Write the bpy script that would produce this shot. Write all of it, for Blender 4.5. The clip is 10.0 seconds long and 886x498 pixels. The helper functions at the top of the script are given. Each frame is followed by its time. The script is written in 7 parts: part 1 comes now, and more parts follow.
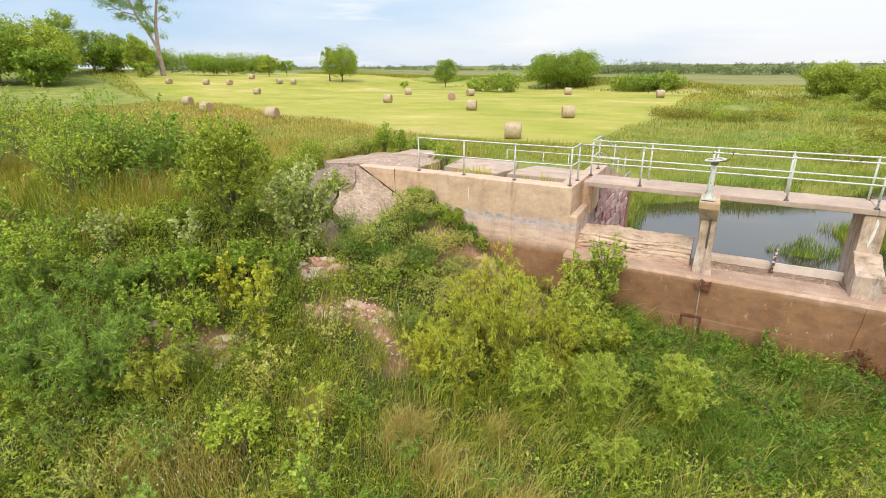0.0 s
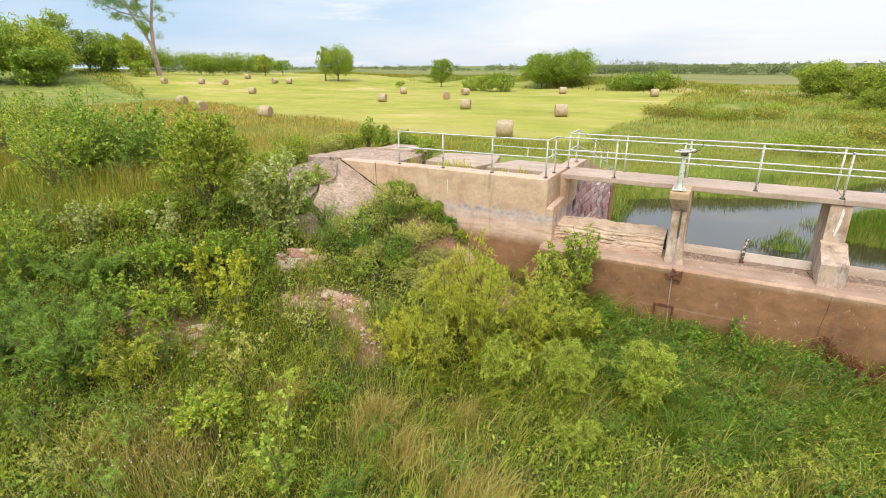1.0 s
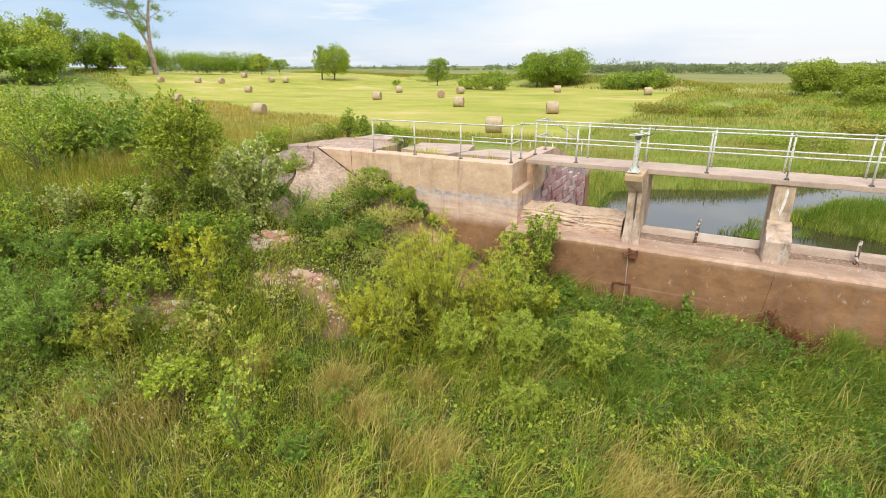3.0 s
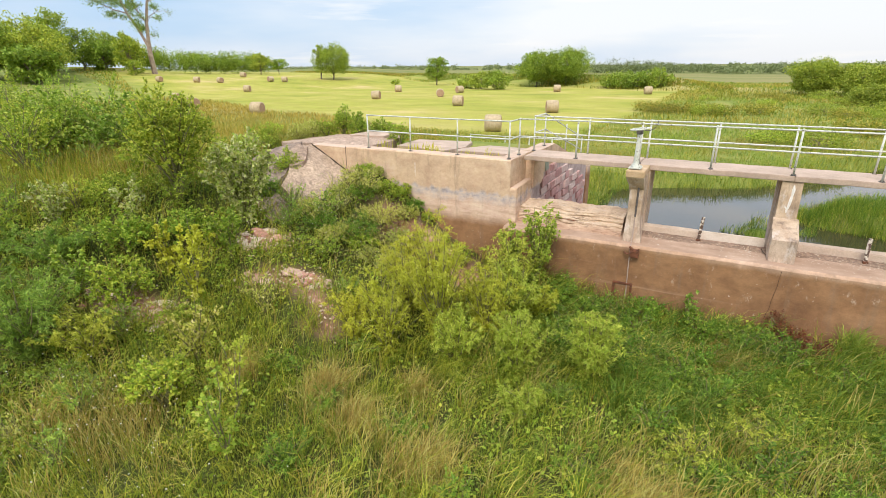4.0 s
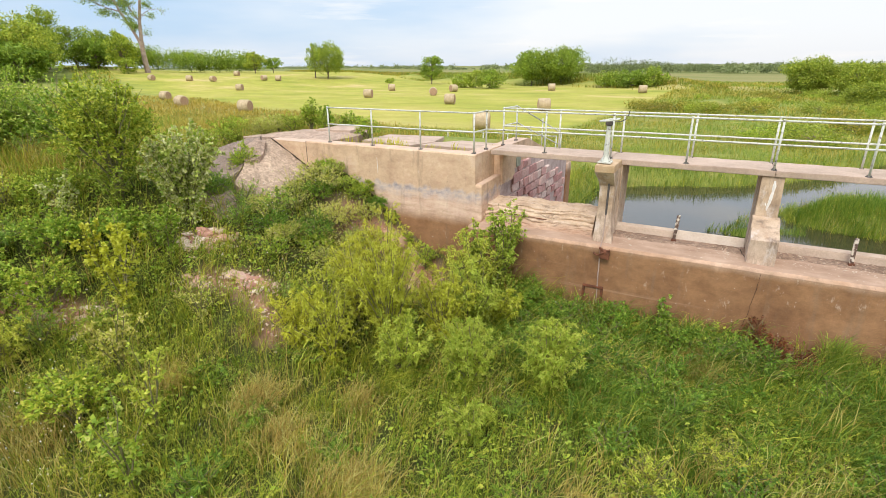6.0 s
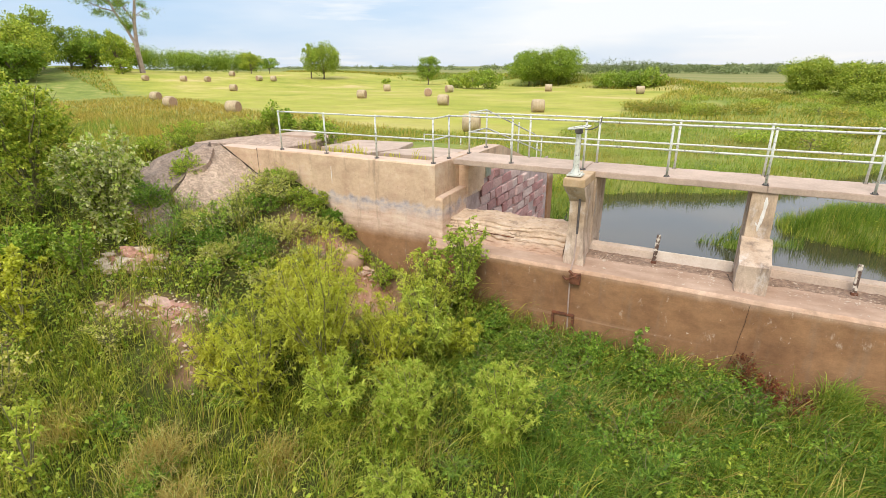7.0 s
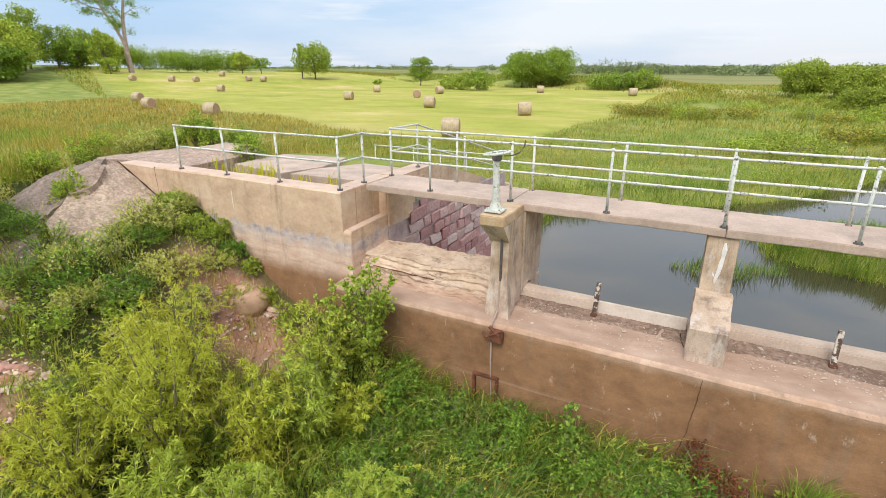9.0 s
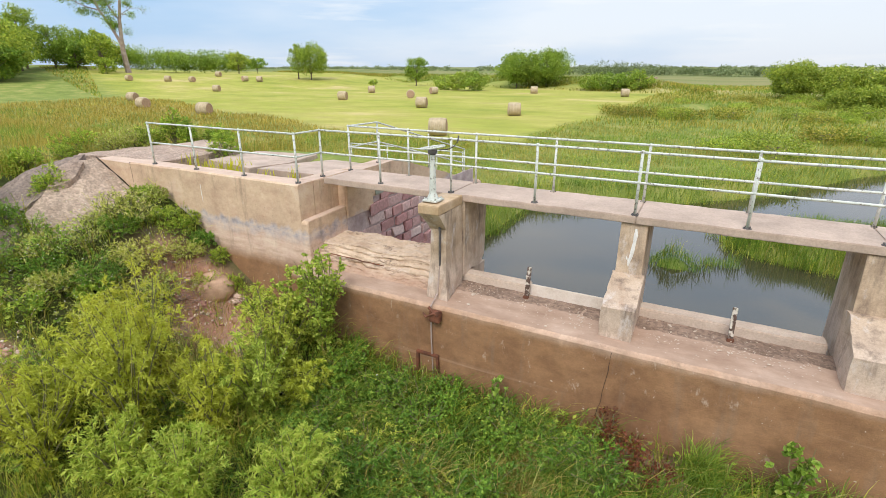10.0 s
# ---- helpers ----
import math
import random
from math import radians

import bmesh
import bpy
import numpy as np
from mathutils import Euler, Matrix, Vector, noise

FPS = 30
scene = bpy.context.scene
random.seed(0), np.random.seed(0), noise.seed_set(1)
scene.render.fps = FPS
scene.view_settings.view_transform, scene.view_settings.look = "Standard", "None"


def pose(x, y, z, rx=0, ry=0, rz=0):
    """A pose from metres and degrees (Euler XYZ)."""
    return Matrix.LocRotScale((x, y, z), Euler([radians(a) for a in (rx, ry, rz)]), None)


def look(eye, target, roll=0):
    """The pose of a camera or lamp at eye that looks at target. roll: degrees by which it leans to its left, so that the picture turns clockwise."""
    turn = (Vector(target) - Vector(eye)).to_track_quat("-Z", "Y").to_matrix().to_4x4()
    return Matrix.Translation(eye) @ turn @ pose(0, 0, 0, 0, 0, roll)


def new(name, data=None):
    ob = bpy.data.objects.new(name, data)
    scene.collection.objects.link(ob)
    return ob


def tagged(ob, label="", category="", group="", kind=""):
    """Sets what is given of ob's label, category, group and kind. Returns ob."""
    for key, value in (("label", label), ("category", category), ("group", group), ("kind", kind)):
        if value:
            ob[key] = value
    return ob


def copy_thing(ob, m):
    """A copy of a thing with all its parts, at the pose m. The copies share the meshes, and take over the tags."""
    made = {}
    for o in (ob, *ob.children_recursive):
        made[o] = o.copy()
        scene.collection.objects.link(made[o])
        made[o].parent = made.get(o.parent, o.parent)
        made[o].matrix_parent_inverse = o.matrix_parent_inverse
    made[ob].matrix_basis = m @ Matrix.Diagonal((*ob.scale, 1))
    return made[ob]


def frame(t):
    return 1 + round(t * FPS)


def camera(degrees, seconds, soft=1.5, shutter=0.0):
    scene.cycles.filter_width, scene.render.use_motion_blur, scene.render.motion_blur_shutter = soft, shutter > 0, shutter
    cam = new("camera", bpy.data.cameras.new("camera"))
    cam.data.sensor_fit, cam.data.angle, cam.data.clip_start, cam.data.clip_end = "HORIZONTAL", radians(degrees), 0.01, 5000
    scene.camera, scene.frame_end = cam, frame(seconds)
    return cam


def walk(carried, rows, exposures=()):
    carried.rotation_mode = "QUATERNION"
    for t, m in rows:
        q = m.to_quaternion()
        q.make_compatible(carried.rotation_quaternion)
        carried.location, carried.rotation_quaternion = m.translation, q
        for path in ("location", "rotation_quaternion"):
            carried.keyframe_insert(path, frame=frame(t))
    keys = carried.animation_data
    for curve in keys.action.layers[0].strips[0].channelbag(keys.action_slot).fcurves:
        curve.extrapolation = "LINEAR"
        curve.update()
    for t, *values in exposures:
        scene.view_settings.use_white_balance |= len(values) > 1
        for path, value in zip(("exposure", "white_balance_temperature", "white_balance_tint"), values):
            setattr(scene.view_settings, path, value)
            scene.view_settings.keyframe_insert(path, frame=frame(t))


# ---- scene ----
cam = camera(83.2, 10.0, soft=0.85)
PATH = [
    (0, (3.191, -12.673, 6.983), (2.281, -11.032, 6.293), -0.5),
    (0.5, (3.396, -12.616, 6.806), (2.487, -10.973, 6.117), -0.5),
    (1, (3.764, -12.605, 6.815), (2.861, -10.959, 6.125), -0.5),
    (1.5, (4.367, -12.682, 6.782), (3.467, -11.035, 6.092), -0.5),
    (2, (4.689, -12.782, 6.692), (3.79, -11.134, 6.003), -0.5),
    (2.5, (4.814, -12.826, 6.605), (3.915, -11.178, 5.915), -0.5),
    (4, (4.715, -12.444, 6.366), (3.817, -10.796, 5.676), -0.5),
    (4.5, (4.802, -12.209, 6.272), (3.906, -10.559, 5.582), -0.5),
    (5, (4.992, -12.074, 6.219), (4.1, -10.423, 5.528), -0.5),
    (5.5, (5.115, -11.743, 6.141), (4.223, -10.091, 5.451), -0.5),
    (6.8, (5.296, -10.051, 6.039), (4.406, -8.399, 5.347), -0.3),
    (7, (5.385, -9.622, 6.061), (4.494, -7.97, 5.372), -0.4),
    (7.5, (5.489, -8.653, 6.088), (4.598, -7.001, 5.399), -0.3),
    (8, (5.555, -7.905, 6.097), (4.664, -6.253, 5.408), -0.3),
    (8.5, (5.663, -7.362, 6.141), (4.774, -5.708, 5.452), -0.2),
    (9, (5.959, -7.11, 6.204), (5.075, -5.453, 5.515), -0.2),
    (9.5, (6.492, -7.161, 6.228), (5.612, -5.502, 5.541), -0.2),
    (10, (7.161, -7.308, 6.22), (6.282, -5.648, 5.533), -0.1),
]
walk(cam, [(t, look(eye, target, roll)) for t, eye, target, roll in PATH],
     exposures=[(0, 0.12, 6650, 10), (5, 0.12, 6650, 10), (7.8, 0.13, 6700, 10), (8.7, 0.06, 6450, 10), (10, 0.0, 6250, 9)])

# ---- light ----
world = bpy.data.worlds.new("overcast_sky")
scene.world = world
world.use_nodes = True
wn, wl = world.node_tree.nodes, world.node_tree.links
wn.clear()
SUN_EL, SUN_AZ = radians(50), radians(172)      # azimuth clockwise from +y


def build_world():
    out = wn.new("ShaderNodeOutputWorld")
    sky = wn.new("ShaderNodeTexSky")
    sky.sky_type, sky.sun_disc = "NISHITA", False
    sky.sun_elevation, sky.sun_rotation = SUN_EL, SUN_AZ
    sky.air_density, sky.dust_density, sky.ozone_density = 1.0, 2.0, 1.5
    clear = wn.new("ShaderNodeBackground")
    clear.inputs["Strength"].default_value = 0.15
    wl.new(sky.outputs[0], clear.inputs["Color"])
    cloud = wn.new("ShaderNodeBackground")
    cloud.inputs["Strength"].default_value = 1.03
    co = wn.new("ShaderNodeTexCoord")
    mp = wn.new("ShaderNodeMapping")
    mp.inputs["Scale"].default_value = (1.0, 1.0, 5.0)
    wl.new(co.outputs["Generated"], mp.inputs["Vector"])
    # broad veil: blue-grey to milky white
    n1 = wn.new("ShaderNodeTexNoise")
    n1.inputs["Scale"].default_value, n1.inputs["Detail"].default_value, n1.inputs["Roughness"].default_value = 1.3, 5, 0.5
    wl.new(mp.outputs[0], n1.inputs["Vector"])
    veil = wn.new("ShaderNodeValToRGB")
    el = veil.color_ramp.elements
    el[0].position, el[0].color = 0.28, (0.47, 0.66, 0.90, 1)
    el[1].position, el[1].color = 0.56, (0.885, 0.915, 0.97, 1)
    sx = wn.new("ShaderNodeSeparateXYZ")
    wl.new(co.outputs["Generated"], sx.inputs[0])
    tilt = wn.new("ShaderNodeMath")
    tilt.operation = "MULTIPLY_ADD"
    tilt.inputs[1].default_value = 0.16
    wl.new(sx.outputs["X"], tilt.inputs[0])
    wl.new(n1.outputs["Fac"], tilt.inputs[2])
    wl.new(tilt.outputs[0], veil.inputs[0])
    # streaks of brighter cloud
    mp2 = wn.new("ShaderNodeMapping")
    mp2.inputs["Scale"].default_value, mp2.inputs["Location"].default_value = (1.0, 1.0, 9.0), (0.7, 0.2, 0.35)
    wl.new(co.outputs["Generated"], mp2.inputs["Vector"])
    n2 = wn.new("ShaderNodeTexNoise")
    n2.inputs["Scale"].default_value, n2.inputs["Detail"].default_value, n2.inputs["Roughness"].default_value = 3.2, 7, 0.55
    wl.new(mp2.outputs[0], n2.inputs["Vector"])
    streak = wn.new("ShaderNodeValToRGB")
    streak.color_ramp.elements[0].position, streak.color_ramp.elements[0].color = 0.54, (0, 0, 0, 1)
    streak.color_ramp.elements[1].position, streak.color_ramp.elements[1].color = 0.70, (0.75, 0.75, 0.75, 1)
    wl.new(n2.outputs["Fac"], streak.inputs[0])
    mc = wn.new("ShaderNodeMix")
    mc.data_type = "RGBA"
    wl.new(streak.outputs[0], mc.inputs[0])
    wl.new(veil.outputs[0], mc.inputs[6])
    mc.inputs[7].default_value = (1.0, 0.99, 0.99, 1)
    # an overcast dome is brighter overhead than along the horizon
    lift = wn.new("ShaderNodeMapRange")
    lift.inputs["From Min"].default_value, lift.inputs["From Max"].default_value = 0.12, 1.0
    lift.inputs["To Min"].default_value, lift.inputs["To Max"].default_value = 1.0, 1.9
    wl.new(sx.outputs["Z"], lift.inputs["Value"])
    dome = wn.new("ShaderNodeVectorMath")
    dome.operation = "SCALE"
    wl.new(mc.outputs[2], dome.inputs[0])
    wl.new(lift.outputs[0], dome.inputs["Scale"])
    wl.new(dome.outputs[0], cloud.inputs["Color"])
    mix = wn.new("ShaderNodeMixShader")
    mix.inputs[0].default_value = 0.86
    wl.new(clear.outputs[0], mix.inputs[1])
    wl.new(cloud.outputs[0], mix.inputs[2])
    wl.new(mix.outputs[0], out.inputs["Surface"])


build_world()
sun = new("sun", bpy.data.lights.new("sun", "SUN"))
sun.data.energy, sun.data.angle, sun.data.color = 2.2, radians(22), (1.0, 0.94, 0.84)
sun.matrix_world = look((math.sin(SUN_AZ) * 50, math.cos(SUN_AZ) * 50, math.tan(SUN_EL) * 50), (0, 0, 0))


# ---- materials ----
def material(name):
    m = bpy.data.materials.new(name)
    m.use_nodes = True
    nt = m.node_tree
    return m, nt, nt.nodes["Principled BSDF"], nt.nodes["Material Output"]


def node(nt, kind, **values):
    n = nt.nodes.new(kind)
    for key, value in values.items():
        n.inputs[key.replace("_", " ")].default_value = value
    return n


def wash(nt, scale, detail=6, rough=0.6, vector=None, stretch=None):
    """Noise over world-space positions."""
    geo = nt.nodes.new("ShaderNodeNewGeometry")
    src = vector or geo.outputs["Position"]
    if stretch:
        mp = nt.nodes.new("ShaderNodeMapping")
        mp.inputs["Scale"].default_value = stretch
        nt.links.new(src, mp.inputs["Vector"])
        src = mp.outputs[0]
    n = node(nt, "ShaderNodeTexNoise", Scale=scale, Detail=detail, Roughness=rough)
    nt.links.new(src, n.inputs["Vector"])
    return n.outputs["Fac"]


def ramp(nt, fac, stops):
    r = nt.nodes.new("ShaderNodeValToRGB")
    el = r.color_ramp.elements
    while len(el) < len(stops):
        el.new(0.5)
    for e, (p, c) in zip(el, stops):
        e.position = p
        e.color = (*c, 1) if len(c) == 3 else c
    nt.links.new(fac, r.inputs[0])
    return r.outputs[0]


def grey(v):
    return (v, v, v)


def blend(nt, fac, a, b, how="MIX"):
    n = nt.nodes.new("ShaderNodeMix")
    n.data_type, n.blend_type = "RGBA", how
    if isinstance(fac, float):
        n.inputs[0].default_value = fac
    else:
        nt.links.new(fac, n.inputs[0])
    for sock, v in ((n.inputs[6], a), (n.inputs[7], b)):
        if isinstance(v, tuple):
            sock.default_value = (*v, 1)
        else:
            nt.links.new(v, sock)
    return n.outputs[2]


def bump(nt, bsdf, height, strength=0.4, distance=0.02):
    b = node(nt, "ShaderNodeBump", Strength=strength, Distance=distance)
    nt.links.new(height, b.inputs["Height"])
    nt.links.new(b.outputs[0], bsdf.inputs["Normal"])


def surface(name, dark, light, scale=3.0, fine=40.0, rough=0.85, relief=0.4, extra=None, metal=0.0):
    m, nt, bs, _ = material(name)
    a = ramp(nt, wash(nt, scale), [(0.3, dark), (0.7, light)])
    f = wash(nt, fine, 5, 0.7)
    c = blend(nt, 0.35, a, ramp(nt, f, [(0.3, grey(0.35)), (0.7, grey(0.75))]), "OVERLAY")
    if extra:
        c = extra(nt, c)
    nt.links.new(c, bs.inputs["Base Color"])
    bs.inputs["Roughness"].default_value, bs.inputs["Metallic"].default_value = rough, metal
    bump(nt, bs, f, relief, 0.01)
    return m


def height_mask(nt, z0, z1, wobble=0.3, scale=1.5, stretch=(1, 1, 0.4)):
    """0 below z0, 1 above z1, with an uneven border."""
    geo = nt.nodes.new("ShaderNodeNewGeometry")
    sep = nt.nodes.new("ShaderNodeSeparateXYZ")
    nt.links.new(geo.outputs["Position"], sep.inputs[0])
    add = nt.nodes.new("ShaderNodeMath")
    add.operation = "MULTIPLY_ADD"
    nt.links.new(wash(nt, scale, 5, 0.6, stretch=stretch), add.inputs[0])
    add.inputs[1].default_value = wobble
    nt.links.new(sep.outputs["Z"], add.inputs[2])
    mr = node(nt, "ShaderNodeMapRange", From_Min=z0 + wobble / 2, From_Max=z1 + wobble / 2)
    nt.links.new(add.outputs[0], mr.inputs["Value"])
    return mr.outputs[0]


def weathered_concrete():
    """Tan above the old water line, grey-blue along it, red-brown silt stain below."""
    m, nt, bs, _ = material("weathered_concrete")
    tan = ramp(nt, wash(nt, 0.9, 8, 0.65), [(0.3, (0.49, 0.335, 0.22)), (0.55, (0.63, 0.445, 0.30)), (0.72, (0.70, 0.54, 0.41))])
    slate = ramp(nt, wash(nt, 4.5, 8, 0.65, stretch=(1, 1, 1.6)), [(0.35, (0.33, 0.295, 0.32)), (0.5, (0.50, 0.42, 0.40)), (0.62, (0.63, 0.49, 0.38))])
    pale = ramp(nt, wash(nt, 1.6, 9, 0.7, stretch=(0.45, 0.45, 3.5)), [(0.3, (0.47, 0.315, 0.22)), (0.5, (0.65, 0.465, 0.35)), (0.7, (0.76, 0.58, 0.46))])
    silt = ramp(nt, wash(nt, 0.8, 7, 0.6), [(0.25, (0.200, 0.098, 0.045)), (0.5, (0.285, 0.148, 0.070)), (0.75, (0.365, 0.200, 0.102))])
    c = blend(nt, height_mask(nt, 2.10, 2.42, 0.25), silt, pale)
    c = blend(nt, height_mask(nt, 2.70, 2.95, 0.45, 2.2, (1, 1, 0.8)), c, slate)
    c = blend(nt, height_mask(nt, 2.98, 3.10, 0.55, 3.2, (1, 1, 0.22)), c, tan)
    # run-off streaks and blotches
    streak = ramp(nt, wash(nt, 3.4, 8, 0.7, stretch=(1, 1, 0.13)), [(0.56, grey(0)), (0.74, grey(0.6))])
    c = blend(nt, streak, c, (0.24, 0.165, 0.11))
    white = ramp(nt, wash(nt, 7.0, 6, 0.65, stretch=(1, 1, 0.10)), [(0.70, grey(0)), (0.78, grey(0.55))])
    c = blend(nt, white, c, (0.68, 0.60, 0.51))
    f = wash(nt, 45, 6, 0.7)
    c = blend(nt, 0.55, c, ramp(nt, wash(nt, 2.6, 10, 0.78, stretch=(1, 1, 1.4)), [(0.3, grey(0.22)), (0.7, grey(0.76))]), "OVERLAY")
    pits = ramp(nt, wash(nt, 26, 3, 0.55), [(0.66, grey(0)), (0.72, grey(0.55))])
    c = blend(nt, pits, c, (0.20, 0.135, 0.095))
    bleach = ramp(nt, wash(nt, 5.0, 9, 0.75, stretch=(1, 1, 0.5)), [(0.60, grey(0)), (0.68, grey(0.5))])
    c = blend(nt, bleach, c, (0.66, 0.53, 0.42))
    c = blend(nt, 0.22, c, ramp(nt, f, [(0.3, grey(0.3)), (0.7, grey(0.72))]), "OVERLAY")
    # upward faces by normal: painted top light with a pinkish tone, silt brown low down
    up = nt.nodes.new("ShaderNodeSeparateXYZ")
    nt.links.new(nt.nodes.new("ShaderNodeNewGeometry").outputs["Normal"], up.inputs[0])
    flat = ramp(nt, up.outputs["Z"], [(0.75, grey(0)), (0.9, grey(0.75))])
    top_tint = ramp(nt, wash(nt, 2.4, 9, 0.7), [(0.3, (0.47, 0.335, 0.255)), (0.7, (0.67, 0.50, 0.40))])
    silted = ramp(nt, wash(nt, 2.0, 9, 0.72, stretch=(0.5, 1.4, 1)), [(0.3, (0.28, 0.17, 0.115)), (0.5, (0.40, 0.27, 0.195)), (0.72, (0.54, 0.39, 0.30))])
    c = blend(nt, flat, c, blend(nt, height_mask(nt, 2.9, 3.0, 0.05), silted, top_tint))
    # faint level marks of old water lines, and pale lime specks
    lines = ramp(nt, wash(nt, 1.0, 6, 0.7, stretch=(0.12, 0.12, 7)), [(0.60, grey(0)), (0.70, grey(0.35))])
    c = blend(nt, lines, c, (0.52, 0.35, 0.24))
    specks = ramp(nt, wash(nt, 11, 3, 0.5), [(0.735, grey(0)), (0.75, grey(0.8))])
    c = blend(nt, specks, c, (0.64, 0.52, 0.42))
    nt.links.new(c, bs.inputs["Base Color"])
    bs.inputs["Roughness"].default_value = 0.88
    mixh = nt.nodes.new("ShaderNodeMath")
    mixh.operation = "MULTIPLY_ADD"
    nt.links.new(wash(nt, 6, 6, 0.6), mixh.inputs[0])
    mixh.inputs[1].default_value = 1.5
    nt.links.new(f, mixh.inputs[2])
    bump(nt, bs, mixh.outputs[0], 0.5, 0.012)
    return m


def foliage(name, stops, glow=0.36, rough=0.55, noise_scale=1.6, vary=0.0):
    """Leaves and blades: colour by island, a little light through them."""
    m, nt, bs, out = material(name)
    geo = nt.nodes.new("ShaderNodeNewGeometry")
    info = nt.nodes.new("ShaderNodeObjectInfo")
    stops = [(p, (min(0.6, 2.3 * r), min(0.6, 1.70 * g), min(0.6, 0.90 * b))) for p, (r, g, b) in stops]
    c = ramp(nt, geo.outputs["Random Per Island"], stops)
    c = blend(nt, 0.45, c, ramp(nt, wash(nt, noise_scale, 4), [(0.3, grey(0.25)), (0.7, grey(0.8))]), "OVERLAY")
    if vary:                                              # each plant a little greener, browner or paler
        c = blend(nt, vary, c, ramp(nt, info.outputs["Random"], [(0.0, (0.32, 0.42, 0.36)), (0.5, (0.55, 0.56, 0.45)), (1.0, (0.68, 0.61, 0.50))]), "OVERLAY")
    nt.links.new(c, bs.inputs["Base Color"])
    bs.inputs["Roughness"].default_value = rough
    bs.inputs["Specular IOR Level"].default_value = 0.3
    tr = nt.nodes.new("ShaderNodeBsdfTranslucent")
    nt.links.new(c, tr.inputs["Color"])
    mx = nt.nodes.new("ShaderNodeMixShader")
    mx.inputs[0].default_value = glow
    nt.links.new(bs.outputs[0], mx.inputs[1])
    nt.links.new(tr.outputs[0], mx.inputs[2])
    nt.links.new(mx.outputs[0], out.inputs["Surface"])
    return m


def painted_pipe():
    m, nt, bs, _ = material("chipped_white_paint")
    flake = ramp(nt, wash(nt, 20, 8, 0.75), [(0.55, grey(0)), (0.60, grey(0.9))])
    rust = ramp(nt, wash(nt, 40, 5), [(0.35, (0.06, 0.06, 0.05)), (0.7, (0.16, 0.11, 0.08))])
    white = ramp(nt, wash(nt, 3), [(0.3, (0.50, 0.52, 0.46)), (0.7, (0.70, 0.69, 0.62))])
    nt.links.new(blend(nt, flake, white, rust), bs.inputs["Base Color"])
    bs.inputs["Roughness"].default_value = 0.55
    bump(nt, bs, flake, 0.4, 0.003)
    return m


def water_surface():
    m, nt, bs, _ = material("still_river_water")
    c = ramp(nt, wash(nt, 0.15), [(0.3, (0.036, 0.030, 0.017)), (0.7, (0.052, 0.044, 0.026))])
    nt.links.new(c, bs.inputs["Base Color"])
    bs.inputs["Roughness"].default_value = 0.03
    bs.inputs["IOR"].default_value = 1.75
    bump(nt, bs, wash(nt, 1.6, 3, stretch=(1, 1.8, 1)), 0.05, 0.02)
    return m


def land():
    """Earth under the weeds, mown hay field, rough meadow, far farmland."""
    m, nt, bs, _ = material("land")
    geo = nt.nodes.new("ShaderNodeNewGeometry")
    attr = nt.nodes.new("ShaderNodeAttribute")
    attr.attribute_name = "cover"                     # r: mown field, g: far farmland, b: rock slope
    sep = nt.nodes.new("ShaderNodeSeparateColor")
    nt.links.new(attr.outputs["Color"], sep.inputs[0])
    rough = ramp(nt, wash(nt, 0.35, 8, 0.65), [(0.25, (0.10, 0.14, 0.03)), (0.5, (0.20, 0.24, 0.05)), (0.72, (0.36, 0.31, 0.11))])
    mown = ramp(nt, wash(nt, 0.05, 8, 0.6, stretch=(1, 1.6, 1)), [(0.3, (0.23, 0.262, 0.04)), (0.45, (0.32, 0.325, 0.058)), (0.57, (0.385, 0.35, 0.085)), (0.70, (0.50, 0.40, 0.17))])
    rows = ramp(nt, wash(nt, 0.5, 5, 0.7, stretch=(0.5, 1.0, 1)), [(0.3, grey(0.33)), (0.7, grey(0.66))])
    mown = blend(nt, 0.4, mown, rows, "OVERLAY")
    far = ramp(nt, wash(nt, 0.008, 5, 0.5, stretch=(0.35, 1.6, 1)), [(0.34, (0.115, 0.16, 0.04)), (0.46, (0.165, 0.19, 0.055)), (0.52, (0.25, 0.225, 0.09)), (0.62, (0.125, 0.175, 0.05))])
    rock = ramp(nt, wash(nt, 1.2, 8, 0.7), [(0.3, (0.22, 0.115, 0.075)), (0.5, (0.42, 0.225, 0.155)), (0.7, (0.54, 0.35, 0.26))])
    c = blend(nt, sep.outputs[0], rough, mown)
    # earth under the weeds, darkened so gaps between plants look shaded
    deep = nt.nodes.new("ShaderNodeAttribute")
    deep.attribute_name = "shaded_soil"
    shaded_soil = ramp(nt, wash(nt, 1.5, 7, 0.7), [(0.3, (0.028, 0.036, 0.012)), (0.7, (0.075, 0.078, 0.026))])
    c = blend(nt, deep.outputs["Fac"], c, shaded_soil)
    c = blend(nt, sep.outputs[1], c, far)
    tan = ramp(nt, wash(nt, 0.06, 6, 0.6, stretch=(0.4, 1.5, 1)), [(0.3, (0.30, 0.28, 0.10)), (0.6, (0.50, 0.40, 0.19))])
    c = blend(nt, attr.outputs["Alpha"], c, tan)
    c = blend(nt, sep.outputs[2], c, rock)
    f = wash(nt, 9, 8, 0.75)
    c = blend(nt, 0.4, c, ramp(nt, f, [(0.3, grey(0.3)), (0.7, grey(0.75))]), "OVERLAY")
    nt.links.new(c, bs.inputs["Base Color"])
    bs.inputs["Roughness"].default_value = 0.95
    bs.inputs["Specular IOR Level"].default_value = 0.15
    bump(nt, bs, f, 0.6, 0.06)
    return m


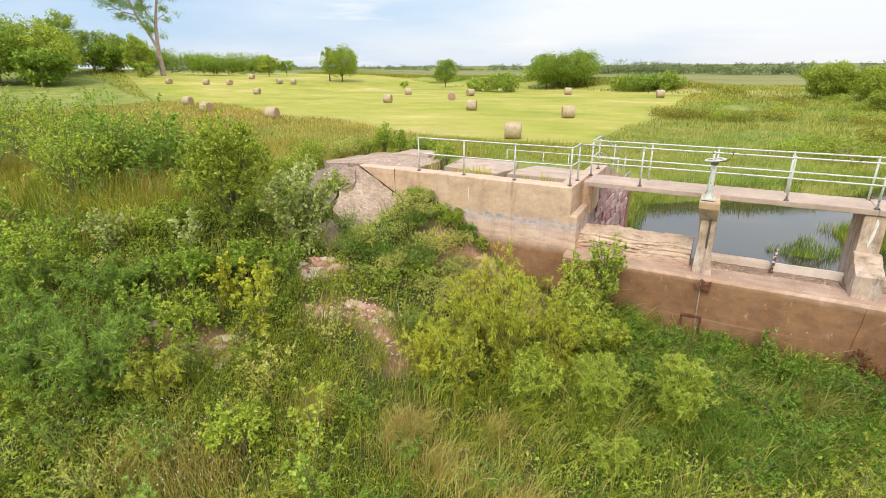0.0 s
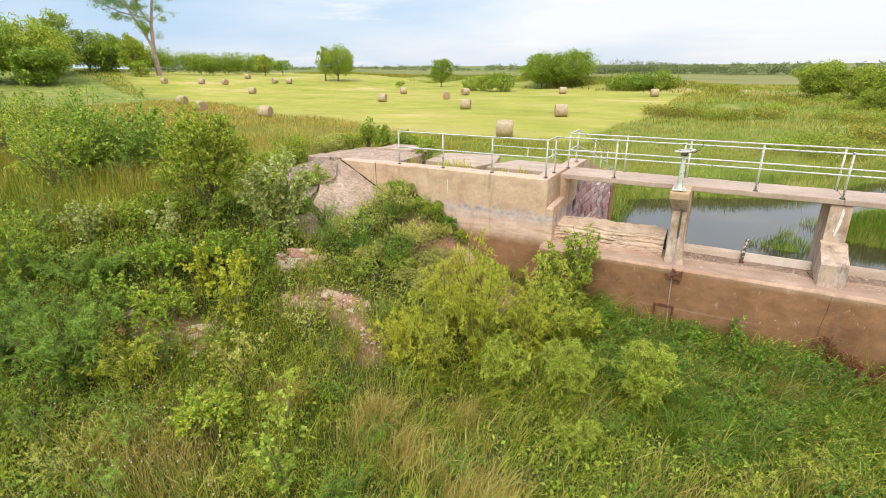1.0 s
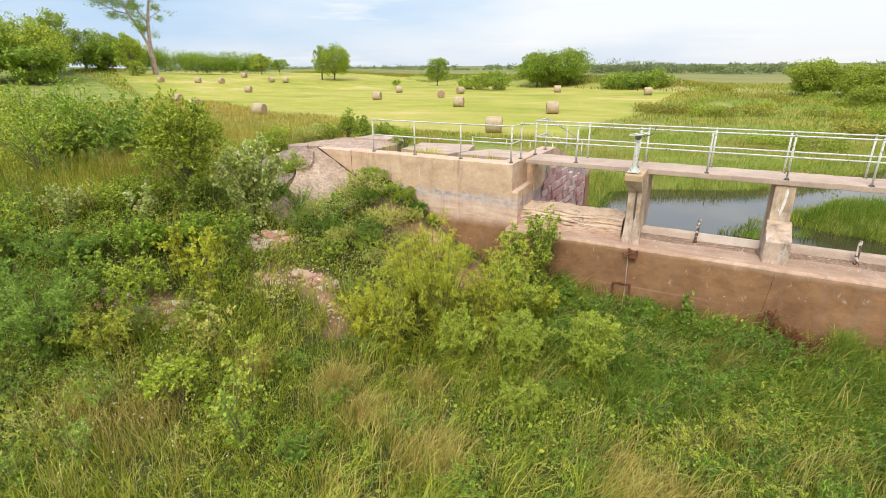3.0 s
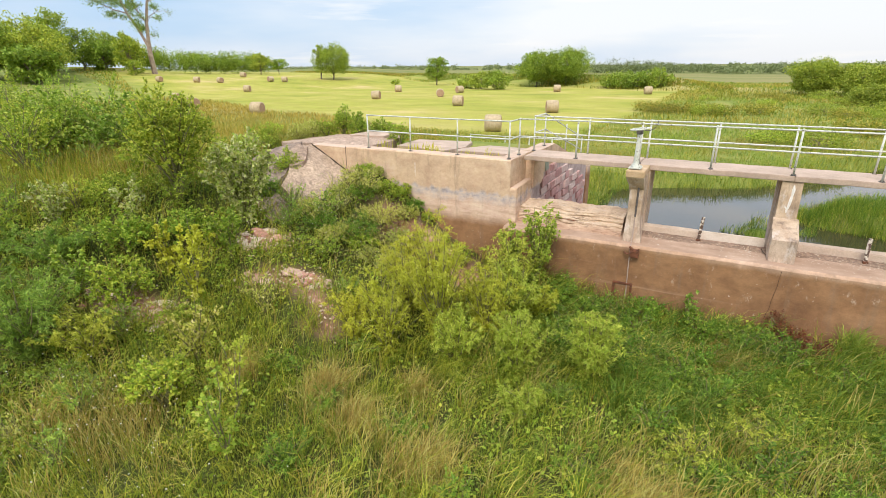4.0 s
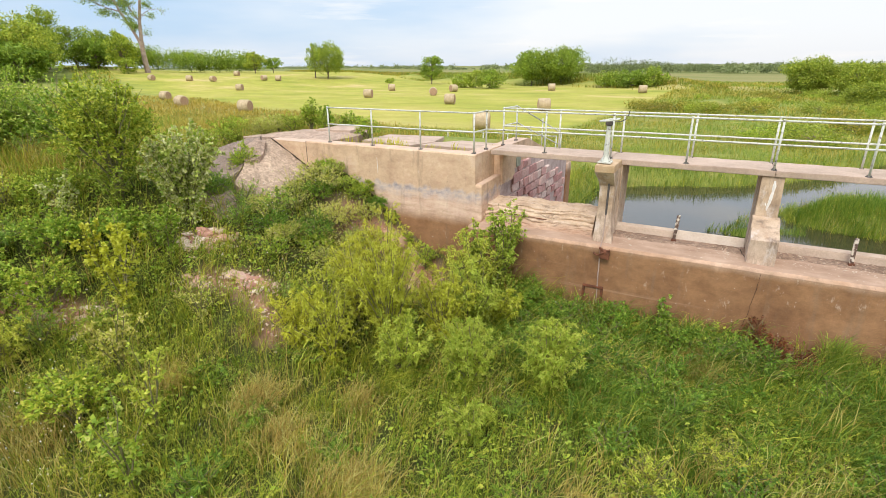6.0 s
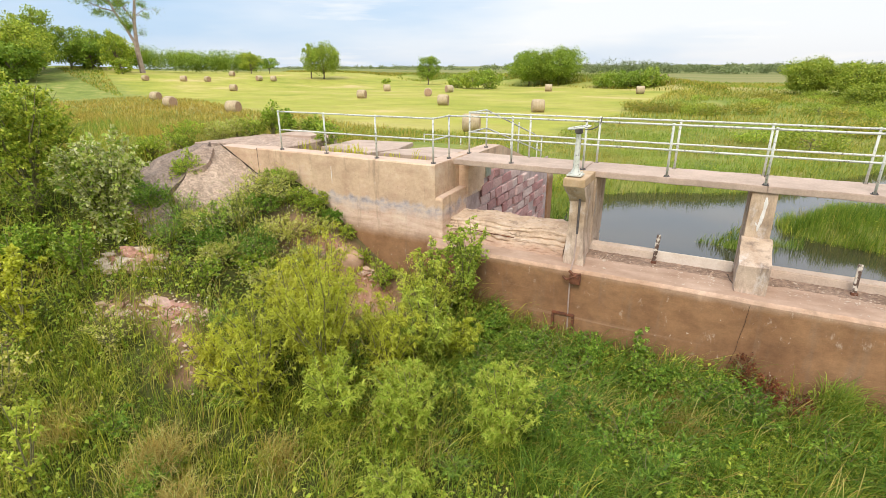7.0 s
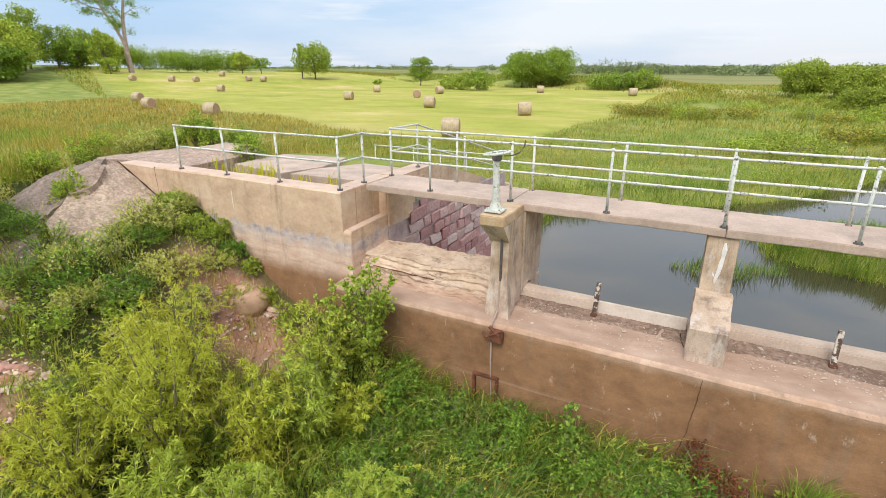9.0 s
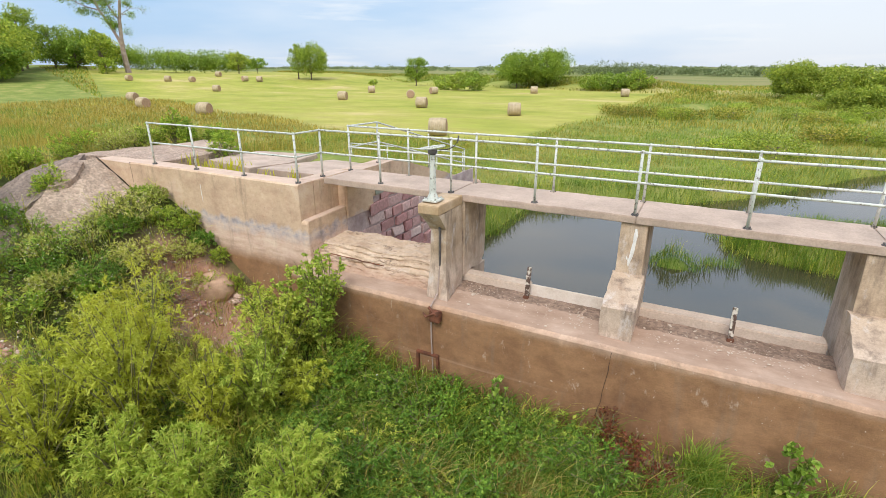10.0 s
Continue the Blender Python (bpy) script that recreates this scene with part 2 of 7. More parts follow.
def stone(name, a, b, c3):
    """Quartzite and broken concrete, each piece with a tint of its own."""
    m, nt, bs, _ = material(name)
    info = nt.nodes.new("ShaderNodeObjectInfo")
    geo = nt.nodes.new("ShaderNodeNewGeometry")
    addr = nt.nodes.new("ShaderNodeMath")
    addr.operation = "ADD"
    nt.links.new(info.outputs["Random"], addr.inputs[0])
    nt.links.new(geo.outputs["Random Per Island"], addr.inputs[1])
    fr = nt.nodes.new("ShaderNodeMath")
    fr.operation = "FRACT"
    nt.links.new(addr.outputs[0], fr.inputs[0])
    base = ramp(nt, fr.outputs[0], [(0.0, a), (0.5, b), (1.0, c3)])
    f = wash(nt, 14, 8, 0.7)
    col = blend(nt, 0.6, base, ramp(nt, f, [(0.3, grey(0.3)), (0.7, grey(0.8))]), "OVERLAY")
    lichen = ramp(nt, wash(nt, 5, 6, 0.7), [(0.58, grey(0)), (0.7, grey(0.5))])
    col = blend(nt, lichen, col, (0.42, 0.36, 0.31))
    nt.links.new(col, bs.inputs["Base Color"])
    bs.inputs["Roughness"].default_value = 0.85
    bump(nt, bs, f, 0.5, 0.02)
    return m



def pier_concrete():
    m, nt, bs, _ = material("grey_stained_pier_concrete")
    a = ramp(nt, wash(nt, 2.0, 8, 0.65), [(0.3, (0.31, 0.215, 0.14)), (0.5, (0.50, 0.365, 0.25)), (0.72, (0.66, 0.515, 0.385))])
    low = ramp(nt, wash(nt, 3.0, 8, 0.65), [(0.3, (0.38, 0.275, 0.20)), (0.7, (0.63, 0.49, 0.385))])
    c = blend(nt, height_mask(nt, 2.75, 3.15, 0.3, 3.0), low, a)
    dark = ramp(nt, wash(nt, 4.0, 8, 0.7, stretch=(1, 1, 0.25)), [(0.50, grey(0)), (0.66, grey(0.75))])
    c = blend(nt, dark, c, (0.15, 0.105, 0.08))
    pale = ramp(nt, wash(nt, 2.7, 9, 0.7, stretch=(1.2, 1.2, 0.6)), [(0.55, grey(0)), (0.66, grey(0.75))])
    c = blend(nt, pale, c, (0.60, 0.53, 0.48))
    rusty = ramp(nt, wash(nt, 3.1, 6, 0.6, stretch=(1.4, 1, 0.5)), [(0.62, grey(0)), (0.75, grey(0.6))])
    c = blend(nt, rusty, c, (0.33, 0.17, 0.09))
    f = wash(nt, 45, 6, 0.7)
    c = blend(nt, 0.35, c, ramp(nt, f, [(0.3, grey(0.3)), (0.7, grey(0.75))]), "OVERLAY")
    nt.links.new(c, bs.inputs["Base Color"])
    bs.inputs["Roughness"].default_value = 0.9
    bump(nt, bs, f, 0.6, 0.012)
    return m



def gritty(name, dark, light):
    """Exposed aggregate: pebbles of many tints in worn concrete."""
    m, nt, bs, _ = material(name)
    geo = nt.nodes.new("ShaderNodeNewGeometry")
    v = node(nt, "ShaderNodeTexVoronoi", Scale=24.0)
    nt.links.new(geo.outputs["Position"], v.inputs["Vector"])
    base = ramp(nt, wash(nt, 1.3, 9, 0.7), [(0.3, dark), (0.7, light)])
    sep = nt.nodes.new("ShaderNodeSeparateColor")
    nt.links.new(v.outputs["Color"], sep.inputs[0])
    c = blend(nt, 0.4, base, ramp(nt, sep.outputs[0], [(0.0, grey(0.2)), (1.0, grey(0.82))]), "OVERLAY")
    c = blend(nt, 0.5, c, ramp(nt, wash(nt, 7, 9, 0.75), [(0.3, grey(0.2)), (0.7, grey(0.8))]), "OVERLAY")
    nt.links.new(c, bs.inputs["Base Color"])
    bs.inputs["Roughness"].default_value = 0.97
    bump(nt, bs, wash(nt, 12, 10, 0.8), 1.0, 0.05)
    return m


CONCRETE = weathered_concrete()
PIER = pier_concrete()
OCHRE = surface("ochre_stained_concrete", (0.40, 0.26, 0.13), (0.58, 0.43, 0.29), 2.6, 30, 0.9)
DECK_TOP = surface("sunbleached_concrete", (0.35, 0.26, 0.20), (0.54, 0.405, 0.32), 1.6, 30, 0.9)
PALE_CONCRETE = surface("pale_lip_concrete", (0.42, 0.32, 0.25), (0.60, 0.475, 0.38), 2.0, 30, 0.9)
BOARD = surface("bleached_board", (0.54, 0.44, 0.36), (0.70, 0.60, 0.51), 2.5, 30, 0.85)


def cleft(nt, c):
    """Thin dark lines painted as the shade in clefts along the worn layers."""
    a = ramp(nt, wash(nt, 1.0, 7, 0.65, stretch=(1.3, 3.0, 6)), [(0.60, grey(0)), (0.615, grey(0.8)), (0.64, grey(0))])
    b = ramp(nt, wash(nt, 2.0, 6, 0.65, stretch=(1.6, 3.0, 5)), [(0.36, grey(0.55)), (0.42, grey(0))])
    pale = ramp(nt, wash(nt, 2.6, 8, 0.7, stretch=(0.8, 2, 3)), [(0.5, grey(0)), (0.68, grey(0.8))])
    c = blend(nt, pale, c, (0.62, 0.50, 0.40))
    c = blend(nt, height_mask(nt, 2.36, 2.52, 0.22, 2.5), ramp(nt, wash(nt, 3, 8, 0.7), [(0.3, (0.34, 0.20, 0.13)), (0.7, (0.52, 0.36, 0.26))]), c)
    return blend(nt, b, blend(nt, a, c, (0.13, 0.085, 0.055)), (0.20, 0.13, 0.085))


SILL = surface("eroded_sill_concrete", (0.40, 0.28, 0.19), (0.66, 0.50, 0.36), 3.2, 12, 0.95, 1.0, cleft)
CRUMBLED = gritty("dark_crumbled_sill", (0.21, 0.135, 0.095), (0.42, 0.29, 0.215))
APRON = gritty("gritty_apron_concrete", (0.34, 0.245, 0.175), (0.56, 0.42, 0.315))
GRAVELLY = gritty("crumbled_concrete", (0.27, 0.19, 0.14), (0.47, 0.345, 0.265))
DARK_GRAVEL = gritty("dark_pebbly_concrete", (0.19, 0.14, 0.11), (0.35, 0.265, 0.21))
LANDING = gritty("brown_worn_concrete", (0.34, 0.235, 0.175), (0.54, 0.40, 0.31))
PIPE = painted_pipe()
RUST = surface("rusted_iron", (0.07, 0.028, 0.015), (0.22, 0.075, 0.035), 8, 60, 0.85)
DARK_IRON = surface("dark_weathered_iron", (0.05, 0.045, 0.042), (0.13, 0.11, 0.10), 9, 70, 0.7, 0.3)
CRACK = surface("crack_shadow_dirt", (0.02, 0.014, 0.01), (0.05, 0.035, 0.025), 8, 60, 1.0)
FLAKE = surface("cream_spall", (0.46, 0.36, 0.275), (0.63, 0.51, 0.41), 6, 40, 0.9)
EARTH = surface("bare_tan_earth", (0.36, 0.215, 0.135), (0.54, 0.35, 0.235), 3, 25, 0.95, 0.8)
DEAD_WOOD = surface("dead_twig_wood", (0.16, 0.10, 0.075), (0.36, 0.26, 0.21), 9, 60, 0.95)
LIME = surface("white_lime_crust", (0.66, 0.62, 0.57), (0.80, 0.77, 0.72), 8, 40, 0.9)
PLATE = surface("green_grey_painted_plate", (0.20, 0.22, 0.17), (0.30, 0.31, 0.25), 6, 40, 0.6, 0.2)
WATER = water_surface()
LAND = land()
QUARTZITE = stone("pink_quartzite", (0.38, 0.17, 0.135), (0.50, 0.29, 0.235), (0.60, 0.43, 0.35))
RUBBLE = stone("broken_rubble_stone", (0.48, 0.24, 0.18), (0.62, 0.46, 0.37), (0.72, 0.59, 0.48))
BLOCK = stone("purple_quartzite_block", (0.38, 0.18, 0.17), (0.47, 0.27, 0.25), (0.58, 0.44, 0.40))
MORTAR = surface("pale_smeared_mortar", (0.34, 0.25, 0.235), (0.56, 0.45, 0.42), 3, 22, 0.95, 0.8)
WILLOW = foliage("willow_leaf", [(0.0, (0.11, 0.197, 0.0481)), (0.5, (0.205, 0.315, 0.0772)), (1.0, (0.33, 0.425, 0.129))], vary=0.6)
YELLOW_WILLOW = foliage("yellow_green_willow_leaf", [(0.0, (0.160, 0.230, 0.038)), (0.5, (0.272, 0.365, 0.064)), (1.0, (0.37, 0.46, 0.12))], 0.4, vary=0.35)
GREY_WILLOW = foliage("grey_green_willow_leaf", [(0.0, (0.056, 0.138, 0.042)), (0.5, (0.106, 0.222, 0.065)), (1.0, (0.178, 0.305, 0.102))], vary=0.4)
POPLAR = foliage("poplar_leaf", [(0.0, (0.0723, 0.153, 0.0347)), (0.6, (0.14, 0.255, 0.0621)), (0.85, (0.212, 0.319, 0.099)), (1.0, (0.34, 0.391, 0.234))], vary=0.6)
YELLOW_POPLAR = foliage("fresh_poplar_leaf", [(0.0, (0.10, 0.19, 0.045)), (0.6, (0.17, 0.29, 0.07)), (1.0, (0.29, 0.39, 0.14))], vary=0.3)
SILVER_POPLAR = foliage("silver_poplar_leaf", [(0.0, (0.09, 0.20, 0.05)), (0.35, (0.20, 0.32, 0.11)), (0.55, (0.34, 0.45, 0.24)), (1.0, (0.50, 0.57, 0.40))])
DEEP_WEED = foliage("deep_green_weed_leaf", [(0.0, (0.036, 0.100, 0.023)), (0.5, (0.074, 0.175, 0.040)), (1.0, (0.145, 0.255, 0.072))], vary=0.5)
DARK_LEAF = foliage("dark_shrub_leaf", [(0.0, (0.063, 0.134, 0.0302)), (0.6, (0.151, 0.257, 0.0563)), (1.0, (0.354, 0.446, 0.119))], vary=0.6)
WEED_LEAF = foliage("weed_leaf", [(0.0, (0.072, 0.160, 0.032)), (0.5, (0.145, 0.270, 0.056)), (1.0, (0.285, 0.405, 0.110))], vary=0.5)
FORB_LEAF = foliage("dry_forb_leaf", [(0.0, (0.13, 0.21, 0.07)), (0.5, (0.23, 0.325, 0.12)), (0.72, (0.33, 0.33, 0.19)), (1.0, (0.42, 0.31, 0.30))], vary=0.5)
SOFT_WILLOW = foliage("soft_willow_leaf", [(0.0, (0.125, 0.24, 0.050)), (0.5, (0.205, 0.335, 0.082)), (1.0, (0.285, 0.41, 0.130))], 0.45)
GRASS = foliage("green_grass", [(0.0, (0.060, 0.120, 0.021)), (0.5, (0.130, 0.215, 0.037)), (0.85, (0.235, 0.295, 0.066)), (1.0, (0.40, 0.34, 0.135))])
FRESH = foliage("fresh_grass_blade", [(0.0, (0.055, 0.126, 0.024)), (0.5, (0.098, 0.192, 0.038)), (0.92, (0.160, 0.255, 0.062)), (1.0, (0.30, 0.27, 0.13))])
LUSH = foliage("lush_grass_blade", [(0.0, (0.033, 0.088, 0.016)), (0.6, (0.064, 0.148, 0.028)), (0.9, (0.110, 0.198, 0.046)), (1.0, (0.21, 0.165, 0.085))])
STRAW = foliage("dry_straw_grass", [(0.0, (0.119, 0.135, 0.0574)), (0.5, (0.246, 0.235, 0.126)), (1.0, (0.372, 0.353, 0.217))])
MEADOW = foliage("meadow_grass", [(0.0, (0.0604, 0.108, 0.0198)), (0.5, (0.121, 0.175, 0.0356)), (0.8, (0.211, 0.233, 0.0713)), (1.0, (0.302, 0.267, 0.111))], noise_scale=0.25)
TAN_MEADOW = foliage("tan_meadow_grass", [(0.0, (0.074, 0.111, 0.024)), (0.4, (0.141, 0.176, 0.048)), (0.7, (0.2, 0.217, 0.08)), (1.0, (0.274, 0.283, 0.144))], noise_scale=0.25)
GOLD_GRASS = foliage("golden_grass", [(0.0, (0.11, 0.125, 0.032)), (0.5, (0.19, 0.19, 0.062)), (1.0, (0.29, 0.26, 0.115))], noise_scale=0.25)
REED = foliage("reed_blade", [(0.0, (0.0282, 0.0856, 0.0137)), (0.6, (0.0604, 0.142, 0.0247)), (1.0, (0.113, 0.193, 0.0494))])
RED_WEED = foliage("dead_dock_weed", [(0.0, (0.036, 0.015, 0.0108)), (1.0, (0.096, 0.039, 0.027))], 0.1)
GOLDENROD = foliage("goldenrod_flower", [(0.0, (0.25, 0.27, 0.03)), (0.5, (0.50, 0.44, 0.03)), (1.0, (0.66, 0.56, 0.05))])
WHITE_FLOWER = foliage("white_petal", [(0.0, (0.25, 0.29, 0.4)), (1.0, (0.34, 0.4, 0.55))], 0.2)
TREE_LEAF = foliage("far_tree_leaf", [(0.0, (0.068, 0.140, 0.034)), (0.5, (0.128, 0.230, 0.056)), (1.0, (0.210, 0.310, 0.085))], noise_scale=0.3, vary=0.6)
YELLOW_TREE = foliage("meadow_willow_leaf", [(0.0, (0.078, 0.150, 0.030)), (0.5, (0.138, 0.235, 0.050)), (1.0, (0.22, 0.31, 0.082))], noise_scale=0.3)
GRADE_BRUSH = foliage("olive_brush", [(0.0, (0.085, 0.115, 0.030)), (0.5, (0.145, 0.175, 0.045)), (1.0, (0.225, 0.225, 0.080))], noise_scale=0.06)
# distance haze put into the leaf colour: paler and bluer
FAR_WOOD = foliage("haze_tinted_wood_leaf", [(0.0, (0.07, 0.125, 0.105)), (1.0, (0.11, 0.17, 0.125))], 0.2, noise_scale=0.05)
BARK = surface("grey_bark", (0.10, 0.075, 0.055), (0.26, 0.20, 0.15), 4, 40, 0.95, 0.8)
PALE_BARK = surface("bleached_dead_wood", (0.24, 0.17, 0.14), (0.46, 0.36, 0.31), 1.0, 20, 0.9, 0.6)
TWIG = surface("green_brown_stem", (0.12, 0.12, 0.05), (0.24, 0.21, 0.10), 6, 40, 0.9)
HAY = surface("weathered_hay", (0.34, 0.26, 0.16), (0.54, 0.43, 0.28), 3, 25, 1.0, 1.0)
HAY_END = surface("hay_bale_end", (0.30, 0.19, 0.12), (0.44, 0.29, 0.19), 4, 30, 1.0, 1.0)
TWINE = surface("bale_net_wrap", (0.45, 0.38, 0.26), (0.55, 0.46, 0.33), 5, 40, 0.9)


# ---- building helpers ----
def part(name, bm, mat, parent=None, label="", smooth=False):
    me = bpy.data.meshes.new(name)
    bmesh.ops.recalc_face_normals(bm, faces=bm.faces)
    bm.to_mesh(me)
    bm.free()
    me.materials.append(mat)
    if smooth:
        me.polygons.foreach_set("use_smooth", [True] * len(me.polygons))
    ob = new(name, me)
    ob.parent = parent
    if label:
        tagged(ob, label)
    return ob


def thing(name, label, category, group="", kind="", at=(0, 0, 0), turn=0):
    ob = new(name)
    ob.empty_display_size = 0.2
    ob.matrix_basis = pose(*at, 0, 0, turn)
    return tagged(ob, label, category, group, kind)


def box(bm, x0, x1, y0, y1, z0, z1, bevel=0.0):
    made = bmesh.ops.create_cube(bm, size=1.0, matrix=Matrix.LocRotScale(
        ((x0 + x1) / 2, (y0 + y1) / 2, (z0 + z1) / 2), None, (x1 - x0, y1 - y0, z1 - z0)))
    if bevel:
        edges = {e for v in made["verts"] for e in v.link_edges}
        bmesh.ops.bevel(bm, geom=list(edges), offset=bevel, segments=2, affect="EDGES")
    return bm


def prism(bm, profile, a, b, axis="x", bevel=0.0):
    """A closed outline (of y, z for axis x; of x, z for axis y) drawn out from a to b."""
    put = (lambda u, v, w: (w, u, v)) if axis == "x" else (lambda u, v, w: (u, w, v))
    lo = [bm.verts.new(put(u, v, a)) for u, v in profile]
    hi = [bm.verts.new(put(u, v, b)) for u, v in profile]
    n = len(profile)
    faces = [bm.faces.new(lo), bm.faces.new(hi[::-1])]
    faces += [bm.faces.new((lo[i], hi[i], hi[(i + 1) % n], lo[(i + 1) % n])) for i in range(n)]
    if bevel:
        edges = {e for f in faces for e in f.edges}
        bmesh.ops.bevel(bm, geom=list(edges), offset=bevel, segments=2, affect="EDGES")
    return bm


def tube(bm, points, radius, sides=8, caps=True):
    """A pipe along points; radius is one number or one for each point."""
    pts = [Vector(p) for p in points]
    radii = radius if isinstance(radius, (list, tuple)) else [radius] * len(pts)
    rings = []
    for i, p in enumerate(pts):
        way = (pts[min(i + 1, len(pts) - 1)] - pts[max(i - 1, 0)]).normalized()
        side = way.cross(Vector((0.13, 0.31, 0.94)) if abs(way.z) < 0.9 else Vector((1, 0.1, 0))).normalized()
        up = side.cross(way)
        rings.append([bm.verts.new(p + radii[i] * (math.cos(k * math.tau / sides) * side + math.sin(k * math.tau / sides) * up))
                      for k in range(sides)])
    for r0, r1 in zip(rings, rings[1:]):
        for k in range(sides):
            bm.faces.new((r0[k], r0[(k + 1) % sides], r1[(k + 1) % sides], r1[k]))
    if caps:
        bm.faces.new(rings[0])
        bm.faces.new(rings[-1][::-1])
    return bm


def roughen(bm, amount, scale, cuts=0, keep=None):
    if cuts:
        bmesh.ops.subdivide_edges(bm, edges=list(bm.edges), cuts=cuts, use_grid_fill=True)
    for v in bm.verts:
        if keep and keep(v.co):
            continue
        v.co += amount * noise.noise_vector(v.co * scale)
    return bm


def raw_mesh(name, verts, polys, mat, sides):
    """A mesh from numpy arrays: verts (n, 3) and polys, a flat index array of faces that all have that many sides or of mixed sizes."""
    me = bpy.data.meshes.new(name)
    me.vertices.add(len(verts))
    me.vertices.foreach_set("co", np.asarray(verts, dtype=np.float32).ravel())
    me.loops.add(len(polys))
    me.loops.foreach_set("vertex_index", np.asarray(polys, dtype=np.int32))
    starts = np.arange(0, len(polys), sides) if isinstance(sides, int) else np.concatenate(([0], np.cumsum(sides)[:-1]))
    me.polygons.add(len(starts))
    me.polygons.foreach_set("loop_start", starts.astype(np.int32))
    me.update(calc_edges=True)
    me.validate()
    me.materials.append(mat)
    return me


# ---- lie of the land ----
def smooth(a, b, v):
    t = np.clip((v - a) / (b - a), 0, 1)
    return t * t * (3 - 2 * t)


def ripple(x, y, s, seed=0.0):
    return (np.sin(x * s + 1.3 * np.sin(y * s * 0.7 + seed)) + np.sin(y * s * 1.1 + 1.7 * np.sin(x * s * 0.6 + 2 * seed))
            + 0.5 * np.sin((x + y) * s * 2.3 + seed)) / 2.5


WATER_Z = 0.0


def river(x, y):
    """Above 0 in the river, below 0 on its banks, in metres or so."""
    left = (15.0 + 0.55 * x + 0.85 * np.maximum(x - 8.2, 0) - y) / 1.35 + 0.35 * ripple(x, y, 0.9, 1.0)
    right = (y - 1.25 * x + 19.0) / 1.6
    wall = (x + 0.8) + np.where(y > 8.6, -1.05 * smooth(8.6, 10, y), 0)
    r = np.minimum(np.minimum(left, right), np.minimum(wall, y + 0.5))
    spit = 1.25 - np.hypot((x - 13.9) / 4.6, (y - 13.3) / 2.0) + 0.10 * ripple(x, y, 2.1, 3.0)
    tuft = 1.15 - np.hypot((x - 6.7) / 0.8, (y - 9.8) / 0.35)
    r = np.where(y > 5, np.minimum(r, np.minimum(-spit * 2.5, -tuft * 0.8)), r)
    pond = 1.0 - np.hypot((x - 4.9 - 0.25 * (y - 74)) / 1.5, (y - 74) / 6.0)
    return np.maximum(r, pond)


def ground_z(x, y):
    x, y = np.asarray(x, float), np.asarray(y, float)
    # flood plain and hay field, rising to the north-west
    away = -0.85 * x + 0.52 * y
    far = np.hypot(x, y)
    hill = 3.2 * smooth(165, 230, -0.92 * x + 0.40 * y) * (1 - smooth(0.48, 0.72, y / np.maximum(-x, 1.0))) * (1 - smooth(260, 420, far))
    plain = 0.62 + 3.2 * smooth(116, 180, away) * (1 - smooth(1.2, 1.9, y / np.maximum(-x, 1.0))) + hill + 0.08 * ripple(x, y, 0.16)
    grade = 0.344 * x + 0.939 * y + 2.0 * ripple(x, y, 0.04)
    ridge = 0.62 + 2.7 * smooth(107, 115, grade) * (1 - 0.8 * smooth(-14, 8, x)) * (1 - 0.8 * smooth(119, 140, grade))
    plain = np.maximum(plain, ridge) - 0.0102 * np.maximum(far - 600, 0)
    # the dike that runs into the abutment
    crest = 3.45 + 0.12 * ripple(x, y, 0.5)
    back = np.where(x > -6, 0, 1)
    dike = crest * smooth(12.5, 4.5 - 1.0 * back, y) * smooth(-60, -22, x) * (1 - smooth(-0.05, 0.0, x))
    # downstream side of it
    d = (x + 0.5) * -0.76 + (y + 3.0) * 0.65
    bed = 0.42 + 0.10 * ripple(x, y, 0.8, 2.0) + 0.25 * smooth(-2.2, -0.6, y) * (x > 0)
    bank = 3.1 * smooth(-1.6, 6.2, d) * smooth(-13.5, -4.5, y) * smooth(-60, -20, x)
    dip = 1.0 * np.exp(-(((x + 1.4) / 1.6) ** 2 + ((y + 0.7) / 1.7) ** 2))
    hump = 0.10 * np.exp(-(((x + 7.0) / 1.3) ** 2 + ((y + 0.7) / 1.0) ** 2)) + 0.33 * np.exp(-(((x + 3.2) / 1.5) ** 2 + ((y + 4.95) / 0.9) ** 2))
    dip = dip + 0.55 * (smooth(-9.2, -8.4, x) * (1 - smooth(-5.2, -4.4, x - 0.1 * y)) * smooth(-3.7, -2.6, y) * (1 - smooth(0.3, 0.6, y)))
    low = np.maximum(bed + bank - dip + hump + 0.06 * ripple(x, y, 2.2, 5.0), 0.3)
    z = np.where(y < -0.0, low, np.maximum(plain, dike + 0.2))
    z = np.where((y < 0.6) & (x < -0.3), np.maximum(low, (dike + 0.2) * smooth(0.5, 0.8, y)), z)
    r = river(x, y)
    cut = smooth(-1.1, 0.9, r)
    z = np.where((y > 0.3) & (x > -0.9), z * (1 - cut) + (-1.0) * cut, z)
    z = np.where((x > -0.35) & (x < 12.9) & (y > -0.36) & (y < 1.9), -1.0, z)
    # the right-hand end, beyond the last pier
    east = smooth(13.0, 15.0, x) * smooth(-7, -1, y) * (1 - smooth(2.5, 7, y)) * (1 - smooth(22, 45, x))
    return np.where((x > 12.5) & (east > 0.01), np.maximum(z, 3.6 * east), z)


def gz(x, y):
    return float(ground_z(x, y))


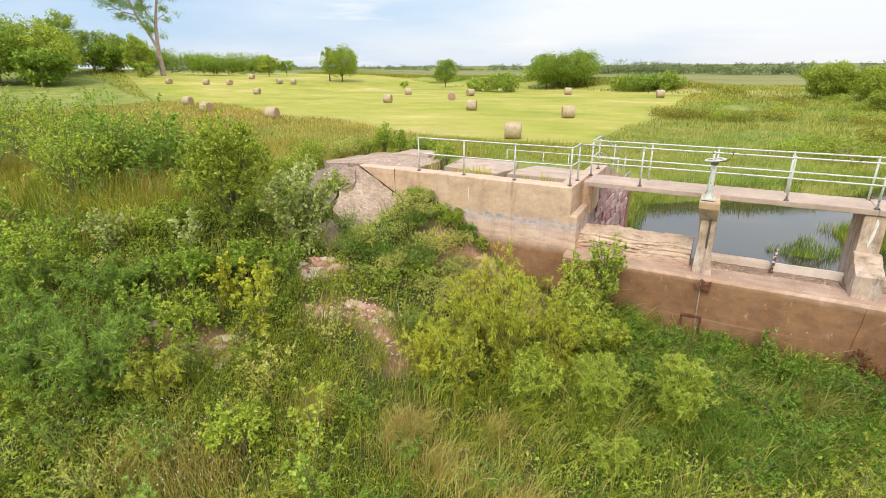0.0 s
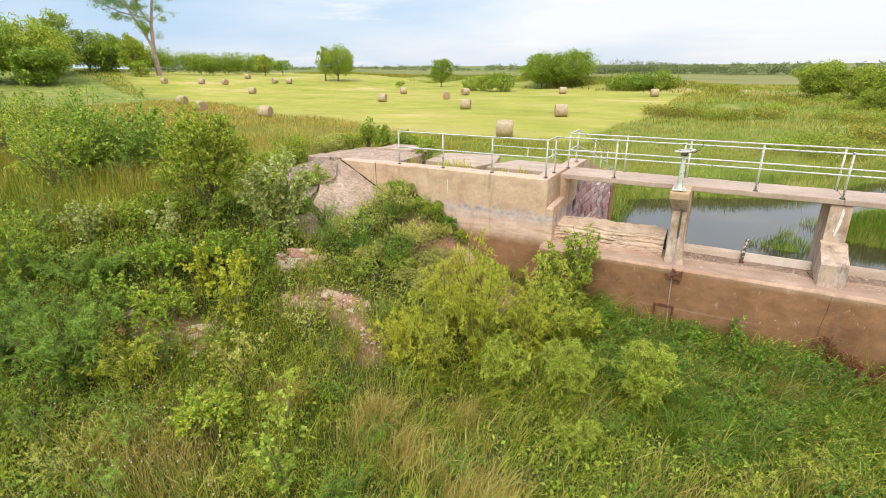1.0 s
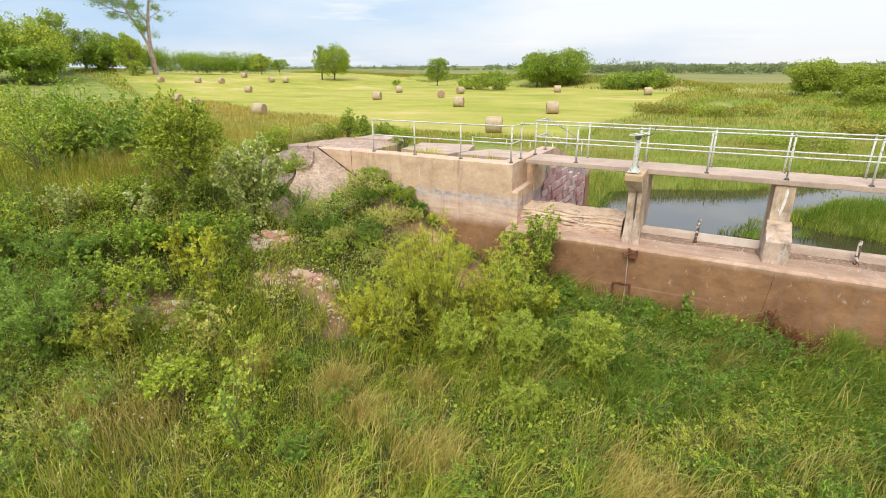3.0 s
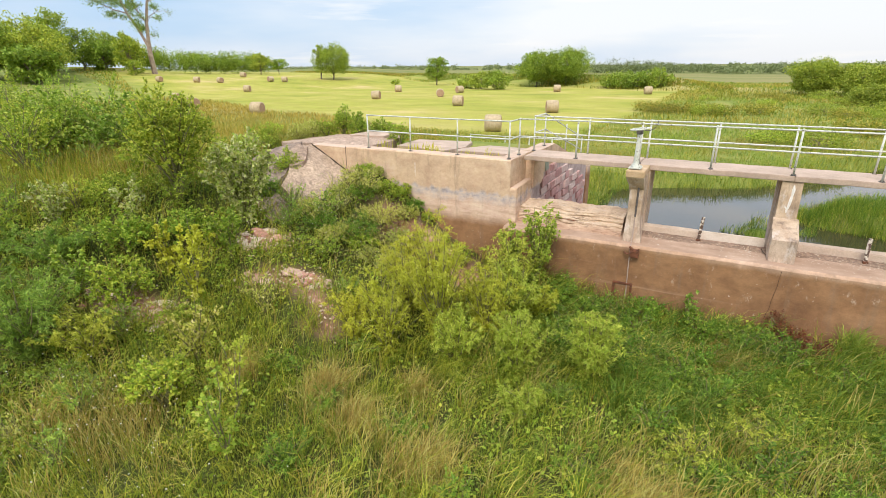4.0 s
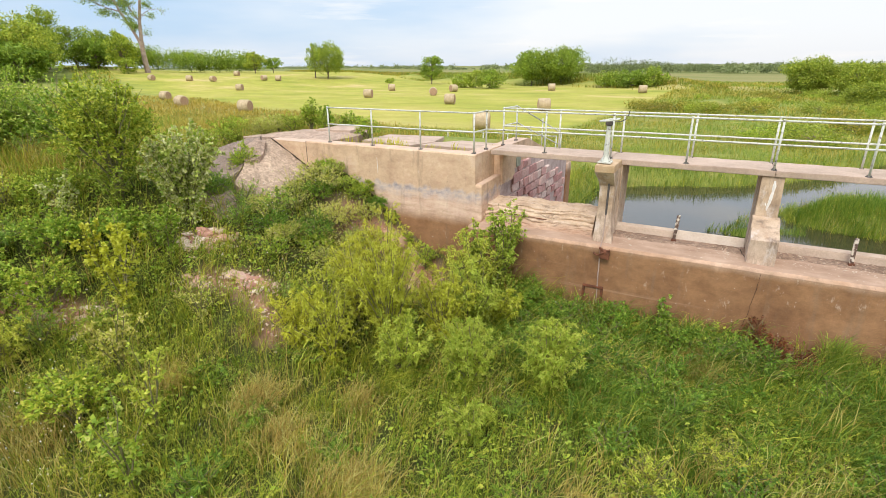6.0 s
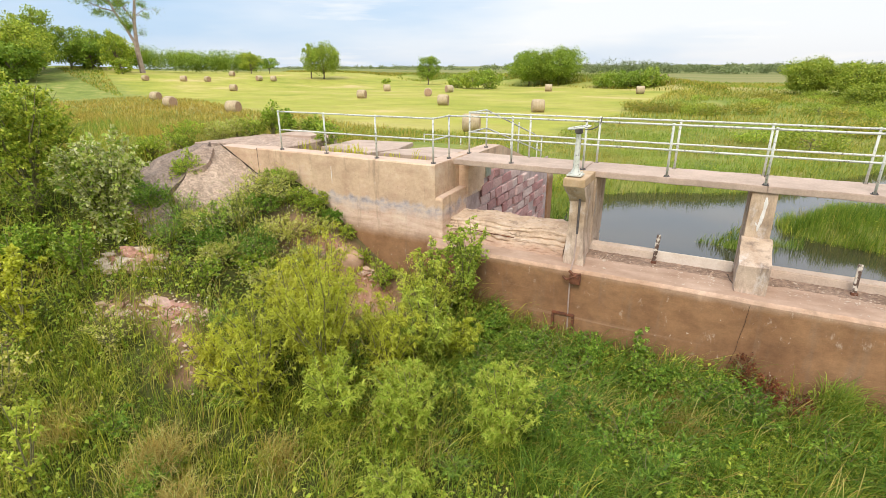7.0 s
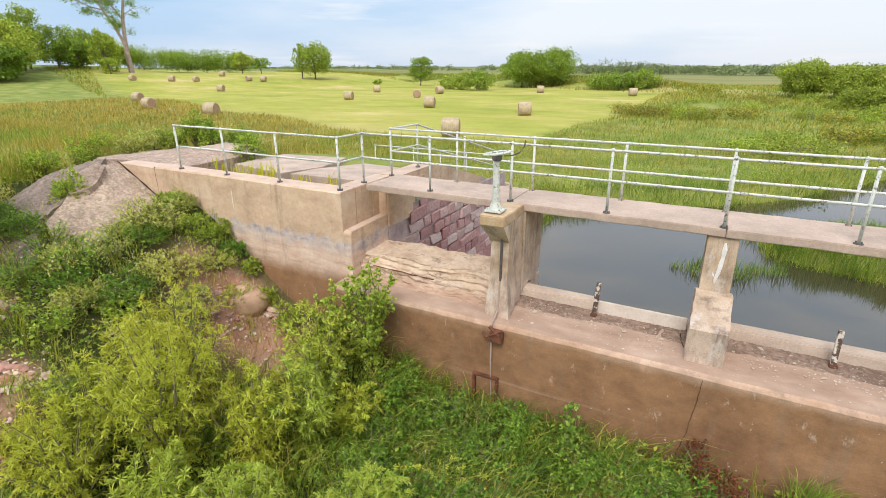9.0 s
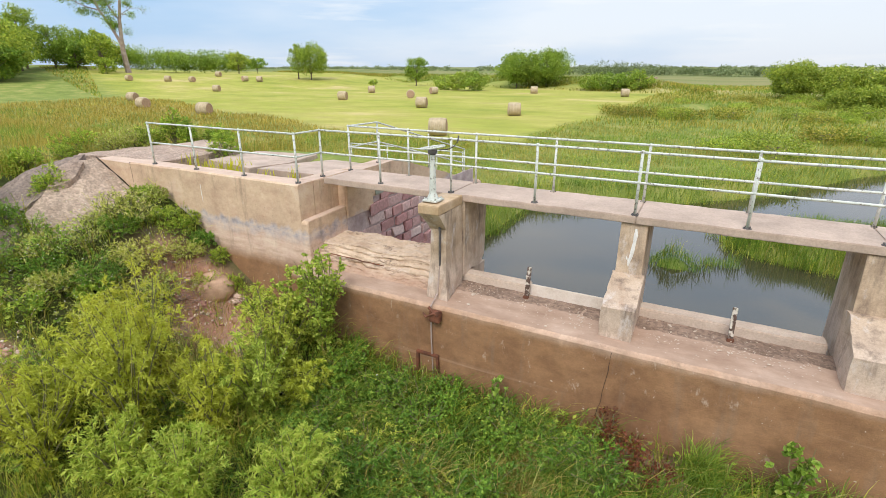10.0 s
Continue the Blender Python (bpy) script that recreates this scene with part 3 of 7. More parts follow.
def spaced(near0, near1, step, far):
    inner = list(np.arange(near0, near1 + step, step))
    out, s = [], step
    v = inner[-1]
    while v < far:
        s *= 1.072
        v += s
        out.append(v)
    low, s = [], step
    v = inner[0]
    while v > -far:
        s *= 1.072
        v -= s
        low.append(v)
    return np.array(low[::-1] + inner + out)


def bare(x, y):
    """1 where plants cover the ground, 0 on beds of loose stone."""
    rock = 0 * x
    for cx, cy, rx, ry, turn, most in ((-3.65, -4.6, 0.95, 0.32, 0.66, 1.0), (-2.6, -4.85, 0.75, 0.24, -0.42, 1.0), (-5.05, -4.1, 0.45, 0.25, 0.75, 0.9), (-1.95, -1.0, 1.7, 0.8, 0.0, 1.0), (6.9, -0.85, 1.2, 0.4, 0.0, 0.8),
                                       (-5.9, -6.9, 1.0, 0.32, 0.4, 0.9), (-6.2, -2.9, 0.7, 0.6, 0.0, 0.8)):
        u, v = (x - cx) * math.cos(turn) + (y - cy) * math.sin(turn), (y - cy) * math.cos(turn) - (x - cx) * math.sin(turn)
        rock = np.maximum(rock, most * np.exp(-((u / rx) ** 2 + (v / ry) ** 2) ** 2))
    return 1 - rock * np.clip(1.05 - 0.55 * np.maximum(0, ripple(x, y, 2.6, 1.0)), 0, 1)


def build_ground():
    xs, ys = spaced(-13, 14, 0.42, 3800), spaced(-11, 20, 0.42, 3800)
    gx, gy = np.meshgrid(xs, ys)
    z = ground_z(gx, gy)
    n, m = len(xs), len(ys)
    verts = np.stack([gx.ravel(), gy.ravel(), z.ravel()], 1)
    i = np.arange(n * m).reshape(m, n)
    quads = np.stack([i[:-1, :-1], i[:-1, 1:], i[1:, 1:], i[1:, :-1]], -1).reshape(-1)
    me = raw_mesh("ground", verts, quads, LAND, 4)
    x, y = gx.ravel(), gy.ravel()
    mown = smooth(-2.5, 2.5, y - 29 + 0.36 * np.minimum(x + 20, 0) + 2.0 * ripple(x, y, 0.21) + 1.0 * ripple(x, y, 0.7, 3.0))
    mown *= 1 - smooth(-2.0, 2.0, x + 6.0 - 0.075 * np.maximum(y - 45, 0) + 1.5 * ripple(x, y, 0.2, 2.0) + 0.8 * ripple(x, y, 0.8))
    mown *= smooth(0.46, 0.54, y / np.maximum(-x, 1.0) + 0.02 * ripple(x, y, 0.15))
    mown *= 1 - smooth(105, 108, 0.344 * x + 0.939 * y + 2 * ripple(x, y, 0.04))
    far = smooth(116, 124, 0.344 * x + 0.939 * y)
    rock = np.clip(1.25 * (1 - bare(x, y)), 0, 1)
    col = me.color_attributes.new("cover", "FLOAT_COLOR", "POINT")
    data = np.stack([np.clip(mown, 0, 1), far, np.clip(rock, 0, 1), 0.8 * smooth(106, 118, y + 4 * ripple(x, y, 0.08)) * (1 - smooth(155, 178, y + 5 * ripple(x, y, 0.06))) * np.clip(0.75 + 0.5 * ripple(x, y, 0.11, 3.0), 0, 1) * smooth(-14, -4, x) + 0.55 * np.exp(-((x + 60) / 18) ** 2 - ((y - 37.5) / 3.5) ** 2) + 0.35 * np.exp(-((x + 22) / 9) ** 2 - ((y - 33) / 2.0) ** 2)], 1)
    col.data.foreach_set("color", data.astype(np.float32).ravel())
    # where the ground colour is darkened beneath the plants
    shaded_soil = me.attributes.new("shaded_soil", "FLOAT", "POINT")
    shaded_soil.data.foreach_set("value", ((1 - np.where((x > -9) & (x < -0.2), smooth(0.7, 1.1, y), smooth(-0.3, 0.2, y))) * smooth(-40, -15, x) * (1 - smooth(20, 40, x)) * 0.9).astype(np.float32))
    me.polygons.foreach_set("use_smooth", [True] * len(me.polygons))
    tagged(new("ground", me), "earth bank, hay field and rough meadow", "ground", kind="structure")


build_ground()


def build_water():
    bm = bmesh.new()
    vs = [bm.verts.new(p) for p in ((-1.2, 0.85, WATER_Z), (70, 0.85, WATER_Z), (70, 110, WATER_Z), (-1.2, 110, WATER_Z))]
    bm.faces.new(vs)
    tagged(part("water", bm, WATER), "still dark river water above the weir", "water", kind="structure")


build_water()

# ---- the weir and its abutment ----
EAST = 12.6                                       # end of the weir, out of sight


def build_weir():
    weir = thing("weir_wall", "red-brown stained concrete weir wall with a flat sill", "weir", kind="structure")
    bm = bmesh.new()
    prism(bm, [(-0.42, -0.6), (-0.42, 2.22), (-0.36, 2.28), (0.70, 2.335), (0.70, -0.6)], 0.0, EAST)
    bmesh.ops.subdivide_edges(bm, edges=[e for e in bm.edges if abs(e.verts[0].co.x - e.verts[1].co.x) > 1], cuts=120)
    roughen(bm, 0.012, 2.0)
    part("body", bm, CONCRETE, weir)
    # upper lip along the back of the sill; a timber board replaces it in one bay
    for x0, x1, z in ((3.3, 4.66, 2.49), (6.55, 9.1, 2.50), (9.75, EAST, 2.50)):
        bm = bmesh.new()
        box(bm, x0, x1, 0.702, 0.97, 2.0, z, 0.02)
        roughen(bm, 0.012, 4.0, 3)
        part("lip", bm, PALE_CONCRETE, weir, "pale worn concrete lip")
    bm = bmesh.new()
    box(bm, 4.72, 6.06, 0.655, 0.70, 2.30, 2.55, 0.008)
    part("stop_board", bm, BOARD, weir, "pale weathered stop board")
    bm = bmesh.new()
    box(bm, 4.66, 6.2, 0.706, 0.97, 2.0, 2.42, 0.02)
    part("lip", bm, PALE_CONCRETE, weir)
    # broken sill next to the abutment: a steep layered face and a rough top
    bm = bmesh.new()
    nx, ny = 110, 60
    grid = []
    for j in range(ny + 1):
        for i in range(nx + 1):
            x, v = 0.16 + i / nx * 2.80, j / ny
            foot = 0.10 + 0.10 * noise.noise((x * 0.8, 2, 1)) + 0.03 * noise.noise((x * 5, 2, 1))
            brow = foot + 0.30 + 0.08 * noise.noise((x * 1.1, 7, 3))
            top = 2.74 + 0.04 * noise.noise((x * 1.4, 0, 9)) + 0.02 * noise.noise((x * 7, 0, 9))
            if v < 0.18:                                       # toe
                q = v / 0.18
                y, z = foot - 0.10 + 0.10 * q, 2.27 + 0.06 * q
            elif v < 0.74:                                     # face: ledges and undercuts between layers
                q = (v - 0.18) / 0.56
                z = 2.33 + (top - 2.33) * q
                lay = z * 11 + 0.55 * noise.noise((x * 0.9, 0, 4)) + 0.25 * noise.noise((x * 3, 1, 4))
                ledge = (math.floor(lay) + float(smooth(0.60, 0.98, np.array(lay % 1.0)))) - lay + 0.5
                y = foot + (brow - foot) * q + 0.10 * ledge * (0.5 + 0.9 * abs(noise.noise((x * 1.3, math.floor(lay) * 3.1, 2)))) * min(1, 8 * q, 8 * (1 - q))
                y += 0.045 * noise.noise((x * 2.5, z * 12, 5)) + 0.022 * noise.noise((x * 11, z * 26, 5))
                z -= 0.02 * noise.noise((x * 6, z * 9, 7))
            else:
                q = (v - 0.74) / 0.26
                y = brow + (1.20 - brow) * q
                z = top + 0.05 * q + 0.03 * noise.noise((x * 3, y * 5, 1)) + 0.018 * noise.noise((x * 10, y * 12, 3)) - 0.03 * float(smooth(0.0, 0.2, np.array(q)))
            grid.append(bm.verts.new((x, y, z)))
    for j in range(ny):
        for i in range(nx):
            a = j * (nx + 1) + i
            bm.faces.new((grid[a], grid[a + 1], grid[a + nx + 2], grid[a + nx + 1]))
    edge = [grid[ny * (nx + 1) + i] for i in range(nx + 1)]
    foot = [bm.verts.new((v.co.x, v.co.y + 0.05, -0.6)) for v in edge]
    for i in range(nx):
        bm.faces.new((edge[i], edge[i + 1], foot[i + 1], foot[i]))
    part("broken_sill", bm, SILL, weir, "eroded crumbling concrete sill")
    bm = bmesh.new()
    tube(bm, [(0.55 + k * 0.16, 0.16 + 0.012 * k + 0.02 * noise.noise((k * 0.9, 0, 0)), 2.585 - 0.010 * k + 0.012 * noise.noise((k * 1.1, 3, 0))) for k in range(9)], [0.008 + 0.005 * (k % 2) for k in range(9)], 6)
    part("reinforcing_bar", bm, RUST, weir, "bare rusted reinforcing bar")
    # crumbled strip along the lip
    bm = bmesh.new()
    cols = []
    for i in range(261):
        x = 3.34 + i * (EAST - 3.36) / 260
        front = 0.30 + 0.10 * noise.noise((x * 0.9, 0, 5)) + 0.04 * noise.noise((x * 5, 0, 5))
        col = []
        for k in range(7):
            y = front + (0.698 - front) * k / 6
            lift = -0.012 if k == 0 else 0.012 + 0.016 * noise.noise((x * 9, y * 9, 1)) + 0.01 * noise.noise((x * 23, y * 23, 1))
            col.append(bm.verts.new((x, y, 2.28 + (y + 0.36) * 0.0525 + lift)))
        cols.append(col)
    for a, b in zip(cols, cols[1:]):
        for k in range(6):
            bm.faces.new((a[k], b[k], b[k + 1], a[k + 1]))
    part("crumbled_strip", bm, CRUMBLED, weir, "dark crumbled strip of concrete")
    # flakes of pale spall on the sill
    rng = random.Random(4)
    bm = bmesh.new()
    drifts = [(3.75, 0.35, 0.25), (5.0, 0.2, 0.5), (5.85, 0.15, 0.18), (7.1, 0.25, 0.4), (8.0, 0.25, 0.35), (8.6, 0.15, 0.35), (10.4, 0.2, 0.6)]
    for k in range(620):
        if k % 3:
            dx, dy, spread = rng.choice(drifts)
            x, y = rng.gauss(dx, spread), rng.gauss(dy, 0.13)
        else:
            x, y = rng.uniform(3.4, 11.5), rng.uniform(-0.30, 0.62)
        if not -0.33 < y < 0.66 or 5.95 < x < 6.65 or 9.05 < x < 9.8 or not 3.5 < x < 12:
            continue
        s = rng.uniform(0.003, 0.009) * (2.4 if rng.random() < 0.08 else 1)
        bmesh.ops.create_cone(bm, cap_ends=True, segments=5, radius1=s * 1.3, radius2=s, depth=s * 0.5, matrix=Matrix.LocRotScale(
            (x, y, 2.292 + (y + 0.36) * 0.0525 + 0.006 + (0.012 if y > 0.3 else 0)), Euler((rng.uniform(-0.2, 0.2), rng.uniform(-0.2, 0.2), rng.uniform(0, 6))), (rng.uniform(1.0, 2.4), rng.uniform(0.7, 1.5), 1)))
    tagged(part("spall_flake", bm, FLAKE, weir, "pale flakes of spalled concrete"), kind="stuff")
    # crack and seep lines on the downstream face
    for pts, r in (([(6.36, -0.432, 2.2), (6.345, -0.432, 1.9), (6.31, -0.433, 1.62), (6.29, -0.433, 1.3), (6.22, -0.433, 1.0), (6.19, -0.433, 0.7)], 0.0045),
                   ([(6.15, 0.0, 2.318), (6.02, 0.3, 2.333), (6.0, 0.55, 2.345)], 0.008)):
        bm = bmesh.new()
        fine = []
        for a, b in zip(pts, pts[1:]):
            for k in range(6):
                p = Vector(a).lerp(Vector(b), k / 6)
                fine.append(p + Vector((0.018 * noise.noise(p * 9), 0, 0)))
        tube(bm, fine + [pts[-1]], [r * (0.6 + 0.8 * abs(noise.noise(p * 5))) for p in fine] + [r * 0.4], 5)
        part("crack", bm, CRACK, weir, "dark crack")


build_weir()


def build_abutment():
    ab = thing("abutment", "tan concrete abutment with a grey-blue water stain", "abutment", kind="structure")
    bm = bmesh.new()
    prism(bm, [(0.0, 0.0), (0.0, 3.97), (0.03, 4.0), (0.44, 4.0), (0.44, 0.0)], -5.52, 0.0)
    bmesh.ops.subdivide_edges(bm, edges=[e for e in bm.edges if abs(e.verts[0].co.x - e.verts[1].co.x) > 1], cuts=60)
    roughen(bm, 0.010, 1.6, 0, lambda c: c.x > -0.05)
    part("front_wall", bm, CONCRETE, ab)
    bm = bmesh.new()
    prism(bm, [(0.02, 0.0), (0.02, 3.97), (0.46, 3.98), (0.46, 0.0)], -7.0, -5.545)
    bmesh.ops.subdivide_edges(bm, edges=list(bm.edges), cuts=8)
    roughen(bm, 0.015, 1.8)
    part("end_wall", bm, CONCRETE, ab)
    bm = bmesh.new()
    box(bm, -0.42, 0.0, 0.442, 1.72, 0.0, 4.0, 0.015)
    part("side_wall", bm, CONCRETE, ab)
    bm = bmesh.new()
    prism(bm, [(-0.02, 0.3), (-0.02, 3.2), (0.02, 3.26), (1.22, 3.30), (1.22, 0.3)], 0.004, 0.20, bevel=0.012)
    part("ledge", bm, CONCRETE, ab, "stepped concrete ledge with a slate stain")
    bm = bmesh.new()
    tube(bm, [(-2.98 + 0.012 * noise.noise((0, 0, k * 0.7)), 0.002, 3.72 - k * 0.055) for k in range(9)], [0.004, 0.009, 0.007, 0.011, 0.008, 0.010, 0.006, 0.005, 0.002], 6)
    part("lime_run", bm, LIME, ab, "thin white lime run")
    # wing wall that steps down to the river
    bm = bmesh.new()
    prism(bm, [(1.225, -0.8), (1.225, 3.92), (1.73, 3.92), (1.73, 4.0), (3.45, 4.0), (8.35, 2.50), (8.6, 2.50), (8.6, -0.8)], -0.30, 0.18)
    bmesh.ops.subdivide_edges(bm, edges=[e for e in bm.edges if (e.verts[0].co - e.verts[1].co).length > 1], cuts=10)
    roughen(bm, 0.012, 2.0)
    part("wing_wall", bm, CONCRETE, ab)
    bm = bmesh.new()
    box(bm, 0.182, 0.245, 1.23, 2.2, 3.02, 3.9, 0.01)
    box(bm, 0.182, 0.225, 2.2, 2.75, 3.30, 3.86, 0.01)
    box(bm, 0.182, 0.26, 8.05, 8.6, 0.0, 2.47, 0.02)
    roughen(bm, 0.015, 4.0, 2)
    part("facing", bm, CONCRETE, ab, "remnant of smooth concrete facing")
    bm = bmesh.new()
    box(bm, 0.226, 0.262, 2.30, 2.62, 3.32, 3.60, 0.01)
    part("cover_plate", bm, PLATE, ab, "small green-grey metal cover plate")
    bm = bmesh.new()
    box(bm, -5.3, -0.305, 8.1, 8.5, -0.5, 2.48, 0.02)
    part("back_wall", bm, DECK_TOP, ab)
    # broken slabs over the fill
    for pts, z0, z1 in (([(-4.6, 1.5), (-2.62, 1.12), (-2.45, 2.3), (-3.0, 4.0), (-5.0, 3.6)], 3.92, 3.80),
                        ([(-2.40, 1.95), (-2.2, 0.98), (-0.45, 1.1), (-0.44, 3.6), (-2.25, 3.8)], 3.97, 3.72)):
        bm = bmesh.new()
        lo = [bm.verts.new((x, y, z0 - 0.20 - (y - 1) * 0.05)) for x, y in pts]
        hi = [bm.verts.new((x, y, z0 + (z1 - z0) * (y - 1) / 3)) for x, y in pts]
        bm.faces.new(lo[::-1]), bm.faces.new(hi)
        for i in range(len(pts)):
            j = (i + 1) % len(pts)
            bm.faces.new((lo[i], lo[j], hi[j], hi[i]))
        bmesh.ops.bevel(bm, geom=list(bm.edges), offset=0.015, segments=2, affect="EDGES")
        part("top_slab", bm, DECK_TOP, ab, "cracked pale concrete slab")
    # joint between the two wall lengths, white run below a weep hole
    bm = bmesh.new()
    tube(bm, [(-5.533, 0.012, 4.0 - k * 0.1) for k in range(14)], 0.012, 5)
    part("joint", bm, CRACK, ab, "dark open joint")
    bm = bmesh.new()
    tube(bm, [(-6.95 + k * 0.19, 0.0 + 0.006 * (k % 2), 4.02 - k * 0.104) for k in range(11)], [0.012 + 0.006 * (k % 3) for k in range(11)], 5)
    part("joint", bm, CRACK, ab, "dark open joint above the apron")
    return ab


ABUTMENT = build_abutment()


def build_piers():
    pier = thing("gate_pier", "concrete gate pier with a corbelled cap", "pier", kind="structure")
    bm = bmesh.new()
    prism(bm, [(-0.30, 3.885), (-0.30, 4.035), (-0.285, 4.05), (0.60, 4.05), (0.60, 3.885)], 2.965, 3.375, bevel=0.012)
    part("cap", bm, OCHRE, pier, "ochre-stained pale cap")
    bm = bmesh.new()
    # shaft with a corbel to the front and west, battered towards its foot
    prism(bm, [(-0.285, 3.883), (-0.03, 3.56), (-0.06, 2.95), (-0.19, 2.28), (-0.19, 2.2), (0.585, 2.2), (0.585, 3.883)], 3.07, 3.372)
    bmesh.ops.subdivide_edges(bm, edges=list(bm.edges), cuts=5, use_grid_fill=True)
    for v in bm.verts:
        low = max(0.0, 2.95 - v.co.z) / 0.7
        high = max(0.0, v.co.z - 3.56) / 0.323
        if v.co.x > 3.2:
            v.co.x += 0.10 * low * (1 if v.co.y < 0.3 else 0.3)
        else:
            v.co.x -= 0.03 * low + 0.10 * high
        chip = max(0.0, noise.noise(v.co * 5) - 0.25) * (1.0 if v.co.z < 2.6 or v.co.y > 0.5 else 0.3)
        v.co += 0.010 * noise.noise_vector(v.co * 3) + Vector((-0.08 * chip if v.co.x > 3.2 else 0.05 * chip, 0.05 * chip if v.co.y < 0 else 0, 0))
    part("shaft", bm, PIER, pier)
    bm = bmesh.new()
    prism(bm, [(0.635, 3.92), (0.645, 3.0), (0.635, 2.46), (0.85, 2.44), (1.0, 2.52), (1.2, 2.44), (1.42, 2.47), (1.60, 2.62), (1.62, 3.92)], 3.12, 3.405)
    roughen(bm, 0.012, 4, 2)
    part("rear_shaft", bm, PIER, pier, "grey rear leaf with a jagged foot")
    bm = bmesh.new()
    box(bm, 3.13, 3.39, 0.95, 1.66, -0.6, 2.44)
    part("footing", bm, PIER, pier)

    pier = thing("pier", "concrete bridge pier with a white lime run", "pier", "piers of the weir", "structure", at=(6.33, 0, 0))
    bm = bmesh.new()
    prism(bm, [(0.655, 3.92), (0.60, 3.12), (0.60, 2.2), (1.68, 2.2), (1.68, 3.92)], -0.20, 0.20, bevel=0.012)
    roughen(bm, 0.01, 3)
    part("shaft", bm, PIER, pier)
    bm = bmesh.new()
    prism(bm, [(0.62, 3.10), (0.50, 3.08), (0.24, 2.94), (0.02, 2.85), (-0.12, 2.78), (-0.15, 2.25), (0.74, 2.25), (0.74, 3.06)], -0.25, 0.25)
    bmesh.ops.subdivide_edges(bm, edges=list(bm.edges), cuts=4, use_grid_fill=True)
    for v in bm.verts:                                       # worn arrises, spalled top and foot
        worn = max(0.0, noise.noise(v.co * 6) + 0.15)
        side = 1 if v.co.x > 0 else -1
        if abs(v.co.x) > 0.2:
            v.co.x -= side * 0.03 * worn * (1.0 if v.co.z > 2.75 or v.co.z < 2.4 else 0.4)
        v.co += 0.007 * noise.noise_vector(v.co * 9)
    part("shoulder", bm, PIER, pier, "stepped worn shoulder")
    bm = bmesh.new()
    box(bm, -0.2, 0.2, 0.9, 1.68, -0.6, 2.2)
    part("footing", bm, PIER, pier)
    copy_thing(pier, pose(9.42, 0, 0))
    bm = bmesh.new()
    tube(bm, [(0.03, 0.650, 3.84), (0.035, 0.645, 3.74), (0.03, 0.640, 3.62), (0.018, 0.632, 3.50), (0.005, 0.625, 3.38), (-0.02, 0.618, 3.27), (-0.015, 0.612, 3.20)], [0.014, 0.036, 0.026, 0.034, 0.030, 0.022, 0.005], 6)
    tube(bm, [(-0.07, 0.625, 3.40), (-0.05, 0.62, 3.34), (-0.02, 0.618, 3.28)], [0.005, 0.014, 0.008], 5)
    part("lime_run", bm, LIME, pier, "white lime run")
    east = thing("east_abutment", "plain concrete end of the weir", "abutment", kind="structure")
    bm = bmesh.new()
    box(bm, EAST + 0.002, 15.5, -0.5, 2.4, -0.6, 4.0, 0.02)
    part("body", bm, CONCRETE, east)


build_piers()


def build_footbridge():
    br = thing("footbridge", "worn concrete footbridge deck across the weir", "footbridge", kind="structure")
    for x0, x1 in ((0.16, 3.10), (3.105, 6.33), (6.335, 9.42), (9.425, EAST)):
        bm = bmesh.new()
        lo = 0.605 if x0 > 1 else 0.60
        box(bm, x0, x1, lo, 1.72, 3.925, 4.045, 0.012)
        bmesh.ops.subdivide_edges(bm, edges=[e for e in bm.edges if abs(e.verts[0].co.x - e.verts[1].co.x) > 1], cuts=24)
        roughen(bm, 0.008, 3.0)
        part("deck_slab", bm, DECK_TOP, br)


build_footbridge()


def post(parent, x, y, z, h=0.98, r=0.0225):
    bm = bmesh.new()
    tube(bm, [(x, y, z), (x, y, z + h)], r, 8)
    p = part("post", bm, PIPE, parent, smooth=True)
    bm = bmesh.new()
    bmesh.ops.create_cone(bm, cap_ends=True, segments=10, radius1=0.06, radius2=0.055, depth=0.018, matrix=Matrix.Translation((x, y, z + 0.008)))
    for k in range(4):
        a = k * math.tau / 4 + 0.6
        bmesh.ops.create_cone(bm, cap_ends=True, segments=6, radius1=0.01, radius2=0.009, depth=0.02,
                              matrix=Matrix.Translation((x + 0.043 * math.cos(a), y + 0.043 * math.sin(a), z + 0.025)))
    part("flange", bm, DARK_IRON, p, "rusted base flange")
    bm = bmesh.new()
    bmesh.ops.create_uvsphere(bm, u_segments=8, v_segments=6, radius=r * 1.35, matrix=Matrix.Translation((x, y, z + h)))
    part("fitting", bm, PIPE, p, smooth=True)
    bm = bmesh.new()
    bmesh.ops.create_uvsphere(bm, u_segments=8, v_segments=6, radius=r * 1.35, matrix=Matrix.Translation((x, y, z + h * 0.53)))
    part("fitting", bm, PIPE, p, smooth=True)


def rail(parent, pts, name="rail"):
    bm = bmesh.new()
    fine = []
    for a, b in zip(pts, pts[1:]):
        n = max(2, int((Vector(b) - Vector(a)).length / 0.4))
        fine += [Vector(a).lerp(Vector(b), k / n) + Vector((0, 0, 0.006 * noise.noise((a[0] + k, a[1], a[2])))) for k in range(n)]
    tube(bm, fine + [Vector(pts[-1])], 0.0195, 8)
    part(name, bm, PIPE, parent, smooth=True)


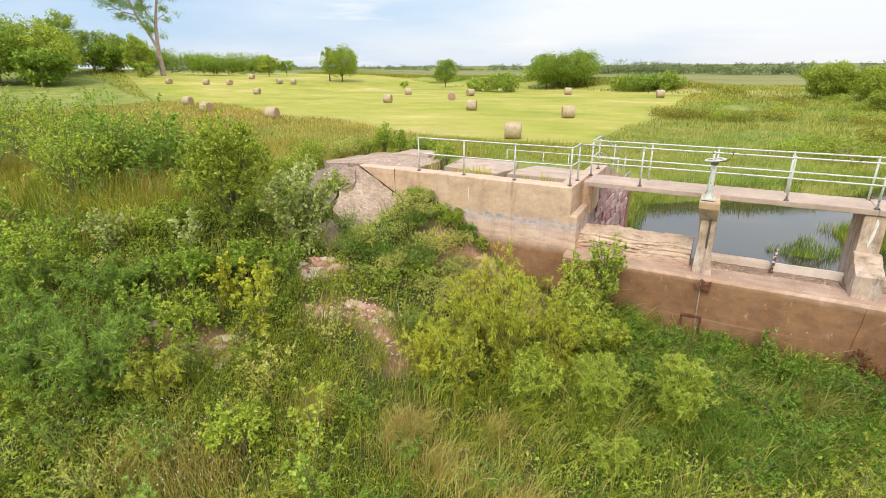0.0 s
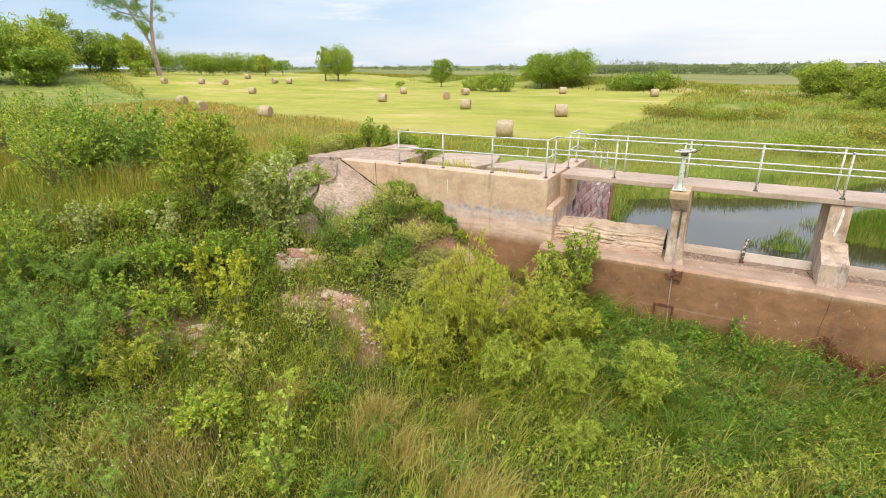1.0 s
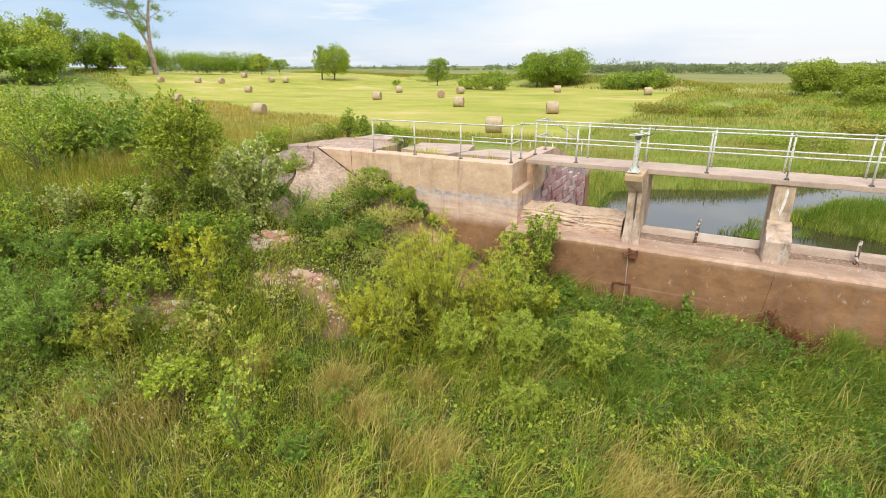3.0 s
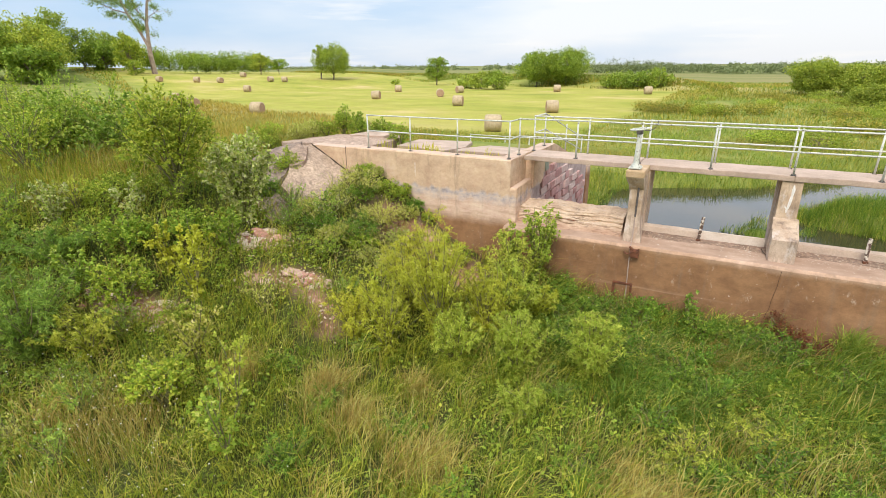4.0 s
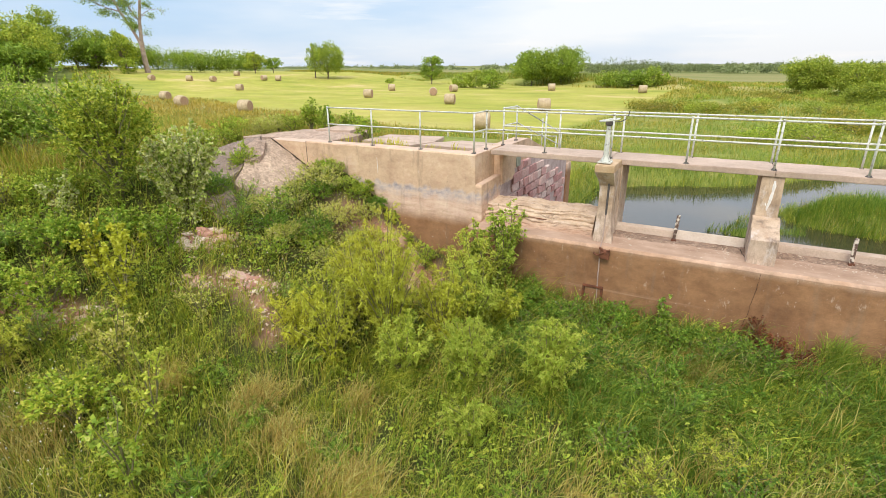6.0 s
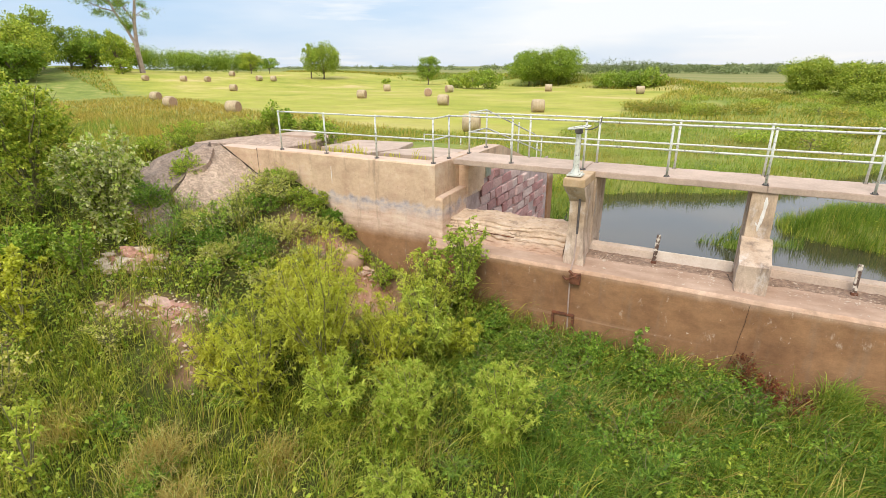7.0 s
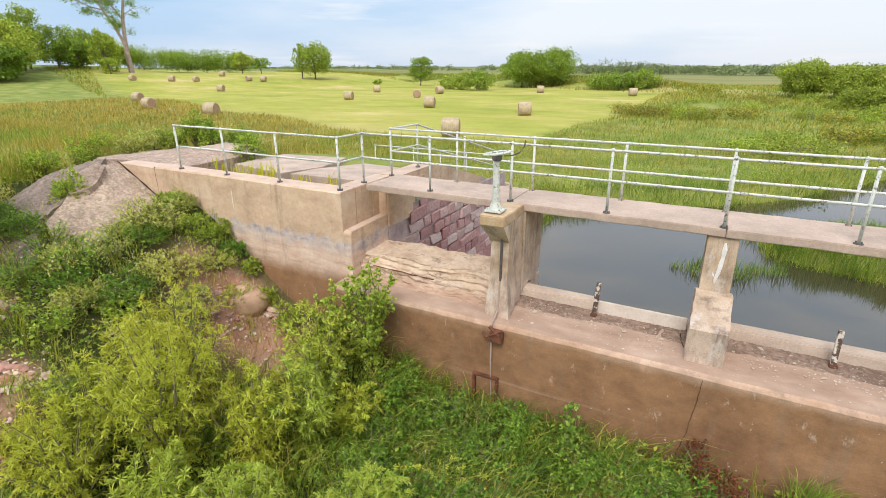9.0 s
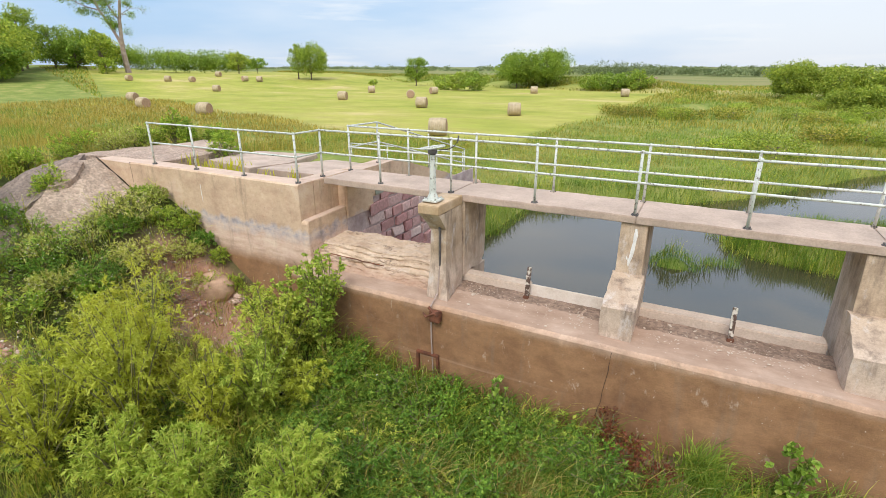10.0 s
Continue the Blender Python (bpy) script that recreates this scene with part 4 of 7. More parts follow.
def build_railings():
    r = thing("railing", "white pipe railing with flaking paint along the abutment", "railing", "pipe railings")
    ab = [(-4.72, 0.14), (-3.20, 0.14), (-1.655, 0.14), (-0.11, 0.14), (-0.10, 0.88)]
    for x, y in ab:
        post(r, x, y, 4.0)
    for h in (0.98, 0.52):
        rail(r, [(x, y, 4.0 + h) for x, y in ab])
    r = thing("railing", "chipped white pipe railing on the bridge's downstream edge", "railing", "pipe railings")
    xs = [1.53, 3.09, 4.68, 6.30, 7.82, 9.38, 10.95, 12.5]
    for x in xs:
        post(r, x, 0.70, 4.04)
    for h in (0.98, 0.52):
        rail(r, [(-0.10, 0.88, 4.0 + h), (0.4, 0.74, 4.02 + h)] + [(x, 0.70, 4.03 + h) for x in xs])
    r = thing("railing", "chipped white pipe railing on the bridge's upstream edge", "railing", "pipe railings")
    xs = [0.08, 1.62, 3.17, 4.74, 6.31, 7.87, 9.43, 11.0, 12.5]
    for x in xs:
        post(r, x, 1.62, 4.02)
    for h in (0.98, 0.52):
        rail(r, [(x, 1.62, 4.02 + h) for x in xs])
    r = thing("railing", "white pipe railing that slopes down the wing wall", "railing", "pipe railings")
    for y, z in ((2.80, 4.0), (5.3, 3.44), (7.7, 2.70)):
        post(r, 0.02, y, z, 0.95)
    for h in (0.98, 0.52):
        rail(r, [(0.08, 1.62, 4.02 + h), (0.02, 2.80, 3.99 + h), (0.02, 7.7, 2.68 + h)])
    r = thing("railing", "low white pipe railing on the back wall", "railing", "pipe railings")
    xs = [-5.12, -3.45, -2.35, -1.35, -0.33]
    for x in xs:
        post(r, x, 8.3, 2.48, 0.96)
    rail(r, [(x, 8.3, 3.44) for x in xs])


build_railings()


def build_gate_gear():
    g = thing("gate_lift", "white handwheel pedestal with flaking paint on the pier cap", "gate lift", at=(3.13, -0.06, 4.07))
    bm = bmesh.new()
    box(bm, -0.14, 0.14, -0.14, 0.14, 0.0, 0.03, 0.006)
    for sx in (-0.1, 0.1):
        for sy in (-0.1, 0.1):
            bmesh.ops.create_cone(bm, cap_ends=True, segments=6, radius1=0.018, radius2=0.016, depth=0.035, matrix=Matrix.Translation((sx, sy, 0.045)))
    part("base_plate", bm, PIPE, g, "bolted base plate")
    bm = bmesh.new()
    tube(bm, [(0, 0, 0.03), (0, 0, 0.08), (0, 0, 0.14), (0, 0, 0.5), (0, 0, 0.80)], [0.105, 0.085, 0.062, 0.052, 0.045], 14)
    part("column", bm, PIPE, g, "white painted iron column")
    bm = bmesh.new()
    tube(bm, [(0, 0, 0.78), (0, 0, 0.80), (0, 0, 0.87), (0, 0, 0.89)], [0.05, 0.075, 0.075, 0.04], 12)
    part("gear_head", bm, DARK_IRON, g, "dark gear head")
    bm = bmesh.new()
    ring = [(0.20 * math.cos(a), 0.20 * math.sin(a), 0.90 + 0.03 * math.cos(a)) for a in [math.tau * k / 28 for k in range(29)]]
    tube(bm, ring, 0.017, 6, False)
    for k in range(4):
        a = k * math.tau / 4 + 0.4
        tube(bm, [(0, 0, 0.89), (0.195 * math.cos(a), 0.195 * math.sin(a), 0.90 + 0.03 * math.cos(a))], 0.012, 5)
    part("handwheel", bm, PIPE, g, "chipped handwheel")
    bm = bmesh.new()
    tube(bm, [(0.1, 0.05, 0.86), (0.2, 0.14, 0.86), (0.28, 0.22, 0.90), (0.33, 0.27, 0.98), (0.34, 0.28, 1.08)], 0.011, 6)
    part("bent_bar", bm, DARK_IRON, g, "bent rusted bar")

    s = thing("sluice_gate", "rusted sluice gate with its lifting rod on the weir face", "sluice gate", at=(0.2, 0, 0))
    bm = bmesh.new()
    tube(bm, [(3.06, -0.06, 3.72), (3.06, -0.06, 2.9)], 0.022, 8)
    part("rod", bm, DARK_IRON, s)
    bm = bmesh.new()
    tube(bm, [(3.06, -0.06, 2.9), (3.07, -0.18, 2.4), (3.09, -0.46, 2.28), (3.10, -0.47, 1.6), (3.12, -0.45, 0.9)], 0.014, 8)
    part("lower_rod", bm, PALE_BARK, s, "lime-crusted lower rod")
    bm = bmesh.new()
    box(bm, 3.10, 3.30, -0.56, -0.425, 2.02, 2.22, 0.015)
    tube(bm, [(2.95, -0.50, 2.13), (3.05, -0.55, 2.10), (3.2, -0.56, 2.2), (3.3, -0.5, 2.24)], 0.022, 6)
    tube(bm, [(3.08, -0.52, 2.28), (3.26, -0.55, 2.16)], 0.03, 6)
    roughen(bm, 0.012, 9, 1)
    part("bracket", bm, RUST, s, "flaking rust-red bracket")
    f = s
    for name, b in (("head_bar", (2.78, 3.24, -0.485, -0.425, 1.27, 1.32)), ("side_bar", (3.19, 3.24, -0.485, -0.425, 0.2, 1.268)),
                    ("side_bar", (2.78, 2.83, -0.485, -0.425, 0.2, 1.268))):
        bm = bmesh.new()
        box(bm, *b, 0.008)
        part(name, bm, RUST, f)
    bm = bmesh.new()
    box(bm, 2.84, 3.18, -0.445, -0.424, 0.2, 1.26)
    part("gate_leaf", bm, CONCRETE, f, "silt-caked gate leaf")
    # uprights that once held the stop boards
    for x, h, tilt in ((4.69, 0.60, 0.03), (7.90, 0.55, -0.02)):
        u = thing("stop_board_post", "short pitted iron post flecked with white lime", "iron post", "iron posts on the sill", at=(x, 0.54, 2.325))
        bm = bmesh.new()
        prism(bm, [(-0.035, 0), (-0.035 + tilt, h), (0.035 + tilt, h), (0.035, 0)], -0.02, 0.02, "y", 0.004)
        roughen(bm, 0.006, 14, 2)
        part("bar", bm, SPECKLED, u)
        bm = bmesh.new()
        box(bm, -0.05, 0.05, -0.06, 0.02, -0.01, 0.05, 0.01)
        part("foot", bm, RUST, u, "rusted foot")


def speckled():
    m, nt, bs, _ = material("lime_flecked_iron")
    f = ramp(nt, wash(nt, 16, 5, 0.6), [(0.45, grey(0)), (0.52, grey(1))])
    nt.links.new(blend(nt, f, (0.62, 0.56, 0.48), (0.10, 0.06, 0.045)), bs.inputs["Base Color"])
    bs.inputs["Roughness"].default_value = 0.9
    return m


SPECKLED = speckled()
build_gate_gear()


# ---- plants ----
def unit(v):
    return v / np.maximum(np.linalg.norm(v, axis=-1, keepdims=True), 1e-9)


def leaf_arrays(pos, way, length, width, rng, fold=0.15):
    """One four-cornered, slightly folded leaf for each place."""
    n = len(pos)
    way = unit(way)
    nor = rng.normal(size=(n, 3)) * 0.8 + np.array([0, 0, 1.5])
    side = unit(np.cross(way, nor))
    up = np.cross(side, way)
    L, W = np.broadcast_to(length, n)[:, None], np.broadcast_to(width, n)[:, None]
    mid = pos + way * L * 0.45
    v = np.stack([pos, mid + side * W / 2 + up * W * fold, pos + way * L - up * L * 0.12, mid - side * W / 2 + up * W * fold], 1)
    return v.reshape(-1, 3)


def leaf_object(name, verts, mat, parent=None, label=""):
    me = raw_mesh(name, verts, np.arange(len(verts)), mat, 4)
    ob = new(name, me)
    ob.parent = parent
    return tagged(ob, label) if label else ob


def blade_arrays(x, y, z, h, w, rng, droop=0.5, wind=(0.35, 0.1), a=None):
    """Grass blades of three lengths, bent over; verts and face sizes."""
    n = len(x)
    a = rng.uniform(0, math.tau, n) if a is None else a
    lean = droop * rng.uniform(0.3, 1.3, n)
    dx, dy = np.cos(a) * lean + wind[0] * droop, np.sin(a) * lean + wind[1] * droop
    b = rng.uniform(0, math.tau, n)
    sx, sy = np.cos(b) * w / 2, np.sin(b) * w / 2
    base = np.stack([x, y, z], 1)
    rows = []
    for t, out, up, wid in ((0, 0.0, -0.03, 1.0), (0.45, 0.16, 0.47, 0.9), (0.8, 0.52, 0.80, 0.6)):
        c = base + np.stack([dx * h * out, dy * h * out, h * up * (1 - 0.25 * np.minimum(lean, 1.2) * t)], 1)
        s = np.stack([sx * wid, sy * wid, np.zeros(n)], 1)
        rows += [c - s, c + s]
    tip = base + np.stack([dx * h * 1.0, dy * h * 1.0, h * (1 - 0.45 * np.minimum(lean, 1.4))], 1)
    v = np.stack(rows + [tip], 1).reshape(-1, 3)
    i = (np.arange(n) * 7)[:, None]
    faces = np.concatenate([i, i + 1, i + 3, i + 2, i + 2, i + 3, i + 5, i + 4, i + 4, i + 5, i + 6], 1).reshape(-1)
    return v, faces, np.tile([4, 4, 3], n)


def grass_object(name, label, x, y, h, w, mat, rng, droop=0.5, category="grass", z=None, a=None):
    z = ground_z(x, y) if z is None else z
    v, f, s = blade_arrays(x, y, z, h, w, rng, droop, a=a)
    return tagged(new(name, raw_mesh(name, v, f, mat, s)), label, category, kind="stuff")


def fine_grass(name, label, x, y, h, w, mat, rng, droop=0.6, category="grass", z=None, a=None, wind=(0.12, 0.03)):
    """Thin blades with one bend, for close turf."""
    n = len(x)
    z = ground_z(x, y) if z is None else z
    a = rng.uniform(0, math.tau, n) if a is None else a
    lean = droop * rng.uniform(0.2, 1.4, n)
    d = np.stack([np.cos(a) * lean + wind[0] * droop, np.sin(a) * lean + wind[1] * droop, np.zeros(n)], 1) * h[:, None]
    b = rng.uniform(0, math.tau, n)
    side = np.stack([np.cos(b), np.sin(b), np.zeros(n)], 1) * (w / 2)[:, None]
    base = np.stack([x, y, z - 0.02], 1)
    rise = np.stack([np.zeros(n), np.zeros(n), h], 1)
    mid = base + 0.3 * d + 0.62 * rise
    tip = base + d + rise * (1 - 0.4 * np.minimum(lean, 1.3))[:, None]
    v = np.stack([base - side, base + side, mid - 0.75 * side, mid + 0.75 * side, tip], 1).reshape(-1, 3)
    i = (np.arange(n) * 5)[:, None]
    f = np.concatenate([i, i + 1, i + 3, i + 2, i + 2, i + 3, i + 4], 1).reshape(-1)
    return tagged(new(name, raw_mesh(name, v, f, mat, np.tile([4, 3], n))), label, category, kind="stuff")


def stems_object(lines, mat, parent, name="branchwork", sides=3):
    bm = bmesh.new()
    for pts, r0, r1 in lines:
        n = len(pts)
        tube(bm, pts, [r0 + (r1 - r0) * k / (n - 1) for k in range(n)], sides, False)
    return tagged(part(name, bm, mat, parent), kind="stuff" if name == "branchwork" else "")


def shoots(rng, h, r, count, bow=0.6):
    """Stems that rise from one foot and lean outwards."""
    lines = []
    for k in range(count):
        a = k * 2.4 + rng.uniform(-0.5, 0.5)
        out = r * (0.15 + 0.85 * math.sqrt((k + 0.5) / count)) * rng.uniform(0.7, 1.0)
        top = h * rng.uniform(0.72, 1.0) * (1 - 0.35 * (out / r) ** 2)
        lines.append([Vector((math.cos(a) * out * (t ** (1 + bow)) + 0.05 * rng.normal() * t, math.sin(a) * out * (t ** (1 + bow)) + 0.05 * rng.normal() * t, top * (t ** 0.92)))
                      for t in (0, 0.25, 0.5, 0.75, 1.0)])
    return lines


def bush(name, label, x, y, h, r, leaf, mat, seed, category="bush", stems=14, twigs=16, per=12, twig=0.32, up=0.5, droop=0.15, low=0.12, group="", wood=None, lobe=0.0, plume=False):
    """A many-stemmed bush; leaf is (length, width)."""
    rng = np.random.default_rng(seed)
    foot = gz(x, y) - 0.05
    ob = thing(name, label, category, group, at=(x, y, foot), turn=0)
    lines = shoots(rng, h, r, stems)
    stems_object([(p, 0.010 + 0.006 * h, 0.004) for p in lines], wood or TWIG, ob)
    arr = np.array([[tuple(v) for v in p] for p in lines])                       # stem, point, xyz
    n = stems * twigs
    s = np.repeat(np.arange(stems), twigs)
    if plume:
        # feathery wands: short twigs close along every stem, leaves swept forward
        t = 1 - (1 - low) * rng.uniform(0.0, 1.0, n) ** 1.25
        i = np.minimum((t * 4).astype(int), 3)
        q = (t * 4 - i)[:, None]
        start = arr[s, i] * (1 - q) + arr[s, i + 1] * q
        along = unit(arr[s, i + 1] - arr[s, i])
        way = unit(along * 0.8 + rng.normal(size=(n, 3)) * 0.6 + np.array([0, 0, 0.15]))
        length = twig * max(0.7, h / 2) * rng.uniform(0.5, 1.1, n) * (1.25 - 0.75 * t)
    elif lobe:
        # each stem ends in a rounded mass of twigs; the outer ones hang lower
        far = np.hypot(arr[:, 4, 0], arr[:, 4, 1]) / r
        t = np.clip(rng.uniform(0.62, 0.9, stems) - 0.25 * far ** 2 * rng.uniform(0, 1.4, stems), 0.3, 0.9)
        i = np.minimum((t * 4).astype(int), 3)
        q = (t * 4 - i)[:, None]
        hub = arr[np.arange(stems), i] * (1 - q) + arr[np.arange(stems), i + 1] * q
        size = lobe * r * rng.uniform(0.7, 1.25, stems)
        d = unit(rng.normal(size=(n, 3)) + np.array([0, 0, 0.35]) + 0.5 * unit(hub * np.array([1, 1, 0]) + 1e-3)[s])
        start = hub[s] + d * (size[s] * rng.uniform(0.05, 1.0, n) ** 0.6)[:, None] * np.array([1, 1, min(1.5, max(0.8, 0.7 * h / r))])
        start[:, 2] = np.maximum(start[:, 2], 0.05 + 0.1 * rng.uniform(0, 1, n))
        way = unit(d * 0.9 + rng.normal(size=(n, 3)) * 0.45 + np.array([0, 0, up]))
        length = twig * max(0.6, h / 2) * rng.uniform(0.35, 0.9, n)
    else:
        t = rng.uniform(low, 1.0, n) ** 0.8
        f = t * 4
        i = np.minimum(f.astype(int), 3)
        q = (f - i)[:, None]
        start = arr[s, i] * (1 - q) + arr[s, i + 1] * q
        out = start.copy()
        out[:, 2] = 0
        way = unit(unit(out + 1e-3) * rng.uniform(0.2, 1.1, (n, 1)) + rng.normal(size=(n, 3)) * 0.55 + np.array([0, 0, up]))
        length = twig * max(0.6, h / 2) * rng.uniform(0.5, 1.1, n) * (1.05 - 0.5 * t)
    u = rng.uniform(0.1, 1.05, (n, per))
    bend = np.array([0, 0, -droop])
    p = start[:, None] + way[:, None] * (length[:, None, None] * u[..., None]) + bend * (u[..., None] ** 2) * length[:, None, None]
    lw = way[:, None] * 0.8 + rng.normal(size=(n, per, 3)) * 0.55 + np.array([0, 0, -droop])
    m = n * per
    size = rng.uniform(0.65, 1.25, m)
    leaf_object("crown", leaf_arrays(p.reshape(m, 3), lw.reshape(m, 3), leaf[0] * size, leaf[1] * size, rng), mat, ob)
    return ob


def tree(name, label, x, y, h, r, mat, seed, trunk_h=0.25, clumps=40, per=60, leaf=0.5, lobes=1.0, group="", bark=None, z=None, squash=0.85):
    """A tapered trunk, limbs and a crown of leaf clumps with gaps."""
    rng = np.random.default_rng(seed)
    clumps, per, leaf = round(clumps * 1.7), round(per * 0.8), leaf * (0.9 if leaf > 0.5 else 0.88)
    foot = (gz(x, y) if z is None else z) - 0.1
    ob = thing(name, label, "tree", group, at=(x, y, foot))
    centre = h * (trunk_h + 1) / 2
    dirs = unit(rng.normal(size=(clumps, 3)))
    rad = rng.uniform(0.35, 1.0, (clumps, 1)) ** 0.6
    cs = dirs * rad * np.array([r, r, h * (1 - trunk_h) / 2 * squash])
    cs = cs * (1 + 0.22 * lobes * np.sin(3 * np.arctan2(dirs[:, 1:2], dirs[:, 0:1]) + seed) * (1 - abs(dirs[:, 2:3])))
    cs[:, 2] += centre
    lines = [([Vector((0, 0, 0)), Vector((0.02 * h, 0, h * trunk_h)), Vector((0, 0.02 * h, h * 0.55)), Vector((0, 0, h * 0.85))], 0.022 * h, 0.006 * h)]
    for k in range(0, clumps, max(1, clumps // 12)):
        a = rng.uniform(trunk_h * 0.7, 0.6) * h
        c = cs[k]
        lines.append(([Vector((0, 0, a)), Vector((c[0] * 0.5, c[1] * 0.5, (a + c[2]) / 2 - 0.02 * h)), Vector(c)], 0.010 * h, 0.003 * h))
    stems_object(lines, bark or BARK, ob, "trunk", 6)
    spread = 0.155 * r * rng.uniform(0.6, 1.6, (clumps, 1, 1))
    p = cs[:, None] + unit(rng.normal(size=(clumps, per, 3))) * rng.uniform(0.25, 1.0, (clumps, per, 1)) ** 0.5 * spread * np.array([1.75, 1.75, 1.2])
    p = p.reshape(-1, 3)
    p[:, 2] = np.maximum(p[:, 2], 0.06 * h)
    way = rng.normal(size=p.shape) + np.array([0, 0, -0.2])
    size = leaf * rng.uniform(0.6, 1.3, len(p))
    leaf_object("crown", leaf_arrays(p, way, size, size * 0.7, rng), mat, ob)
    return ob


WILLOW_LEAF, BROAD, SMALL = (0.085, 0.017), (0.068, 0.052), (0.042, 0.02)
